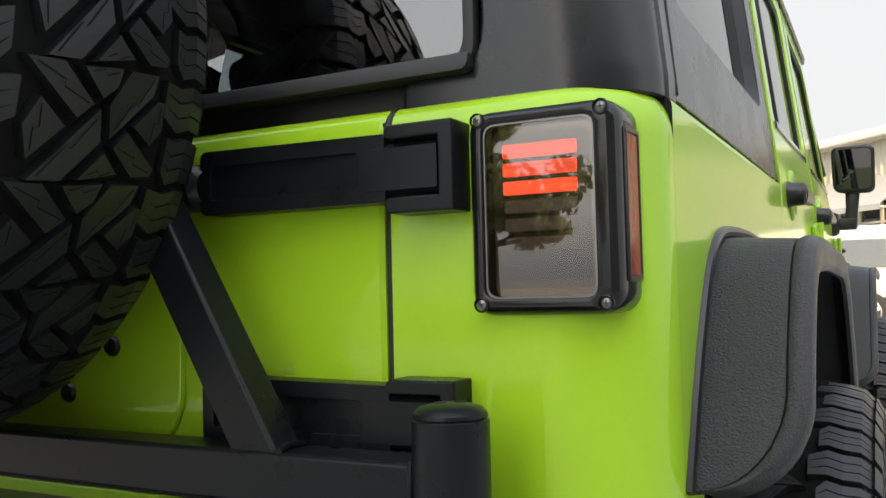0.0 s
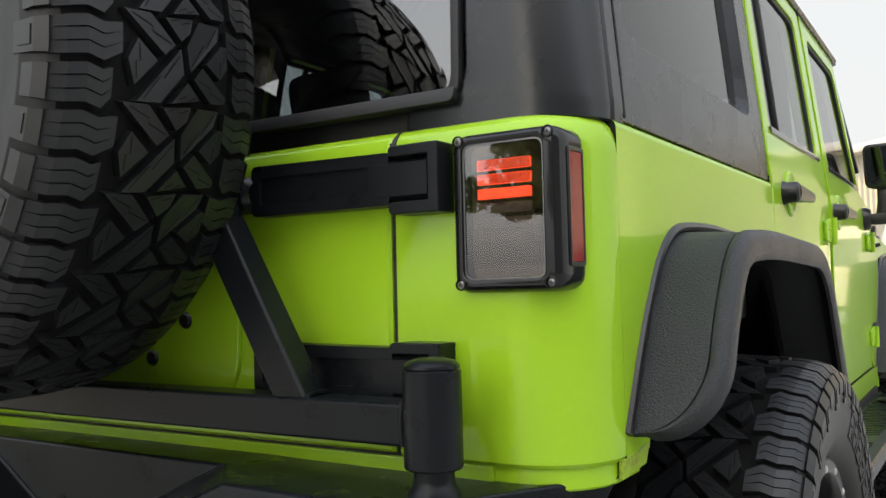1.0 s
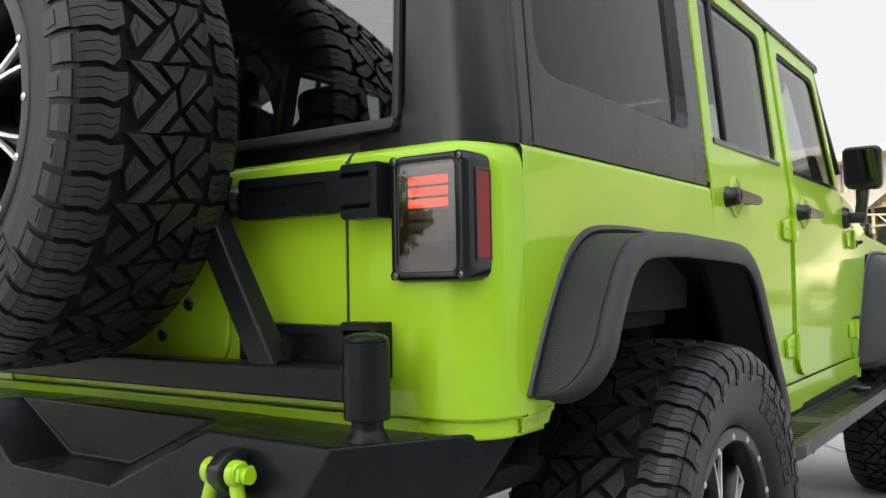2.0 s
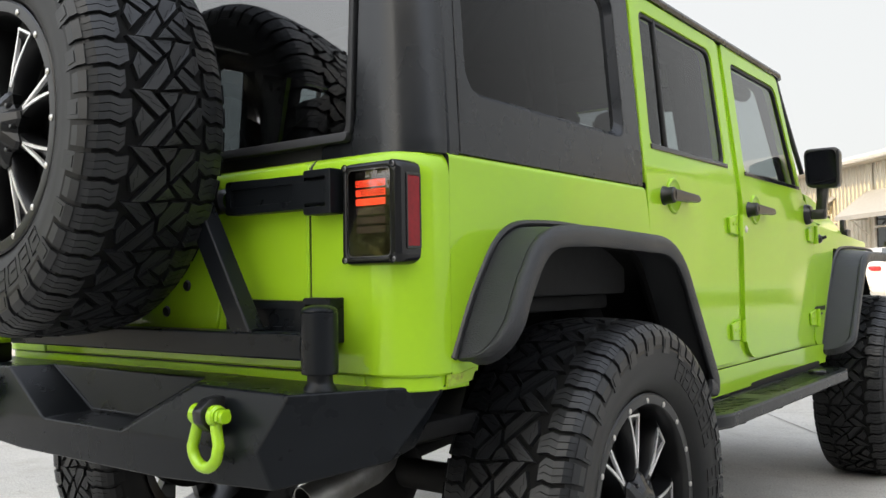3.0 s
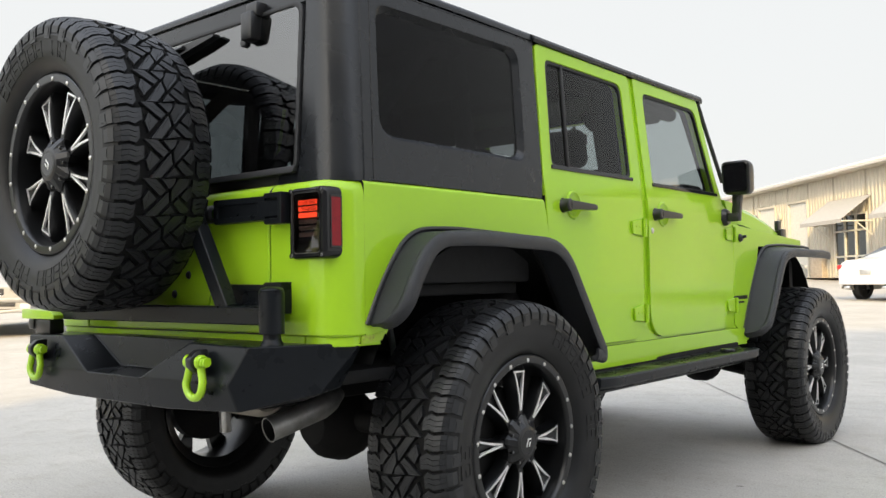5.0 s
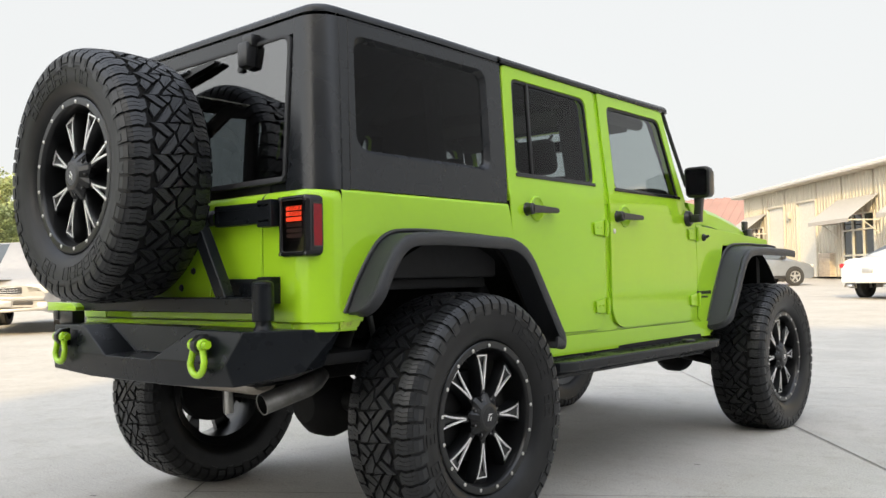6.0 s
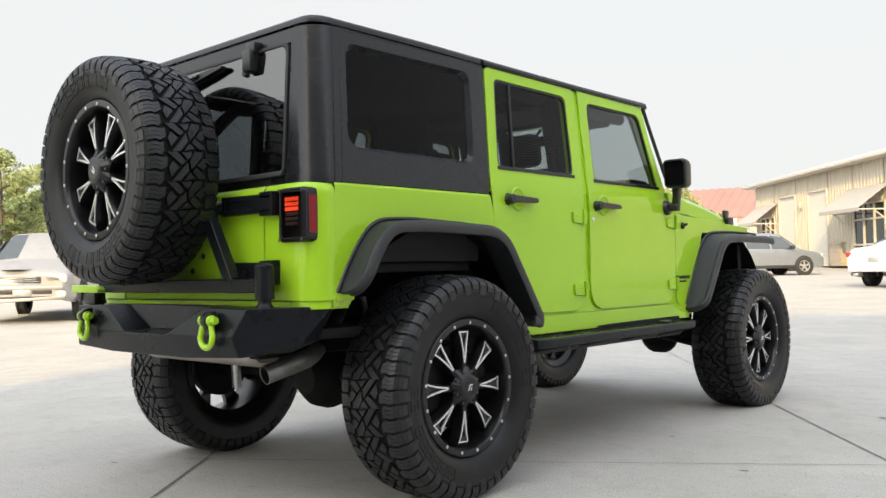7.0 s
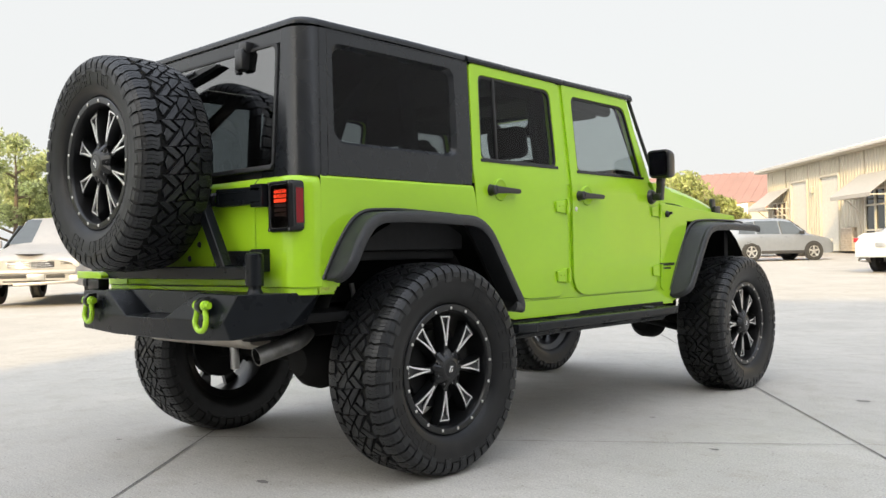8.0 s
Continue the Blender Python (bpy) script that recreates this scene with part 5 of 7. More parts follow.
# ---- windscreen, mirrors and front details
def build_front():
    w = hold("windscreen", car, "lime windscreen frame with clear glass")
    yf = lambda z: 2.055 - 0.30 * (z - 1.31)
    fn = lambda x, z, h: (x, yf(z) + h, z)
    o = rounded([(-0.735, 1.30), (0.735, 1.30), (0.672, 1.868), (-0.672, 1.868)], 0.03, 4)
    i = rounded([(-0.665, 1.37), (0.665, 1.37), (0.61, 1.815), (-0.61, 1.815)], 0.04, 4)
    fr = ring(o, i, fn, -0.03, 0.025, 0.008)
    fr.normal_update()
    for f in fr.faces:
        f.material_index = 1 if f.normal.y < -0.4 else 0
    part("frame", fr, [LIME, INTERIOR], w)
    p = part("glass_pane", pane([(x * 1.01, 1.59 + (z - 1.59) * 1.02) for x, z in i], fn, 0.008, 0.004), [TINT_FRONT, CLEARBACK], w, "clear glass", smooth=False)
    p.visible_shadow = False
    for s in (1, -1):
        br = tube([(s * 0.752, 2.040, 1.42), (s * 0.735, 2.012, 1.53), (s * 0.715, 1.980, 1.66), (s * 0.700, 1.950, 1.77), (s * 0.690, 1.930, 1.848), (s * 0.686, 1.905, 1.868)], 0.011, 8)
        part("light_bar_bracket", br, PLASTIC, w, "black light-bar bracket")
        part("bracket_foot", box(s * 0.672, s * 0.700, 1.885, 1.945, 1.858, 1.878, 0.006), PLASTIC, w)
    m1 = hold("interior_mirror", car, "rear-view mirror")
    part("mirror_shell", box(-0.115, 0.115, 1.80, 1.83, 1.675, 1.745, 0.012, 3), PLASTIC, m1)
    part("mirror_face", box(-0.108, 0.108, 1.796, 1.799, 1.682, 1.738, 0.0), MIRROR, m1)
    part("mirror_stalk", tube([(0, 1.82, 1.74), (0, 1.89, 1.80)], 0.010, 8), PLASTIC, m1)
    for s in (1, -1):
        m2 = hold("door_mirror", car, "black door mirror on round foot", pose(0.008 * s, -0.040, -0.026))
        sh = loft([[(s * (0.845 + x * k), y, 1.456 + z * k) for x, z in rounded([(-0.064, -0.085), (0.070, -0.092), (0.074, 0.090), (-0.068, 0.090)], 0.03, 4)] for y, k in ((1.985, 0.90), (1.990, 0.98), (2.00, 1.0), (2.04, 0.97), (2.075, 0.85), (2.095, 0.62), (2.10, 0.3))], True, True)
        part("mirror_housing", sh, PLASTIC, m2)
        gl = prism(rounded([(0.845 - 0.053, 1.456 - 0.070), (0.845 + 0.058, 1.456 - 0.077), (0.845 + 0.061, 1.456 + 0.076), (0.845 - 0.056, 1.456 + 0.076)], 0.022, 4), lambda x, z, h: (s * x, h, z), 1.9835, 1.986)
        part("mirror_glass", gl, MIRROR, m2, "mirror glass", smooth=False)
        arm = loft([[(s * (x + dx), 2.02 + dy, z) for dx, dy in ((-w, -0.016), (w, -0.016), (w, 0.018), (-w, 0.018))] for x, z, w in ((0.842, 1.38, 0.024), (0.838, 1.32, 0.020), (0.832, 1.27, 0.021), (0.832, 1.245, 0.020))], True, True)
        merge(arm, loft([[(s * x, 2.02 + dy, 1.262 + dz) for dy, dz in ((-0.02, -0.022), (0.02, -0.022), (0.022, 0.018), (-0.022, 0.018))] for x in (0.765, 0.80, 0.85)], True, True))
        part("mirror_arm", bevel(arm, 0.004), PLASTIC, m2)
        part("mirror_foot", merge(bmesh.new(), lathe([(0.0, 0.040), (0.034, 0.036), (0.042, 0.024), (0.044, 0.0)], 24), Matrix.Translation((s * 0.758, 2.02, 1.262)) @ pose(0, 0, 0, 0, 0, 0 if s > 0 else 180)), PLASTIC, m2)
    a = hold("aerial", car, "black aerial stub")
    part("aerial_base", merge(bmesh.new(), lathe([(0.0, 0.018), (0.012, 0.017), (0.020, 0.008), (0.021, 0.0)], 20), Matrix.Translation((xs(2.19, 1.14) - 0.004, 2.19, 1.140))), PLASTIC, a)
    part("aerial_stub", tube([(xs(2.19, 1.14), 2.19, 1.14), (xs(2.19, 1.14) + 0.030, 2.195, 1.148)], [0.010, 0.007], 10), PLASTIC, a)
    # model badge, kept as plain bars
    bd = hold("badge", car, "black model badge on the fender")
    for y0, n, z0, hgt, wd in ((2.085, 8, 0.826, 0.018, 0.0185), (2.105, 9, 0.806, 0.010, 0.0105)):
        for k in range(n):
            yy = y0 + k * wd * 1.32
            part("badge_bar", prism([(yy, z0), (yy + wd, z0), (yy + wd, z0 + hgt), (yy, z0 + hgt)], sidefn(1, -0.004), 0.0, 0.0022), BADGEBLACK, bd, smooth=False)


build_front()


# ---- side steps
def build_step(s):
    st = hold("side_step", car, "satin black side step with slotted tread")
    y0, y1 = 0.45, 2.10
    part("outer_rail", loft([[(s * (x + dx), y, z) for dx, z in ((-0.028, 0.592), (-0.004, 0.590), (0.002, 0.584), (0.002, 0.556), (-0.006, 0.548), (-0.028, 0.548))] for x, y in ((0.80, y0), (0.90, y0 + 0.05), (0.925, y0 + 0.14), (0.925, y1 - 0.14), (0.90, y1 - 0.04), (0.82, y1))], True, True), SATIN, st)
    y = y0 + 0.07
    while y < y1 - 0.06:
        wdt = 0.13 if 0.93 < y < 1.0 else 0.018
        part("tread_slat", loft([[(s * x, yy + (0.02 if x > 0.85 else 0), z) for x, z in ((0.79, 0.588), (0.902, 0.588), (0.902, 0.580), (0.79, 0.580))] for yy in (y, y + wdt)], True, True), SATIN, st, smooth=False)
        y += wdt + 0.017
    part("step_backing", box(s * 0.735, s * 0.785, y0, y1, 0.545, 0.612, 0.004), UNDER, st)
    part("inner_rail", box(s * 0.775, s * 0.80, y0, y1, 0.555, 0.590, 0.005), SATIN, st)
    part("main_tube", tube([(s * 0.80, y0 + 0.02, 0.535), (s * 0.80, y1 - 0.05, 0.535)], 0.026, 12), SATIN, st)
    for yy in (0.72, 1.10, 1.50, 1.90):
        part("support", tube([(s * 0.915, yy, 0.552), (s * 0.80, yy - 0.16, 0.525)], 0.009, 8), SATIN, st)
    part("end_knob", merge(bmesh.new(), lathe([(0.0, 0.604), (0.030, 0.603), (0.034, 0.598), (0.034, 0.586)], 20, "z"), Matrix.Translation((s * 0.85, 1.80, 0))), PLASTIC, st)


for s in (1, -1):
    build_step(s)


# ---- chassis
def build_chassis():
    c = hold("chassis", car, "black chassis, axles and exhaust")
    for s in (1, -1):
        part("frame_rail", box(s * 0.37, s * 0.44, -0.66, 3.25, 0.58, 0.70, 0.01), UNDER, c)
        part("shock_absorber", merge(tube([(s * 0.53, -0.09, 0.345), (s * 0.50, -0.12, 0.56)], 0.024, 14), tube([(s * 0.50, -0.12, 0.55), (s * 0.47, -0.15, 0.80)], 0.012, 8)), STEEL, c, "silver shock absorber")
        coil = [(s * 0.48 + 0.06 * math.cos(a * 0.5), 0.03 + 0.06 * math.sin(a * 0.5), 0.50 + a * 0.0042) for a in range(0, 74)]
        part("coil_spring", tube(coil, 0.008, 6), UNDER, c)
        part("control_arm", tube([(s * 0.50, 0.02, 0.38), (s * 0.42, 0.80, 0.52)], 0.024, 10), UNDER, c)
        part("front_control_arm", tube([(s * 0.50, 2.92, 0.38), (s * 0.40, 2.25, 0.52)], 0.024, 10), UNDER, c)
    part("rear_axle", tube([(-0.66, 0, 0.44), (0.66, 0, 0.44)], 0.042, 14), UNDER, c)
    part("differential", merge(bmesh.new(), lathe([(0.0, -0.16), (0.07, -0.15), (0.125, -0.09), (0.145, -0.02), (0.135, 0.04), (0.09, 0.10), (0.05, 0.16)], 20, "y"), Matrix.Translation((0.05, 0.02, 0.425))), UNDER, c)
    part("front_axle", tube([(-0.66, 2.947, 0.44), (0.66, 2.947, 0.44)], 0.042, 14), UNDER, c)
    part("front_differential", merge(bmesh.new(), lathe([(0.0, -0.14), (0.07, -0.13), (0.12, -0.06), (0.13, 0.02), (0.08, 0.10), (0.0, 0.13)], 18, "y"), Matrix.Translation((0.22, 2.95, 0.43))), UNDER, c)
    part("track_bar", tube([(-0.50, -0.06, 0.46), (0.42, -0.10, 0.62)], 0.018, 10), UNDER, c)
    part("fuel_tank", box(-0.34, 0.34, 0.35, 1.25, 0.50, 0.66, 0.03), UNDER, c)
    part("gearbox", box(-0.26, 0.26, 1.3, 2.2, 0.49, 0.66, 0.04), UNDER, c)
    part("crossmember", box(-0.44, 0.44, 1.62, 1.72, 0.50, 0.58, 0.02), UNDER, c)
    part("prop_shaft", tube([(0.05, 0.12, 0.45), (0.02, 1.4, 0.56)], 0.03, 12), UNDER, c)
    part("engine_mass", box(-0.36, 0.36, 2.3, 3.15, 0.60, 1.05, 0.05), UNDER, c)
    # silencer and tail pipe
    rows = []
    for x, k in ((-0.52, 0.7), (-0.50, 0.98), (-0.49, 1.0), (0.27, 1.0), (0.28, 0.98), (0.30, 0.70)):
        rows.append([(x, -0.52 + 0.085 * k * math.cos(2 * math.pi * j / 24), 0.588 + 0.058 * k * math.sin(2 * math.pi * j / 24)) for j in range(24)])
    part("silencer", loft(rows, True, True), SILENCER, c, "tarnished steel silencer")
    part("tail_pipe", tube([(0.36, -0.42, 0.612), (0.42, -0.38, 0.610), (0.465, -0.395, 0.598), (0.479, -0.430, 0.583), (0.480, -0.465, 0.568), (0.449, -0.640, 0.522)], [0.028, 0.029, 0.031, 0.034, 0.036, 0.037], 24, caps=False), EXHAUST, c, "angled steel tail pipe")
    part("pipe_inside", tube([(0.467, -0.54, 0.549), (0.449, -0.6395, 0.5222)], [0.033, 0.034], 24, caps=False), UNDER, c)
    part("pipe_rim", tube([(0.449 + 0.0355 * math.cos(a), -0.640 + 0.0355 * (-0.17 * math.cos(a) - 0.25 * math.sin(a)), 0.522 + 0.0355 * math.sin(a)) for a in [2 * math.pi * j / 24 for j in range(24)]], 0.0018, 6, closed=True), EXHAUST, c)


build_chassis()


# ---- cabin
def build_cabin():
    c = hold("cabin", car, "black cabin trim and seats")

    def seat(x, y, w):
        st = bmesh.new()
        merge(st, box(x - w / 2, x + w / 2, y - 0.05, y + 0.46, 0.82, 0.98, 0.05, 3))
        b = box(x - w / 2, x + w / 2, -0.07, 0.07, 0.0, 0.52, 0.05, 3)
        merge(st, b, Matrix.Translation((0, y - 0.04, 0.93)) @ Matrix.Rotation(radians(14), 4, "X"))
        h = box(x - 0.125, x + 0.125, -0.05, 0.05, 0.0, 0.19, 0.045, 3)
        merge(st, h, Matrix.Translation((0, y - 0.18, 1.45)) @ Matrix.Rotation(radians(10), 4, "X"))
        part("seat", st, INTERIOR, c, "black cloth seat")
    seat(0.36, 1.35, 0.50)
    seat(-0.36, 1.35, 0.50)
    seat(0.34, 0.42, 0.50)
    seat(-0.34, 0.42, 0.50)
    part("dashboard", box(-0.68, 0.68, 1.80, 2.02, 1.05, 1.41, 0.05, 3), INTERIOR, c)
    sw = [(-0.37 + 0.185 * math.cos(radians(a)), 1.67 - 0.08 * math.sin(radians(a)), 1.335 + 0.165 * math.sin(radians(a))) for a in range(0, 360, 15)]
    part("steering_wheel", tube(sw, 0.016, 8, closed=True), INTERIOR, c)
    part("steering_column", tube([(-0.37, 1.67, 1.335), (-0.37, 1.85, 1.25)], 0.05, 12), INTERIOR, c)
    for x in (-0.36, 0.36):
        part("sun_visor", prism(rounded([(x - 0.20, -0.08), (x + 0.20, -0.08), (x + 0.20, 0.08), (x - 0.20, 0.08)], 0.03, 3), lambda p, q, h: (p, 1.72 + q * 0.8 + h, 1.775 - q * 0.5 + h), 0.0, 0.016, 0.004), INTERIOR, c, "black cloth sun visor")
    # roll cage
    for s in (1, -1):
        part("roll_bar", tube([(s * 0.60, -0.45, 1.15), (s * 0.585, -0.30, 1.50), (s * 0.57, -0.05, 1.76), (s * 0.565, 0.3, 1.79), (s * 0.57, 1.1, 1.80), (s * 0.58, 1.85, 1.78)], 0.034, 10), INTERIOR, c)
        part("roll_hoop_leg", tube([(s * 0.58, 1.08, 1.79), (s * 0.66, 1.08, 1.2)], 0.034, 10), INTERIOR, c)
        part("roll_hoop_leg", tube([(s * 0.575, 0.1, 1.78), (s * 0.64, 0.1, 1.15)], 0.034, 10), INTERIOR, c)
    part("roll_bar_cross", tube([(-0.57, 1.08, 1.80), (0.57, 1.08, 1.80)], 0.034, 10), INTERIOR, c)
    part("roll_bar_cross", tube([(-0.57, 0.1, 1.79), (0.57, 0.1, 1.79)], 0.034, 10), INTERIOR, c)
    part("roll_bar_brace", tube([(0.05, 0.12, 1.77), (-0.28, -0.25, 1.20)], 0.028, 10), INTERIOR, c)
    part("roll_bar_brace", tube([(-0.05, 0.12, 1.77), (0.28, -0.25, 1.20)], 0.028, 10), INTERIOR, c)
    part("cargo_floor", box(-0.68, 0.68, -0.60, 0.3, 0.90, 0.94, 0.01), INTERIOR, c)
    for s in (1, -1):
        part("cargo_trim", box(s * 0.70, s * 0.735, -0.56, 0.30, 0.94, 1.30, 0.01), INTERIOR, c)
    part("headlining", box(-0.64, 0.64, -0.52, 1.86, 1.838, 1.846, 0.002), INTERIOR, c)


build_cabin()


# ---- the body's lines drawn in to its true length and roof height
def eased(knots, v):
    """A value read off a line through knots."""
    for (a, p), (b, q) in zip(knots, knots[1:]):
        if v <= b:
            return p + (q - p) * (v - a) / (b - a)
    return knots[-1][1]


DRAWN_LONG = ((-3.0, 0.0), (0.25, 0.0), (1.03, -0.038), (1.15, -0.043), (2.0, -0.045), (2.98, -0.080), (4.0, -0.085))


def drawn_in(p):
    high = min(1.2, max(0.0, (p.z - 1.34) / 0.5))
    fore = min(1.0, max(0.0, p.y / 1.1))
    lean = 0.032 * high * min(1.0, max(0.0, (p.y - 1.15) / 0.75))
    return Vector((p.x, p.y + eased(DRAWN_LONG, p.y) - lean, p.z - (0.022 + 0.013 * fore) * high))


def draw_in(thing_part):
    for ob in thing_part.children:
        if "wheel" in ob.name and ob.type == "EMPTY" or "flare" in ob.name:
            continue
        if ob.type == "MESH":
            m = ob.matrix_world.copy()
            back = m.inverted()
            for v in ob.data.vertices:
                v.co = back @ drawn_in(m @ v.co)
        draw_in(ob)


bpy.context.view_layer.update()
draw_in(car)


# ---------------------------------------------------------------- surroundings
CLAD = mat("cream_metal_cladding", (0.45, 0.42, 0.345), rough=0.5, vary=0.05, vscale=0.6)
CLADTRIM = mat("cream_trim", (0.49, 0.46, 0.39), rough=0.5)
DOORWHITE = mat("off_white_door", (0.57, 0.555, 0.50), rough=0.45)
AWNING = mat("grey_awning_canvas", (0.38, 0.37, 0.35), rough=0.8, vary=0.06)
REDROOF = mat("faded_red_metal_roof", (0.28, 0.165, 0.135), rough=0.55, vary=0.08, vscale=0.4)
BRICK = mat("pale_stone_block", (0.42, 0.36, 0.29), rough=0.85, vary=0.2, vscale=6)
GLASSDARK = mat("window_glass", (0.02, 0.025, 0.022), rough=0.04, spec=0.8)
GREYWALL = mat("grey_cladding", (0.44, 0.445, 0.455), rough=0.6, vary=0.06, vscale=0.7)
ROOFSHEET = mat("pale_roof_sheet", (0.55, 0.53, 0.49), rough=0.5)
SIGNWHITE = mat("white_sign_board", (0.72, 0.71, 0.68), rough=0.5)
SIGNINK = mat("sign_lettering", (0.36, 0.30, 0.27), rough=0.6)
BARK = mat("bark", (0.12, 0.09, 0.06), rough=0.9, vary=0.3, vscale=5, bump=0.6, bscale=20, bdist=0.02)


def leaf_mat(name, col):
    """Thin leaf: colour varied from leaf to leaf, some light passes through."""
    m = mat(name, col, rough=0.5, vary=0.35, vscale=0.9)
    n, l = m.node_tree.nodes, m.node_tree.links
    src = n["Principled BSDF"].inputs["Base Color"].links[0].from_socket
    geo = n.new("ShaderNodeNewGeometry")
    hsv = n.new("ShaderNodeHueSaturation")
    mp = n.new("ShaderNodeMapRange")
    mp.inputs[3].default_value, mp.inputs[4].default_value = 0.6, 1.5
    l.new(geo.outputs["Random Per Island"], mp.inputs[0])
    l.new(mp.outputs[0], hsv.inputs["Value"])
    l.new(src, hsv.inputs["Color"])
    l.new(hsv.outputs[0], n["Principled BSDF"].inputs["Base Color"])
    tr = n.new("ShaderNodeBsdfTranslucent")
    l.new(hsv.outputs[0], tr.inputs[0])
    mx = n.new("ShaderNodeMixShader")
    mx.inputs[0].default_value = 0.45
    l.new(n["Principled BSDF"].outputs[0], mx.inputs[1])
    l.new(tr.outputs[0], mx.inputs[2])
    l.new(mx.outputs[0], n["Material Output"].inputs[0])
    return m


LEAF = leaf_mat("tree_leaf", (0.36, 0.40, 0.18))
LEAF2 = leaf_mat("shrub_leaf", (0.36, 0.39, 0.15))
GRASS = mat("lawn_grass", (0.09, 0.13, 0.035), rough=0.9, vary=0.3, vscale=1.0)
JOINT = mat("joint_filler", (0.16, 0.152, 0.142), rough=0.9, vary=0.2)


def gpose(x, y, rz, dz=0.0):
    return pose(x, y, ground_z(x, y) + dz, 0, 0, rz)


def shade_building():
    """Two-storey workshop behind the camera, whose shadow covers the yard."""
    b = thing("workshop", "tall grey metal-clad workshop beside the yard", "building", pose(2.0, -14.7, 0, 0, 0, 33.5))
    H = 11.2
    part("wall", box(0, 34, -16, 0, -0.5, H, 0.02), GREYWALL, b)
    part("roof", box(-0.25, 34.2, -16.2, 0.25, H, H + 0.25, 0.02), ROOFSHEET, b)
    for k in range(3):
        part("shutter", box(4.5 + 8 * k, 8.5 + 8 * k, -0.02, 0.03, 0, 4.2, 0.01), DOORWHITE, b)
    return b


shade_building()


def slatted(x0, x1, z0, z1, y, step, depth, bm=None):
    """A ribbed metal sheet."""
    bm = bm or bmesh.new()
    row0, row1 = [], []
    x = x0
    while x < x1:
        for dx, dy in ((0, 0), (step * 0.6, 0), (step * 0.7, -depth), (step * 0.9, -depth)):
            row0.append((min(x + dx, x1), y + dy, z0))
            row1.append((min(x + dx, x1), y + dy, z1))
        x += step
    return merge(bm, loft([row0, row1]))


def awning(parent, x0, x1, z, drop, out):
    a = hold("awning", parent, "grey canvas awning on white brackets")
    part("canvas", thick(loft([[(x0, -0.02, z), (x0, -out, z - drop), (x0, -out, z - drop - 0.18)], [(x1, -0.02, z), (x1, -out, z - drop), (x1, -out, z - drop - 0.18)]]), 0.02), AWNING, a)
    for x in (x0 + 0.03, x1 - 0.03):
        part("bracket", merge(tube([(x, -0.02, z - drop - 0.1), (x, -out + 0.03, z - drop - 0.1)], 0.035, 8), tube([(x, -0.02, z - drop - 0.75), (x, -out * 0.55, z - drop - 0.1)], 0.03, 8)), DOORWHITE, a)


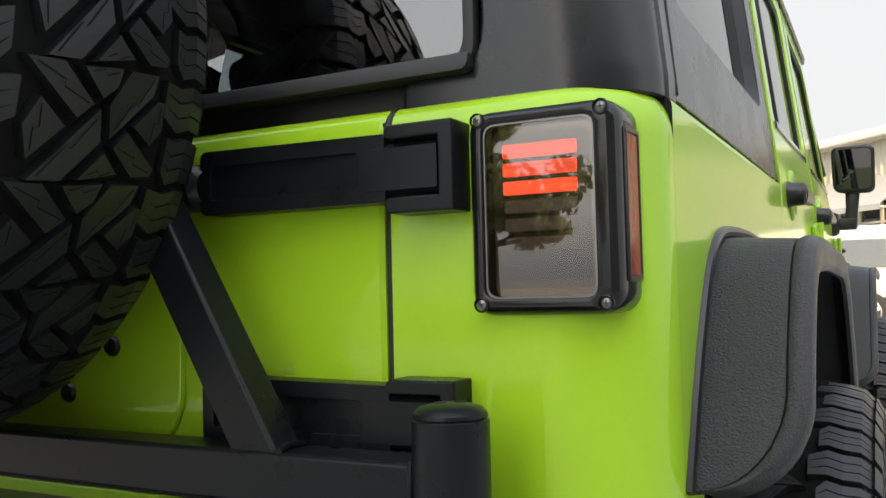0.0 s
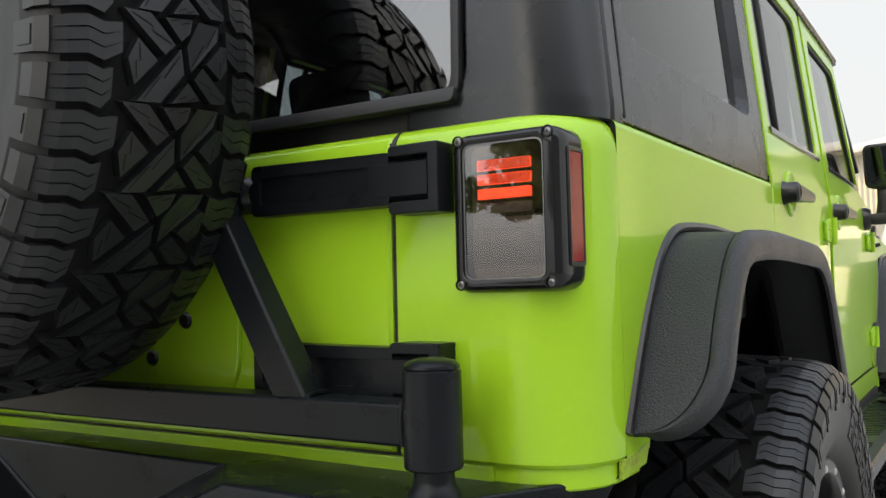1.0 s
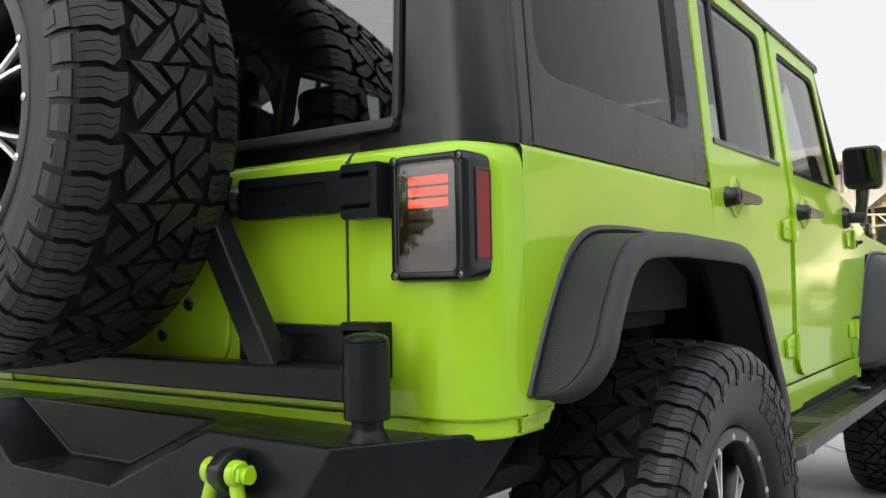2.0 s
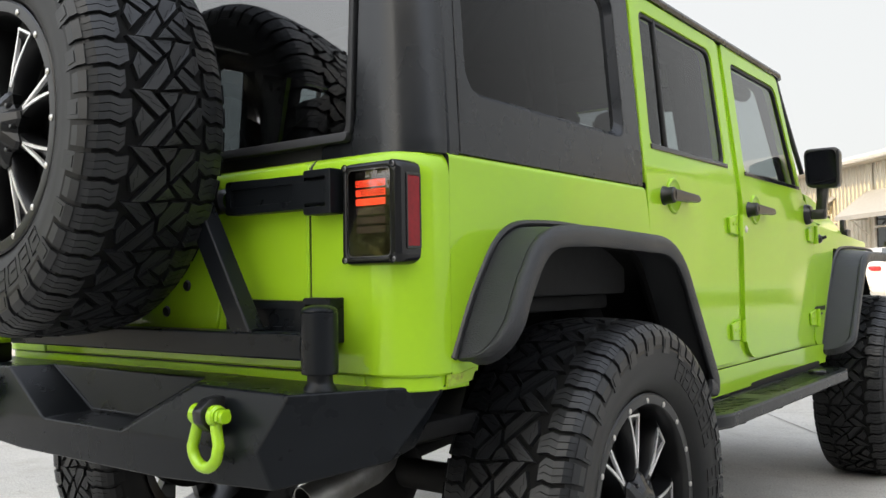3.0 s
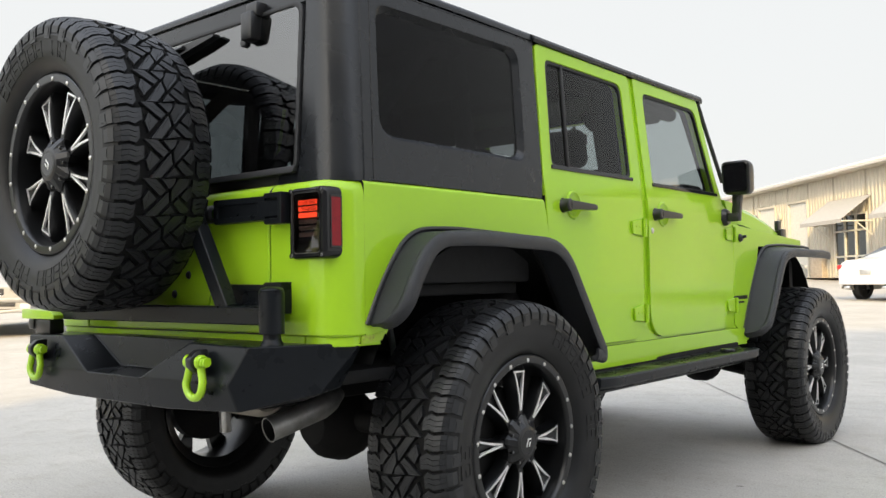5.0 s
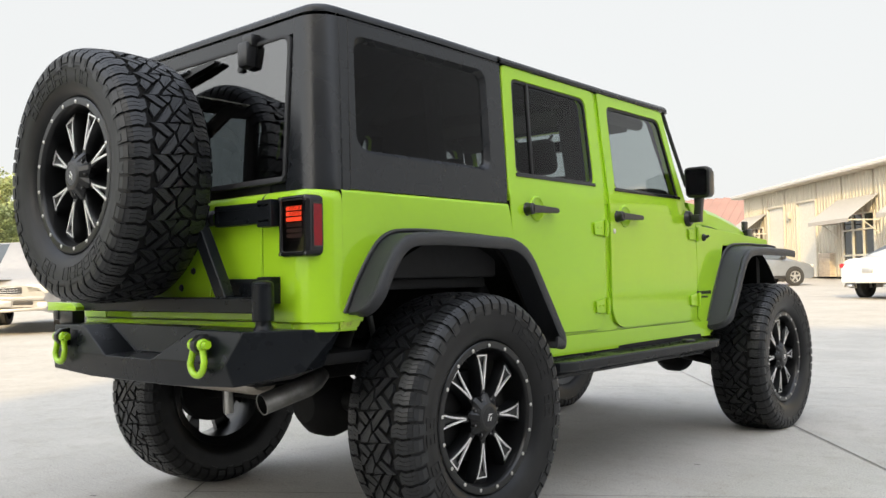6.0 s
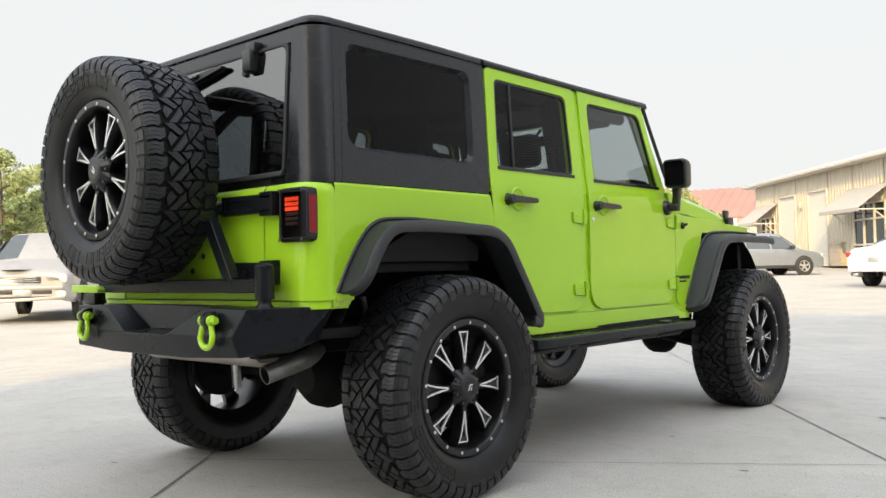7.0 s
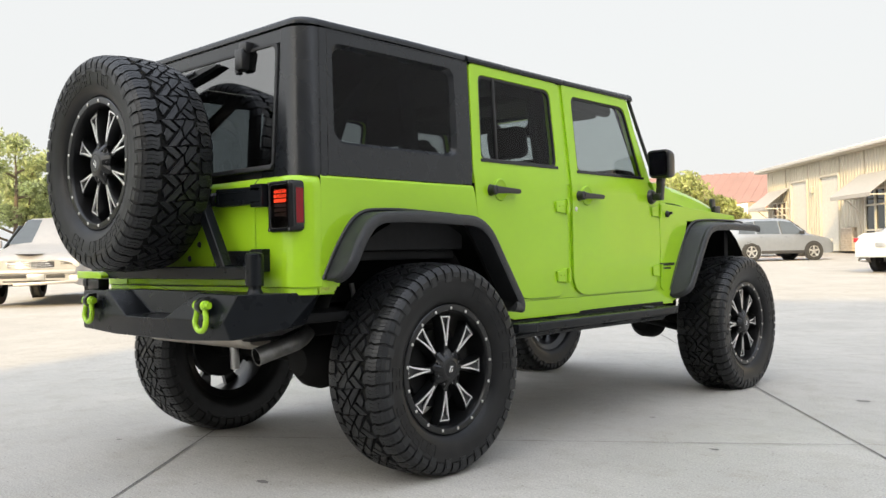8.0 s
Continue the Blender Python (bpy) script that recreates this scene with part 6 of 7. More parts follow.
def tan_building():
    """Long low commercial unit; local x runs along its front, -y faces the yard."""
    b = thing("commercial_unit", "cream metal-clad commercial building with awnings and tall doors", "building", pose(-18.72, 51.15, ground_z(-18.72, 51.15) - 0.1, 0, 0, -46.5))
    H, L = 4.9, 40.0
    doors = [(3.6, 5.9), (7.4, 9.7)]
    wins = [(0.9, 2.9), (12.3, 15.2), (18.5, 21.5), (26, 29)]
    part("wall", box(0, L, 0.05, 14, 0, H, 0.0), CLAD, b)
    front = bmesh.new()
    cuts = sorted(doors + wins)
    x = 0.0
    for a, c in cuts + [(L, L)]:
        slatted(x, a, 0.0, H, -0.0, 0.3, 0.05, front)
        x = c
    for a, c in doors:
        slatted(a, c, 4.05, H, -0.0, 0.3, 0.05, front)
    for a, c in wins:
        slatted(a, c, 3.0, H, -0.0, 0.3, 0.05, front)
    part("ribbed_cladding", front, CLAD, b, smooth=False)
    for a, c in doors:
        d = hold("tall_door", b, "tall off-white overhead door")
        part("door_leaf", box(a + 0.12, c - 0.12, 0.02, 0.045, 0, 3.95, 0.0), DOORWHITE, d)
        part("jamb", box(a, a + 0.12, -0.10, 0.05, 0, 4.05, 0.01), CLADTRIM, d)
        part("jamb", box(c - 0.12, c, -0.10, 0.05, 0, 4.05, 0.01), CLADTRIM, d)
        part("head", box(a + 0.12, c - 0.12, -0.10, 0.05, 3.95, 4.05, 0.01), CLADTRIM, d)
    for a, c in wins:
        w = hold("shop_window", b, "shop window with white mullions")
        part("pane", box(a + 0.06, c - 0.06, 0.02, 0.045, 0.0, 3.0, 0.0), GLASSDARK, w)
        n = 3
        for k in range(n + 1):
            xx = a + (c - a) * k / n
            part("mullion", box(xx - 0.05, xx + 0.05, -0.06, 0.04, 0, 3.0, 0.005), DOORWHITE, w)
        for zz in (0.05, 1.0, 2.2, 2.95):
            part("transom", box(a, c, -0.05, 0.035, zz - 0.04, zz + 0.04, 0.005), DOORWHITE, w)
        awning(b, a - 0.5, c + 0.5, 3.75, 1.1, 1.5)
    for a in (10.9, 16.4):
        pil = hold("stone_pier", b, "coursed stone pier")
        for k in range(10):
            part("stone_course", box(a - 0.6 + 0.012 * (k % 2), a + 0.6 - 0.01 * (k % 3), -0.32, -0.052, k * 0.12, k * 0.12 + 0.108, 0.012), BRICK, pil)
    for xx in (6.4, 10.1):
        part("downpipe", tube([(xx, -0.12, 0), (xx, -0.12, 1.3)], 0.06, 8), CLADTRIM, b)
    part("wall_lamp", box(6.55, 6.75, -0.22, -0.05, 3.2, 3.55, 0.03), CLADTRIM, b)
    part("eave", box(-0.5, L + 0.5, -0.55, 0.1, H, H + 0.18, 0.02), CLADTRIM, b)
    part("gutter", box(-0.5, L + 0.5, -0.67, -0.55, H + 0.03, H + 0.20, 0.03), ROOFSHEET, b)
    roof = loft([[(-0.5, -0.6, H + 0.19), (-0.5, 7, H + 2.1), (-0.5, 14.5, H + 0.19)], [(L + 0.5, -0.6, H + 0.19), (L + 0.5, 7, H + 2.1), (L + 0.5, 14.5, H + 0.19)]])
    part("roof", thick(roof, 0.08), ROOFSHEET, b)
    part("gable", prism([(0.0, H), (14, H), (7, H + 1.9)], lambda p, q, h: (h, p, q), 0.0, 0.1), CLAD, b)


tan_building()


def red_building():
    b = thing("red_roofed_shed", "long low shed with faded red metal roof", "building", pose(-49.35, 66.2, ground_z(-49.35, 66.2), 0, 0, 10))
    part("wall", box(-6, 40, 0, 12, 0, 3.6, 0.0), CLADTRIM, b)
    bm = bmesh.new()
    n = 60
    rows = []
    for k in range(n + 1):
        x = -6.5 + 47 * k / n
        rows.append([(x, -0.5, 3.5), (x, 6, 6.6)])
        rows.append([(x + 0.1, -0.5, 3.6), (x + 0.1, 6, 6.7)])
    part("roof", loft(rows), REDROOF, b, smooth=False)
    part("fascia", box(-6.5, 40.5, -0.55, -0.45, 3.0, 3.5, 0.0), mat("orange_red_trim", (0.42, 0.22, 0.15), rough=0.6), b)


red_building()


def sign_board():
    s = thing("sign_board", "white sign board on two posts", "sign", gpose(-18.2, 45.84, -43.6, 0.45))
    part("board", box(-1.3, 1.1, -0.04, 0.04, 1.6, 2.35, 0.01), SIGNWHITE, s)
    for x in (-0.9, 0.9):
        part("post", box(x - 0.05, x + 0.05, -0.03, 0.05, 0, 1.62, 0.01), DOORWHITE, s)
    for k in range(7):
        if k == 4:
            continue
        part("lettering_bar", box(-0.86 + 0.25 * k, -0.86 + 0.25 * k + 0.13, -0.048, -0.04, 1.86, 2.1, 0.0), SIGNINK, s)


sign_board()


def leaf_cloud(centres, n, size, seed):
    """Many small leaves scattered about limb ends."""
    rng = np.random.default_rng(seed)
    verts, faces = [], []
    cs = np.array([c[:3] for c in centres])
    rs = np.array([c[3] for c in centres])
    pick = rng.integers(0, len(cs), n)
    d = rng.normal(size=(n, 3))
    d /= np.linalg.norm(d, axis=1)[:, None]
    p = cs[pick] + d * (rs[pick] * rng.random(n) ** 0.45)[:, None] * np.array([1, 1, 0.75])
    for k in range(n):
        a = rng.normal(size=3)
        a /= np.linalg.norm(a)
        b = np.cross(a, rng.normal(size=3))
        b /= np.linalg.norm(b)
        s = size * (0.6 + 0.8 * rng.random())
        i = len(verts)
        verts += [tuple(p[k] - a * s), tuple(p[k] + b * s * 0.45), tuple(p[k] + a * s), tuple(p[k] - b * s * 0.45)]
        faces.append((i, i + 1, i + 2, i + 3))
    me = bpy.data.meshes.new("leaves")
    me.from_pydata(verts, [], faces)
    return me


def tree(x, y, h, spread, seed, n, label, base=0.35):
    rng = random.Random(seed)
    t = thing("tree", label, "tree", gpose(x, y, rng.uniform(0, 360)), group="yard trees")
    bm = tube([(0, 0, -0.1), (0.05, 0.02, h * 0.2), (0.0, 0.08, h * base), (0.1, 0.05, h * 0.6), (0.05, 0, h * 0.85)], [h * 0.028, h * 0.022, h * 0.019, h * 0.012, h * 0.004], 10)
    ends = []
    for k in range(16):
        a, z0 = rng.uniform(0, 6.28), h * rng.uniform(base * 0.9, 0.75)
        r = spread * rng.uniform(0.5, 1.0) * (1.1 - 0.6 * max(0, z0 / h - 0.45))
        z1 = z0 + h * rng.uniform(0.06, 0.24)
        mid = (0.5 * r * math.cos(a + 0.2), 0.5 * r * math.sin(a + 0.2), z0 + 0.4 * (z1 - z0))
        merge(bm, tube([(0.05, 0.05, z0), mid, (r * math.cos(a), r * math.sin(a), z1)], [h * 0.010, h * 0.007, h * 0.002], 6))
        ends += [(r * math.cos(a), r * math.sin(a), z1, spread * rng.uniform(0.18, 0.34)), (*mid, spread * rng.uniform(0.12, 0.25))]
    ends += [(0, 0, h * 0.88, spread * 0.35), (0.2, 0.1, h * 0.95, spread * 0.2)]
    part("trunk", bm, BARK, t)
    me = leaf_cloud(ends, n, 0.15, seed)
    me.materials.append(LEAF)
    cr = new("crown", me)
    cr.parent = t
    cr["label"] = "loose crown of small leaves"
    return t


tree(-45.7, 11.1, 8.5, 3.6, 3, 12000, "leafy green tree beyond the parked cars", 0.16)
tree(-52.1, 18.6, 8.0, 3.8, 4, 11000, "leafy green tree beyond the parked cars", 0.16)
tree(-41.4, 5.8, 5.5, 3.0, 5, 8000, "low bushy green tree beyond the parked cars", 0.2)
tree(-58.5, 25.1, 7.0, 4.2, 6, 10000, "leafy green tree beyond the parked cars", 0.16)
tree(-48.5, 2.9, 7.5, 3.8, 12, 10000, "leafy green tree beyond the parked cars", 0.16)
tree(-13, -9.5, 3.0, 2.2, 31, 7000, "dense low tree beside the lawn", 0.15)
tree(-16.5, -7, 3.2, 2.4, 32, 7000, "dense low tree beside the lawn", 0.15)
tree(-11, -13, 2.9, 2.1, 33, 7000, "dense low tree beside the lawn", 0.15)
tree(-8.5, -21, 6.5, 2.6, 7, 7000, "young green tree on the lawn")
tree(-22, -24, 8.0, 3.6, 8, 6000, "leafy green tree on the lawn")


def shrub(x, y, w, h, seed, n):
    rng = random.Random(seed)
    t = thing("shrub", "rounded green shrub beside the shed", "shrub", gpose(x, y, 0), group="shrubs")
    bm = bmesh.new()
    ends = []
    for k in range(22):
        a, r = rng.uniform(0, 6.28), w * rng.random() ** 0.5
        z = h * (1 - 0.5 * (r / w) ** 2) * rng.uniform(0.45, 0.95)
        merge(bm, tube([(0.2 * r * math.cos(a), 0.2 * r * math.sin(a), 0), (r * math.cos(a), r * math.sin(a), z)], [0.05, 0.015], 5))
        ends.append((r * math.cos(a), r * math.sin(a), z, w * rng.uniform(0.2, 0.35)))
    part("stems", bm, BARK, t)
    me = leaf_cloud(ends, n, 0.10, seed)
    me.materials.append(LEAF2)
    cr = new("foliage", me)
    cr.parent = t
    return t


shrub(-17.07, 36.67, 2.5, 4.0, 21, 15000)
shrub(-15.77, 38.28, 1.6, 3.1, 22, 8000)

# lawn behind the camera, seen only as a reflection
lawn = loft([[(x, y, 0.03) for x in (-60, -14, 30)] for y in (-60, -16)])
tagged(finish("lawn", lawn, GRASS), "mown green lawn at the yard's edge", "lawn", kind="structure")


# ---- parked cars

CARGLASS = mat("parked_car_glass", (0.05, 0.06, 0.065), rough=0.05, spec=0.9)
TYREPLAIN = mat("parked_tyre", (0.03, 0.03, 0.03), rough=0.8)
SILVERRIM = mat("silver_wheel", (0.55, 0.55, 0.54), rough=0.35, metal=0.8)
CHROME = mat("chrome_trim", (0.8, 0.8, 0.8), rough=0.12, metal=1.0, vary=0.0)
LAMPCLEAR = mat("headlamp_glass", (0.62, 0.60, 0.55), rough=0.12, coat=0.8, vary=0.1)
LAMPRED = mat("tail_lamp_red", (0.42, 0.015, 0.02), rough=0.15, coat=0.8)
DARKTRIM = mat("dark_trim", (0.03, 0.03, 0.032), rough=0.6)


def parked_wheel(b, x, y, r, side):
    w = hold("wheel", b, "silver alloy wheel", Matrix.Translation((x, y, r)) @ pose(0, 0, 0, 0, 0, 0 if side > 0 else 180))
    part("tyre", lathe([(r * 0.62, 0.09), (r * 0.72, 0.105), (r * 0.93, 0.10), (r, 0.08), (r, -0.08), (r * 0.93, -0.10), (r * 0.6, -0.09)], 36), TYREPLAIN, w)
    rim = lathe([(r * 0.63, 0.095), (r * 0.58, 0.085), (r * 0.56, 0.02), (0.0, 0.02)], 32)
    part("rim", rim, DARKTRIM, w)
    sp = bmesh.new()
    for k in range(5):
        merge(sp, box(0.03, 0.085, -0.035, 0.035, 0.03, r * 0.6, 0.01), Matrix.Rotation(2 * math.pi * k / 5, 4, "X"))
    merge(sp, lathe([(0.0, 0.095), (0.05, 0.092), (0.06, 0.05)], 16))
    merge(sp, lathe([(r * 0.64, 0.098), (r * 0.60, 0.10), (r * 0.56, 0.08)], 32))
    part("spokes", sp, SILVERRIM, w)


def section(rows):
    """A car body as a skin over cross-sections: (y, half width low, half width belt, half width roof, z low, z belt, z roof)."""
    out = []
    for y, wl, wb, wr, zl, zb, zr in rows:
        half = [(wl * 0.96, zl), (wl, zl + 0.10), (wb, (zl + zb) * 0.5 + 0.03), (wb * 0.985, zb), (wr + (wb - wr) * 0.35, zb + (zr - zb) * 0.55), (wr, zr - 0.06 * min(1, (zr - zb) * 4)), (wr * 0.82, zr), (0, zr + 0.02)]
        out.append([(x, y, z) for x, z in half] + [(-x, y, z) for x, z in half[-2::-1]])
    return loft(out, False, True)


def parked_car(name, label, m, paint, rows, wheels, wr, wins, extra):
    c = thing(name, label, "car", m, group="parked cars")
    part("body", section(rows), paint, c)
    for x, y in wheels:
        # flat dark disc on the solid body, painted in for the wheel well's shade
        part("arch", merge(bmesh.new(), lathe([(wr * 1.16, -0.02), (wr * 1.15, 0.004), (0.0, 0.004)], 32), Matrix.Translation((x + 0.098 * (1 if x > 0 else -1), y, wr * 1.02)) @ pose(0, 0, 0, 0, 0, 0 if x > 0 else 180)), DARKTRIM, c)
        parked_wheel(c, x + (0.035 if x > 0 else -0.035), y, wr, 1 if x > 0 else -1)
    for nm, bm, mt in wins + extra:
        for one in bm if isinstance(bm, tuple) else (bm,):
            part(nm, one.copy(), mt, c)
    return c


def side_pane(pts, w0, w1, zb, zr):
    """A side window that leans with the body, both sides."""
    return tuple(prism(pts, lambda y, z, h, s=s: (s * (w0 + (w1 - w0) * (z - zb) / (zr - zb) + h), y, z), -0.01, 0.008) for s in (1, -1))


# crossover, three-quarter side on, nose to the right of the view
SILVERBLUE = mat("silver_blue_paint", (0.25, 0.275, 0.315), rough=0.3, metal=0.35, coat=0.8, vary=0.04)
rav_rows = [(-2.25, 0.70, 0.75, 0.55, 0.45, 0.80, 0.95), (-2.18, 0.84, 0.87, 0.62, 0.32, 0.98, 1.35), (-1.95, 0.88, 0.90, 0.62, 0.28, 1.02, 1.60), (-1.3, 0.89, 0.905, 0.63, 0.28, 1.02, 1.66), (0.0, 0.89, 0.905, 0.63, 0.28, 1.0, 1.67), (0.45, 0.89, 0.905, 0.62, 0.28, 0.99, 1.62), (1.15, 0.89, 0.90, 0.66, 0.28, 0.98, 1.12), (1.30, 0.88, 0.895, 0.70, 0.28, 0.96, 1.05), (2.0, 0.86, 0.86, 0.66, 0.28, 0.84, 0.90), (2.25, 0.74, 0.74, 0.56, 0.32, 0.66, 0.74), (2.31, 0.60, 0.6, 0.5, 0.40, 0.58, 0.64)]
rav_wins = [("side_glass", side_pane([(-1.85, 1.06), (-1.15, 1.05), (-1.15, 1.55), (-1.65, 1.50)], 0.895, 0.66, 1.02, 1.66), CARGLASS),
            ("side_glass", side_pane([(-1.08, 1.05), (-0.12, 1.04), (-0.12, 1.57), (-1.08, 1.56)], 0.895, 0.66, 1.02, 1.66), CARGLASS),
            ("side_glass", side_pane([(-0.04, 1.04), (0.95, 1.03), (0.45, 1.50), (-0.04, 1.57)], 0.895, 0.67, 1.02, 1.66), CARGLASS),
            ("windscreen", loft([[(-0.66, 1.14, 1.12), (0.66, 1.14, 1.12)], [(-0.58, 0.47, 1.60), (0.58, 0.47, 1.60)]]), CARGLASS)]
rav_extra = [("headlamp", (box(0.55, 0.80, 1.98, 2.20, 0.70, 0.83, 0.04), box(-0.80, -0.55, 1.98, 2.20, 0.70, 0.83, 0.04)), LAMPCLEAR),
             ("door_mirror", (box(0.88, 1.06, 0.72, 0.84, 1.02, 1.16, 0.03), box(-1.06, -0.88, 0.72, 0.84, 1.02, 1.16, 0.03)), DARKTRIM),
             ("lower_trim", (box(0.86, 0.90, -0.9, 0.9, 0.27, 0.40, 0.02), box(-0.90, -0.86, -0.9, 0.9, 0.27, 0.40, 0.02)), DARKTRIM),
             ("door_handle", (box(0.90, 0.925, -0.95, -0.78, 0.93, 0.965, 0.01), box(0.90, 0.925, 0.08, 0.25, 0.92, 0.955, 0.01)), SILVERBLUE)]
RW = [(0.80, -1.33), (0.80, 1.30), (-0.80, -1.33), (-0.80, 1.30)]
parked_car("crossover", "silver blue crossover with silver wheels on sunlit concrete", gpose(-10.69, 31.81, -38), SILVERBLUE, rav_rows, RW, 0.35, rav_wins, rav_extra)
REDPAINT = mat("red_paint", (0.48, 0.045, 0.03), rough=0.3, coat=0.9, vary=0.04)
parked_car("red_car", "red hatchback parked behind the crossover", gpose(-13.3, 37.5, -41), REDPAINT, rav_rows, RW, 0.33, rav_wins, rav_extra)

# silver SUV with a dented nose
SILVER = mat("dusty_silver_paint", (0.36, 0.35, 0.335), rough=0.34, metal=0.3, coat=0.6, vary=0.06, dirt=(0.36, 0.34, 0.31), dscale=4, damt=0.5)
suv_rows = [(-2.35, 0.80, 0.80, 0.6, 0.5, 0.8, 1.0), (-2.28, 0.92, 0.93, 0.66, 0.36, 1.04, 1.5), (-1.9, 0.95, 0.965, 0.68, 0.32, 1.08, 1.70), (-0.6, 0.955, 0.97, 0.69, 0.32, 1.08, 1.76), (0.2, 0.955, 0.97, 0.68, 0.32, 1.07, 1.72), (0.95, 0.95, 0.965, 0.72, 0.32, 1.06, 1.20), (1.1, 0.94, 0.96, 0.76, 0.32, 1.05, 1.13), (1.9, 0.92, 0.93, 0.78, 0.34, 0.95, 1.02), (2.2, 0.88, 0.88, 0.74, 0.36, 0.82, 0.93), (2.30, 0.78, 0.80, 0.70, 0.40, 0.70, 0.84)]
suv_wins = [("windscreen", loft([[(-0.78, 0.99, 1.18), (0.78, 0.99, 1.18)], [(-0.62, 0.24, 1.70), (0.62, 0.24, 1.70)]]), CARGLASS),
            ("side_glass", side_pane([(-1.9, 1.12), (-0.9, 1.11), (-0.9, 1.60), (-1.7, 1.55)], 0.96, 0.73, 1.08, 1.76), CARGLASS),
            ("side_glass", side_pane([(-0.82, 1.11), (0.80, 1.10), (0.25, 1.58), (-0.82, 1.62)], 0.96, 0.73, 1.08, 1.76), CARGLASS)]
bars = bmesh.new()
for k in range(4):
    merge(bars, box(-0.40 + 0.02 * k, 0.40, 2.296, 2.318, 0.70 + 0.034 * k, 0.710 + 0.034 * k, 0.004), Matrix.Rotation(radians(1.0 * (k - 1)), 4, "Y"))
suv_extra = [("grille_hollow", box(-0.42, 0.42, 2.26, 2.308, 0.70, 0.83, 0.03), DARKTRIM), ("grille_bars", bars, CHROME),
             ("lower_grille", (box(-0.60, -0.26, 2.25, 2.309, 0.505, 0.575, 0.012), box(0.08, 0.56, 2.25, 2.309, 0.510, 0.575, 0.012), box(-0.62, 0.50, 2.25, 2.309, 0.438, 0.466, 0.008)), DARKTRIM),
             ("torn_bumper_skin", merge(box(-0.80, 0.80, 2.20, 2.335, 0.58, 0.66, 0.03), box(-0.85, 0.30, 2.20, 2.33, 0.37, 0.43, 0.02), Matrix.Rotation(radians(3), 4, "Y")), SILVER),
             ("number_plate", box(-0.24, 0.06, 2.306, 2.322, 0.48, 0.60, 0.01), SILVERRIM),
             ("headlamp", (box(0.46, 0.86, 2.10, 2.30, 0.70, 0.88, 0.05), box(-0.86, -0.46, 2.10, 2.30, 0.70, 0.88, 0.05)), LAMPCLEAR),
             ("fog_lamp", (box(0.66, 0.84, 2.16, 2.31, 0.45, 0.56, 0.03), box(-0.84, -0.66, 2.16, 2.31, 0.45, 0.56, 0.03)), LAMPCLEAR),
             ("door_mirror", (box(0.98, 1.20, 0.70, 0.80, 1.10, 1.27, 0.04), box(-1.20, -0.98, 0.70, 0.80, 1.10, 1.27, 0.04)), SILVER),
             ("hood_dent", merge(bmesh.new(), lathe([(0.0, 0.03), (0.18, 0.025), (0.3, -0.02)], 16, "z"), Matrix.Translation((0.05, 2.0, 0.985))), SILVER)]
parked_car("silver_suv", "dusty silver SUV with damaged front bumper on sunlit concrete", gpose(-15.12, 5.38, -127.6), SILVER, suv_rows, [(0.86, -1.40), (0.86, 1.35), (-0.86, -1.40), (-0.86, 1.35)], 0.36, suv_wins, suv_extra)

# white saloon, tail towards the yard
WHITE = mat("white_paint", (0.66, 0.66, 0.655), rough=0.28, coat=0.9, vary=0.03)
sal_rows = [(-2.38, 0.66, 0.70, 0.6, 0.46, 0.72, 0.92), (-2.30, 0.82, 0.86, 0.70, 0.30, 0.86, 1.04), (-1.85, 0.89, 0.91, 0.72, 0.26, 0.92, 1.08), (-1.6, 0.90, 0.915, 0.66, 0.26, 0.93, 1.14), (-0.9, 0.90, 0.92, 0.58, 0.26, 0.93, 1.40), (0.0, 0.90, 0.92, 0.57, 0.26, 0.92, 1.45), (0.45, 0.90, 0.92, 0.58, 0.26, 0.92, 1.38), (1.2, 0.90, 0.91, 0.68, 0.26, 0.90, 0.98), (2.1, 0.84, 0.84, 0.68, 0.26, 0.74, 0.80), (2.35, 0.64, 0.66, 0.55, 0.34, 0.58, 0.64)]
sal_wins = [("rear_glass", loft([[(-0.62, -1.62, 1.13), (0.62, -1.62, 1.13)], [(-0.52, -0.92, 1.405), (0.52, -0.92, 1.405)]]), CARGLASS),
            ("side_glass", side_pane([(-1.35, 0.98), (0.85, 0.96), (0.30, 1.30), (-0.85, 1.33)], 0.90, 0.62, 0.93, 1.43), CARGLASS)]
sal_extra = [("tail_lamp", (box(0.42, 0.885, -2.335, -2.05, 0.80, 0.93, 0.03), box(-0.885, -0.42, -2.335, -2.05, 0.80, 0.93, 0.03)), LAMPRED),
             ("number_plate", box(-0.16, 0.16, -2.40, -2.375, 0.66, 0.80, 0.01), SILVERRIM),
             ("bumper_line", box(-0.80, 0.80, -2.40, -2.30, 0.40, 0.60, 0.05), WHITE),
             ("exhaust_trim", (box(0.45, 0.62, -2.41, -2.3, 0.30, 0.37, 0.02), box(-0.62, -0.45, -2.41, -2.3, 0.30, 0.37, 0.02)), CHROME),
             ("door_mirror", (box(0.90, 1.06, 0.72, 0.82, 0.92, 1.04, 0.03), box(-1.06, -0.90, 0.72, 0.82, 0.92, 1.04, 0.03)), WHITE)]
parked_car("white_saloon", "white saloon with red tail lamps on sunlit concrete", gpose(-2.76, 23.84, -22), WHITE, sal_rows, [(0.81, -1.35), (0.81, 1.40), (-0.81, -1.35), (-0.81, 1.40)], 0.32, sal_wins, sal_extra)

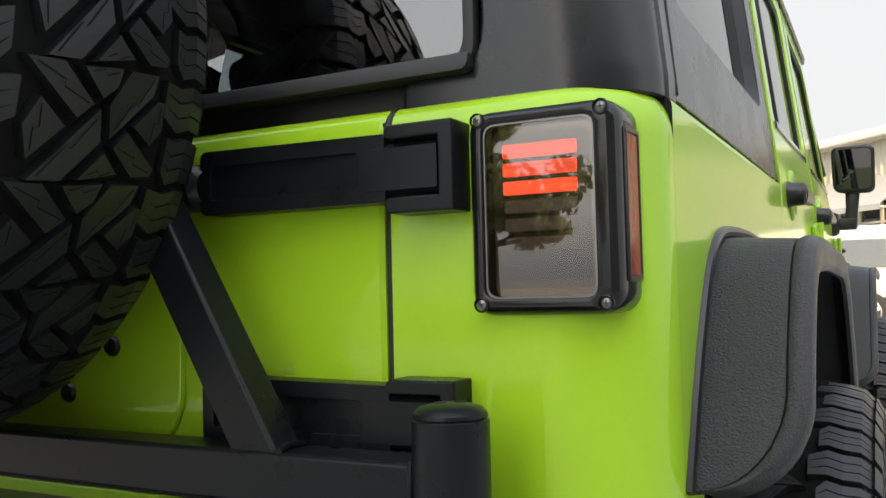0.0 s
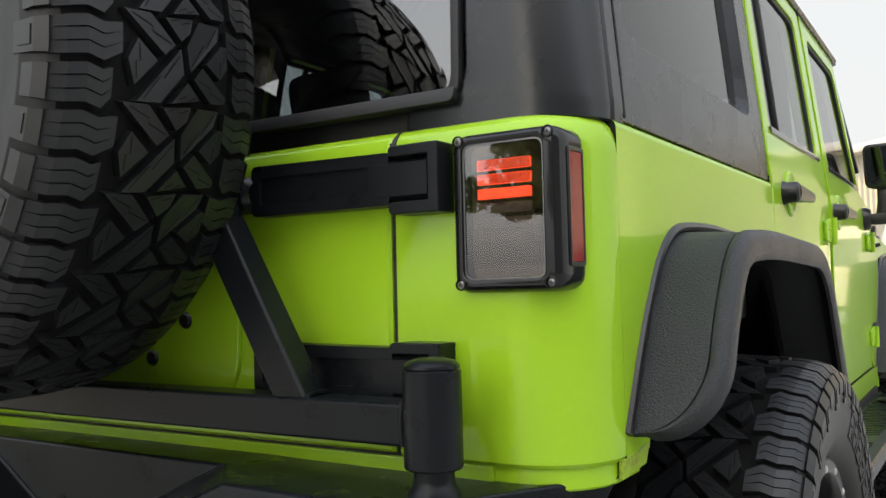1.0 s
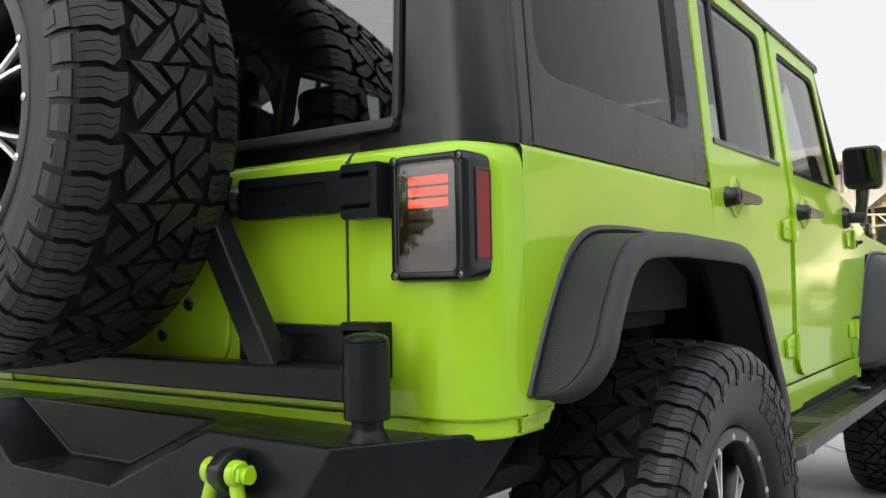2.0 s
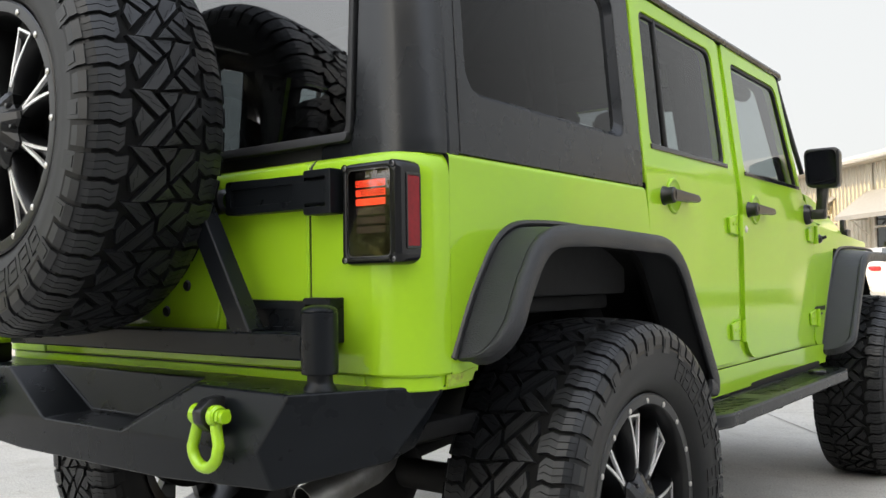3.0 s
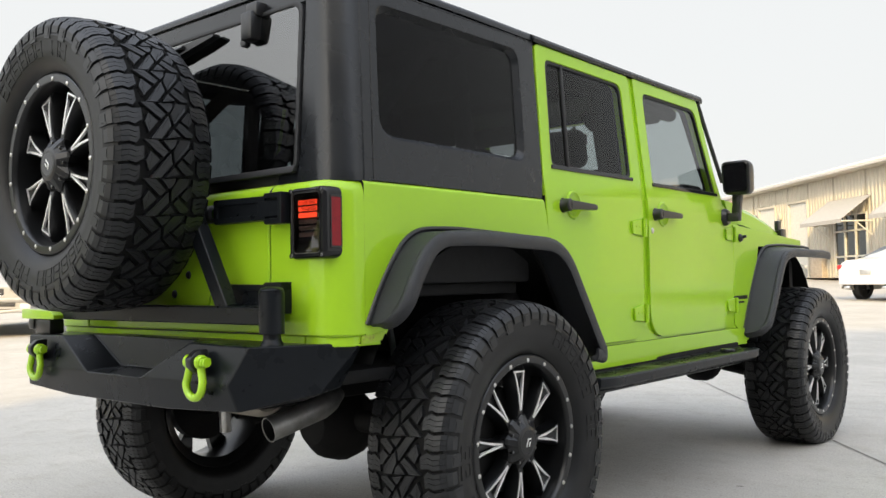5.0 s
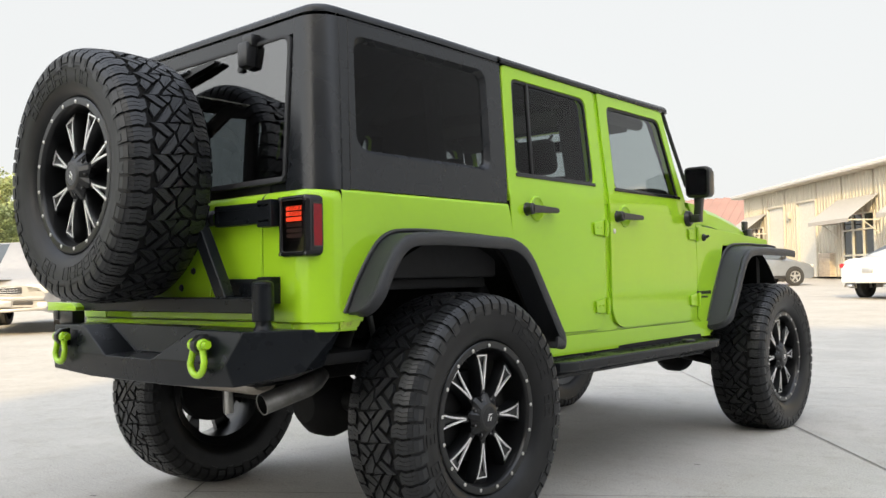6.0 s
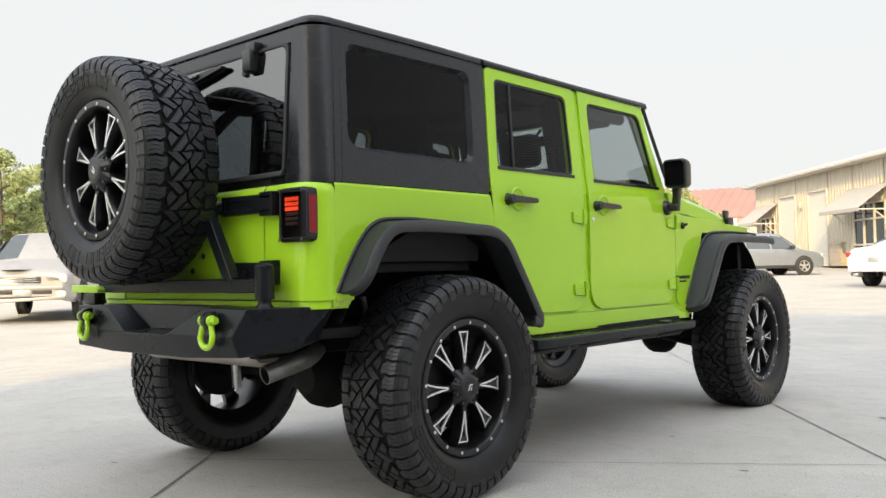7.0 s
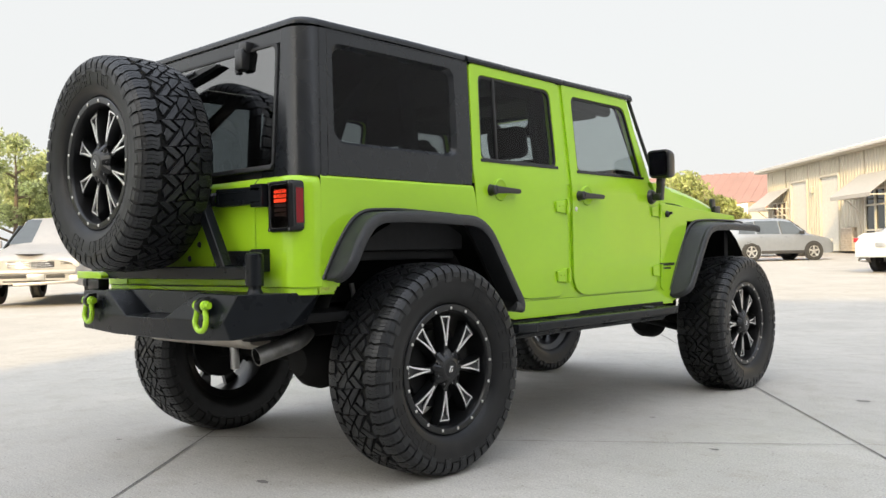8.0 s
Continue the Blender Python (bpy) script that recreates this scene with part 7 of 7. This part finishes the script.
# white van, side on
van_rows = [(-2.5, 0.80, 0.85, 0.70, 0.5, 1.0, 1.7), (-2.42, 0.93, 0.95, 0.76, 0.36, 1.10, 1.88), (-2.0, 0.96, 0.98, 0.78, 0.34, 1.12, 1.92), (0.6, 0.96, 0.98, 0.78, 0.34, 1.12, 1.92), (1.0, 0.96, 0.98, 0.78, 0.34, 1.10, 1.85), (1.6, 0.95, 0.97, 0.80, 0.34, 1.08, 1.25), (2.2, 0.92, 0.93, 0.78, 0.36, 0.95, 1.08), (2.45, 0.80, 0.82, 0.70, 0.42, 0.75, 0.88)]
van_wins = [("side_glass", side_pane([(a, 1.16), (b, 1.16), (b, 1.66), (a, 1.66)], 0.985, 0.80, 1.12, 1.92), CARGLASS) for a, b in ((-2.2, -1.15), (-0.95, 0.0), (0.12, 0.95))]
van_extra = [("door_handle", (box(0.97, 1.0, -0.35, -0.15, 1.0, 1.04, 0.01), box(0.97, 1.0, 0.6, 0.8, 1.0, 1.04, 0.01)), DARKTRIM),
             ("lower_trim", (box(0.93, 0.985, -1.0, 0.95, 0.34, 0.44, 0.02), box(-0.985, -0.93, -1.0, 0.95, 0.34, 0.44, 0.02)), DARKTRIM)]
CREAMWHITE = mat("cream_white_paint", (0.66, 0.62, 0.54), rough=0.3, coat=0.8, vary=0.04)
parked_car("white_van", "cream white van parked on sunlit concrete", gpose(1.91, 16.55, -88), CREAMWHITE, van_rows, [(0.87, -1.5), (0.87, 1.5), (-0.87, -1.5), (-0.87, 1.5)], 0.37, van_wins, van_extra)

# bicycle under the far awning
ORANGE = mat("orange_bicycle_paint", (0.65, 0.16, 0.03), rough=0.4)
bike = thing("bicycle", "orange bicycle parked under the awning", "bicycle", gpose(-17.52, 48.72, -46))
for x in (-0.52, 0.52):
    part("wheel", merge(tube([(x + 0.33 * math.cos(radians(a)), 0, 0.34 + 0.33 * math.sin(radians(a))) for a in range(0, 360, 15)], 0.03, 6, closed=True), tube([(x - 0.3, 0, 0.34), (x + 0.3, 0, 0.34)], 0.008, 5)), TYREPLAIN, bike)
part("frame", merge(merge(tube([(-0.52, 0, 0.34), (-0.12, 0, 0.32), (0.36, 0, 0.78), (-0.22, 0, 0.80), (-0.52, 0, 0.34)], 0.03, 6), tube([(-0.12, 0, 0.32), (-0.24, 0, 0.92)], 0.025, 6)), tube([(0.34, 0, 0.95), (0.52, 0, 0.34)], 0.025, 6)), ORANGE, bike)

# ---- saw-cut joints in the concrete
def joint(x0, y0, x1, y1, w=0.012):
    d = Vector((x1 - x0, y1 - y0)).normalized()
    nrm = Vector((-d.y, d.x)) * w / 2
    n = max(2, int(math.hypot(x1 - x0, y1 - y0) / 1.0))
    rows = []
    for k in range(n + 1):
        x, y = x0 + (x1 - x0) * k / n, y0 + (y1 - y0) * k / n
        z = ground_z(x, y) + 0.0045
        rows.append([(x + nrm.x, y + nrm.y, z), (x - nrm.x, y - nrm.y, z)])
    tagged(finish("pavement_joint", loft(rows), JOINT), "dark saw-cut joint in the concrete", "joint", kind="structure")


joint(1.90, -3.15, -6.5, 6.65, 0.010)
joint(-0.68, -0.30, 6.5, 4.60, 0.006)
joint(4.2, -1.16, -6.0, 11.75, 0.009)
joint(-3.6, 2.45, 6.0, 8.05, 0.006)


# ---- oil marks and dirt on the concrete
STAIN = mat("oil_stain", (0.135, 0.128, 0.118), rough=0.7, vary=0.25, vscale=20)
rng_stain = random.Random(77)
for x, y, r in ((0.39, -0.58, 0.022), (1.56, 1.08, 0.016), (1.68, 2.79, 0.03), (-0.9, -0.55, 0.012), (2.2, -0.35, 0.010), (2.75, 0.55, 0.012), (0.95, 1.6, 0.012)):
    pts = []
    for j in range(18):
        rr = r * (0.65 + 0.5 * rng_stain.random())
        pts.append((x + 1.7 * rr * math.cos(j / 18 * 6.2832), y + rr * math.sin(j / 18 * 6.2832)))
    bm = bmesh.new()
    bm.faces.new([bm.verts.new((px, py, ground_z(px, py) + 0.0015)) for px, py in pts])
    tagged(finish("oil_stain", bm, STAIN, smooth=False), "small dark oil mark on the concrete", "stain", kind="structure")
